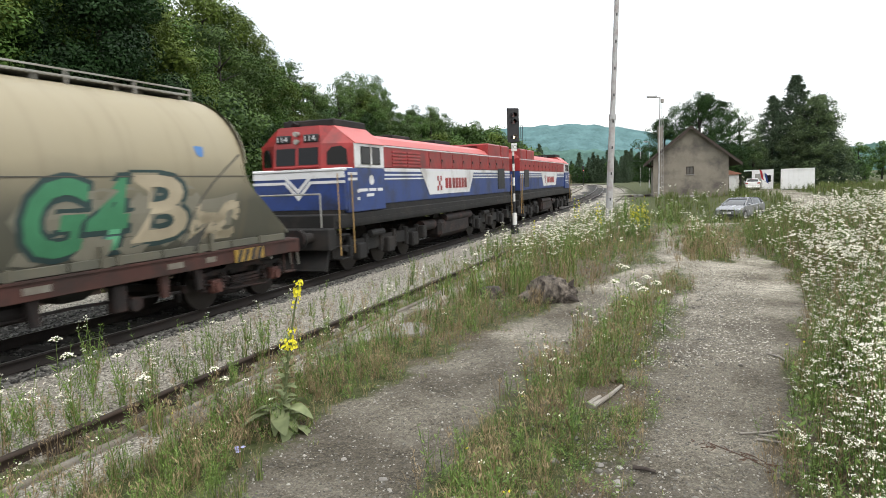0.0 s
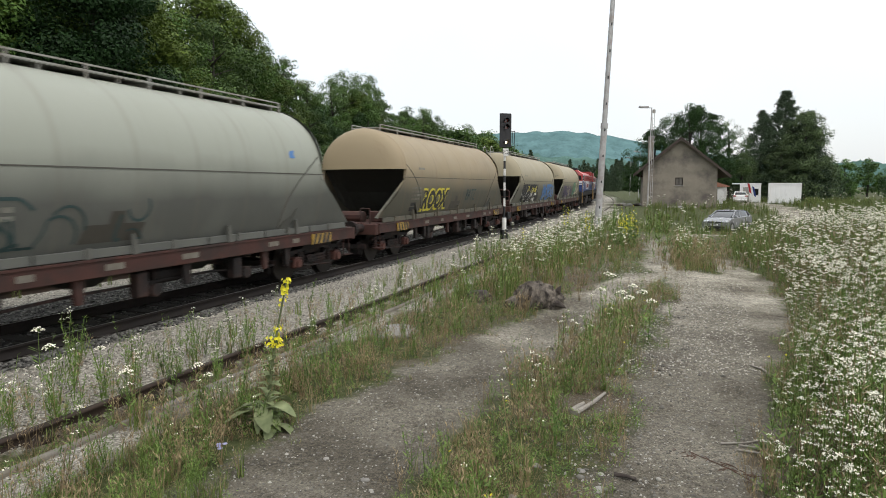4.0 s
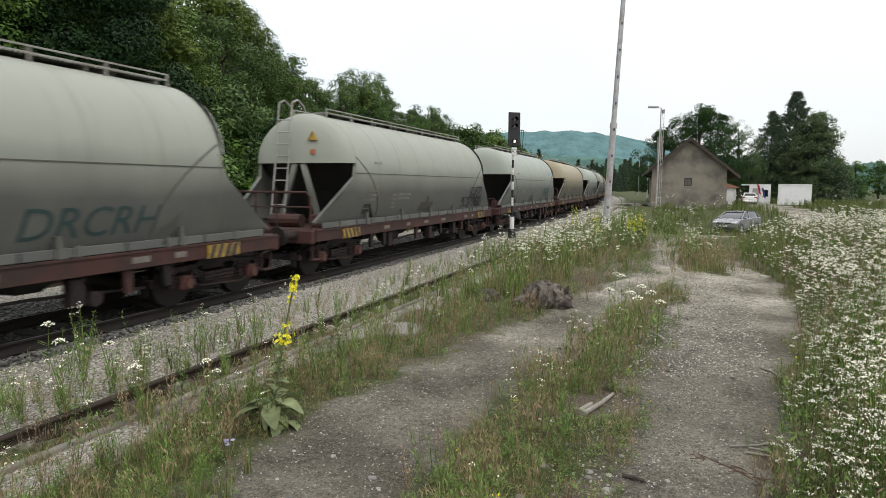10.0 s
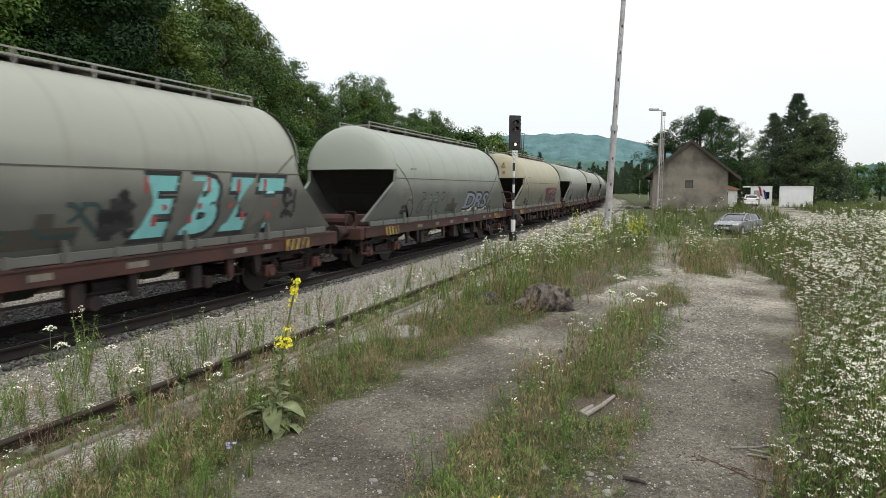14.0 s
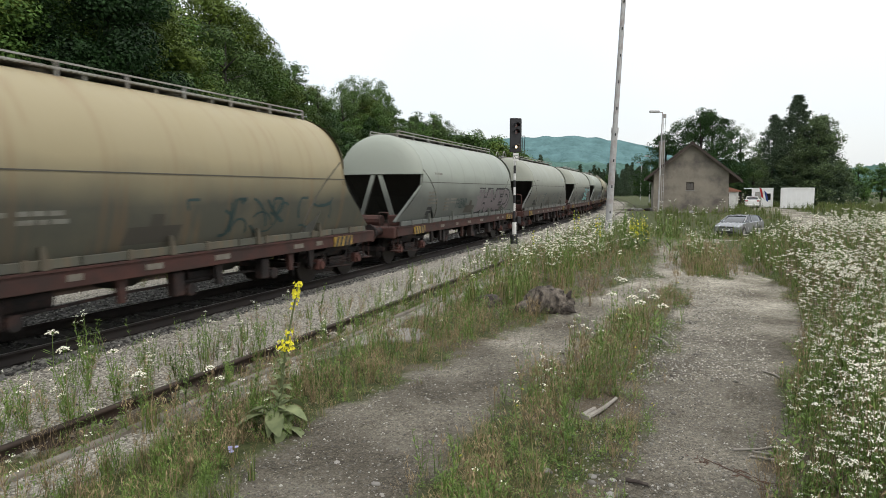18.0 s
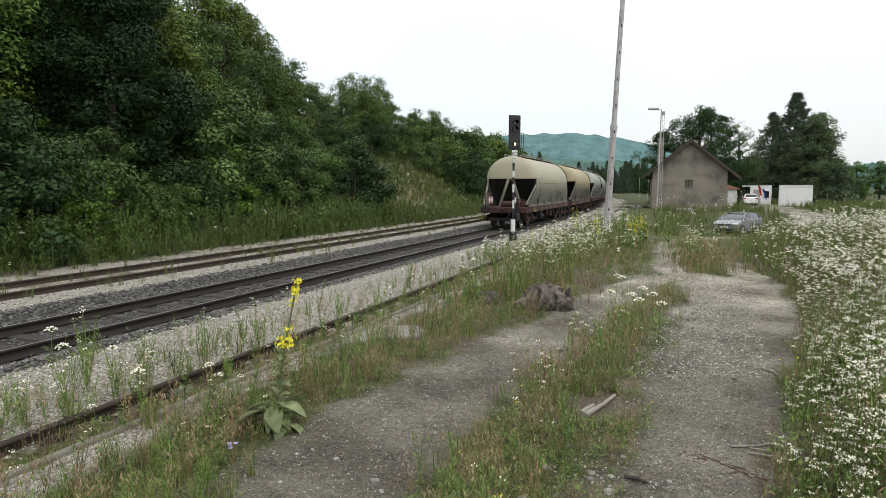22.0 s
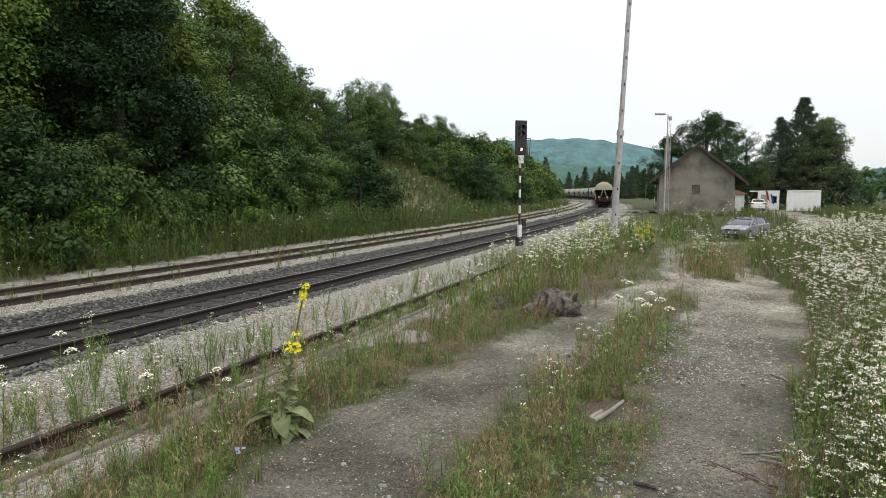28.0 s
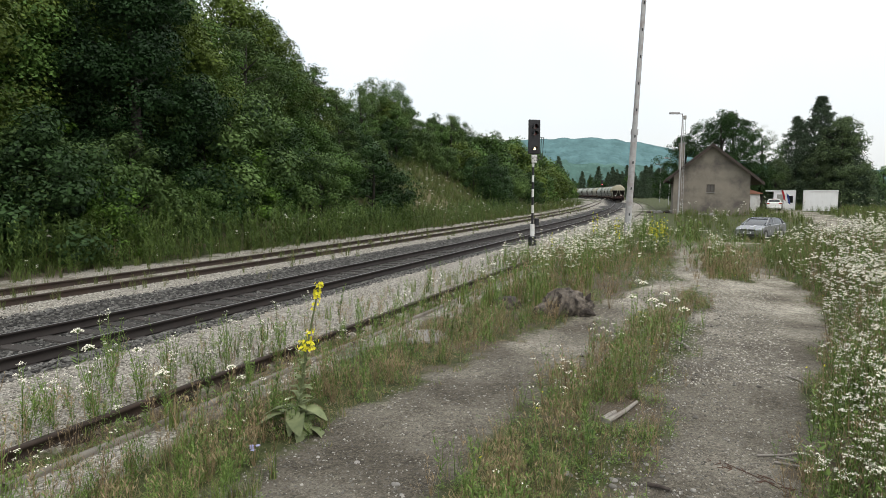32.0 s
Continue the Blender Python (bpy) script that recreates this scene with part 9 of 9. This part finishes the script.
stones("track_gravel", "pale pebbles on the worn tracks", 7000, lambda q, n: (lambda y: (np.interp(y, B_Y, B_L) + q.uniform(-0.2, 1.4, n), y))(2.8 + 12 * q.uniform(0, 1, n) ** 1.4), 0.009, S_PATH, 5, True)
stones("track_gravel", "pale pebbles on the path", 7000, lambda q, n: (lambda y: (np.interp(y, A_Y, A_L) + q.uniform(-0.5, 1.3, n), y))(2.8 + 11 * q.uniform(0, 1, n) ** 1.4), 0.009, S_PATH, 6, True)


def stony(q, n):
    """Clusters of stones along the track's edge."""
    y = 3.6 + 10 * q.uniform(0, 1, n) ** 1.3
    x = np.interp(y, A_Y, A_L) + q.normal(-0.1, 0.5, n)
    return x, y


stones("edge_stones", "scattered pale stones along the track's edge", 2600, stony, 0.011, S_PATH, 8, True)
stones("edge_stones", "larger pale stones along the track's edge", 150, stony, 0.022, S_PATH, 9)
stones("track_gravel", "pale stones on the far stretch of the path", 9000, lambda q, n: (lambda y: (np.interp(y, A_Y, A_L) + q.uniform(-1.6, 1.4, n), y))(7.5 + 13 * q.uniform(0, 1, n) ** 1.2), 0.012, S_GRA, 11, True)
stones("track_gravel", "small pale stones on the worn track", 420, lambda q, n: (lambda y: (np.interp(y, B_Y, B_L) + q.uniform(-0.3, 1.5, n), y))(3.0 + 11 * q.uniform(0, 1, n) ** 1.4), 0.013, S_PATH, 10, True)


def motions():
    """The train's run along the curve."""
    times = [0.0, 1.0, 2.0, 3.5, 5.0, 6.5, 8.0, 9.5, 11.0, 12.5, 14.0, 15.5, 17.0, 18.5, 20.0, 21.0, 22.0, 23.0, 24.5, 26.0, 28.0, 30.0, 32.0]
    ahead = [5.475 + PITCH * (15 - k) for k in range(16)]

    def rows(lead, turn=0.0):
        return [(t, line_pose(float(np.interp(t, RUN_T, RUN_S)) + lead, 0, 0, turn)) for t in times]
    for k, w in enumerate(WAGONS):
        walk(w, rows(ahead[k]))
    walk(LOCO_A, rows(ahead[0] + 8.0 + 9.42, 180))
    walk(LOCO_B, rows(ahead[0] + 8.0 + 9.42 + 18.5))


motions()
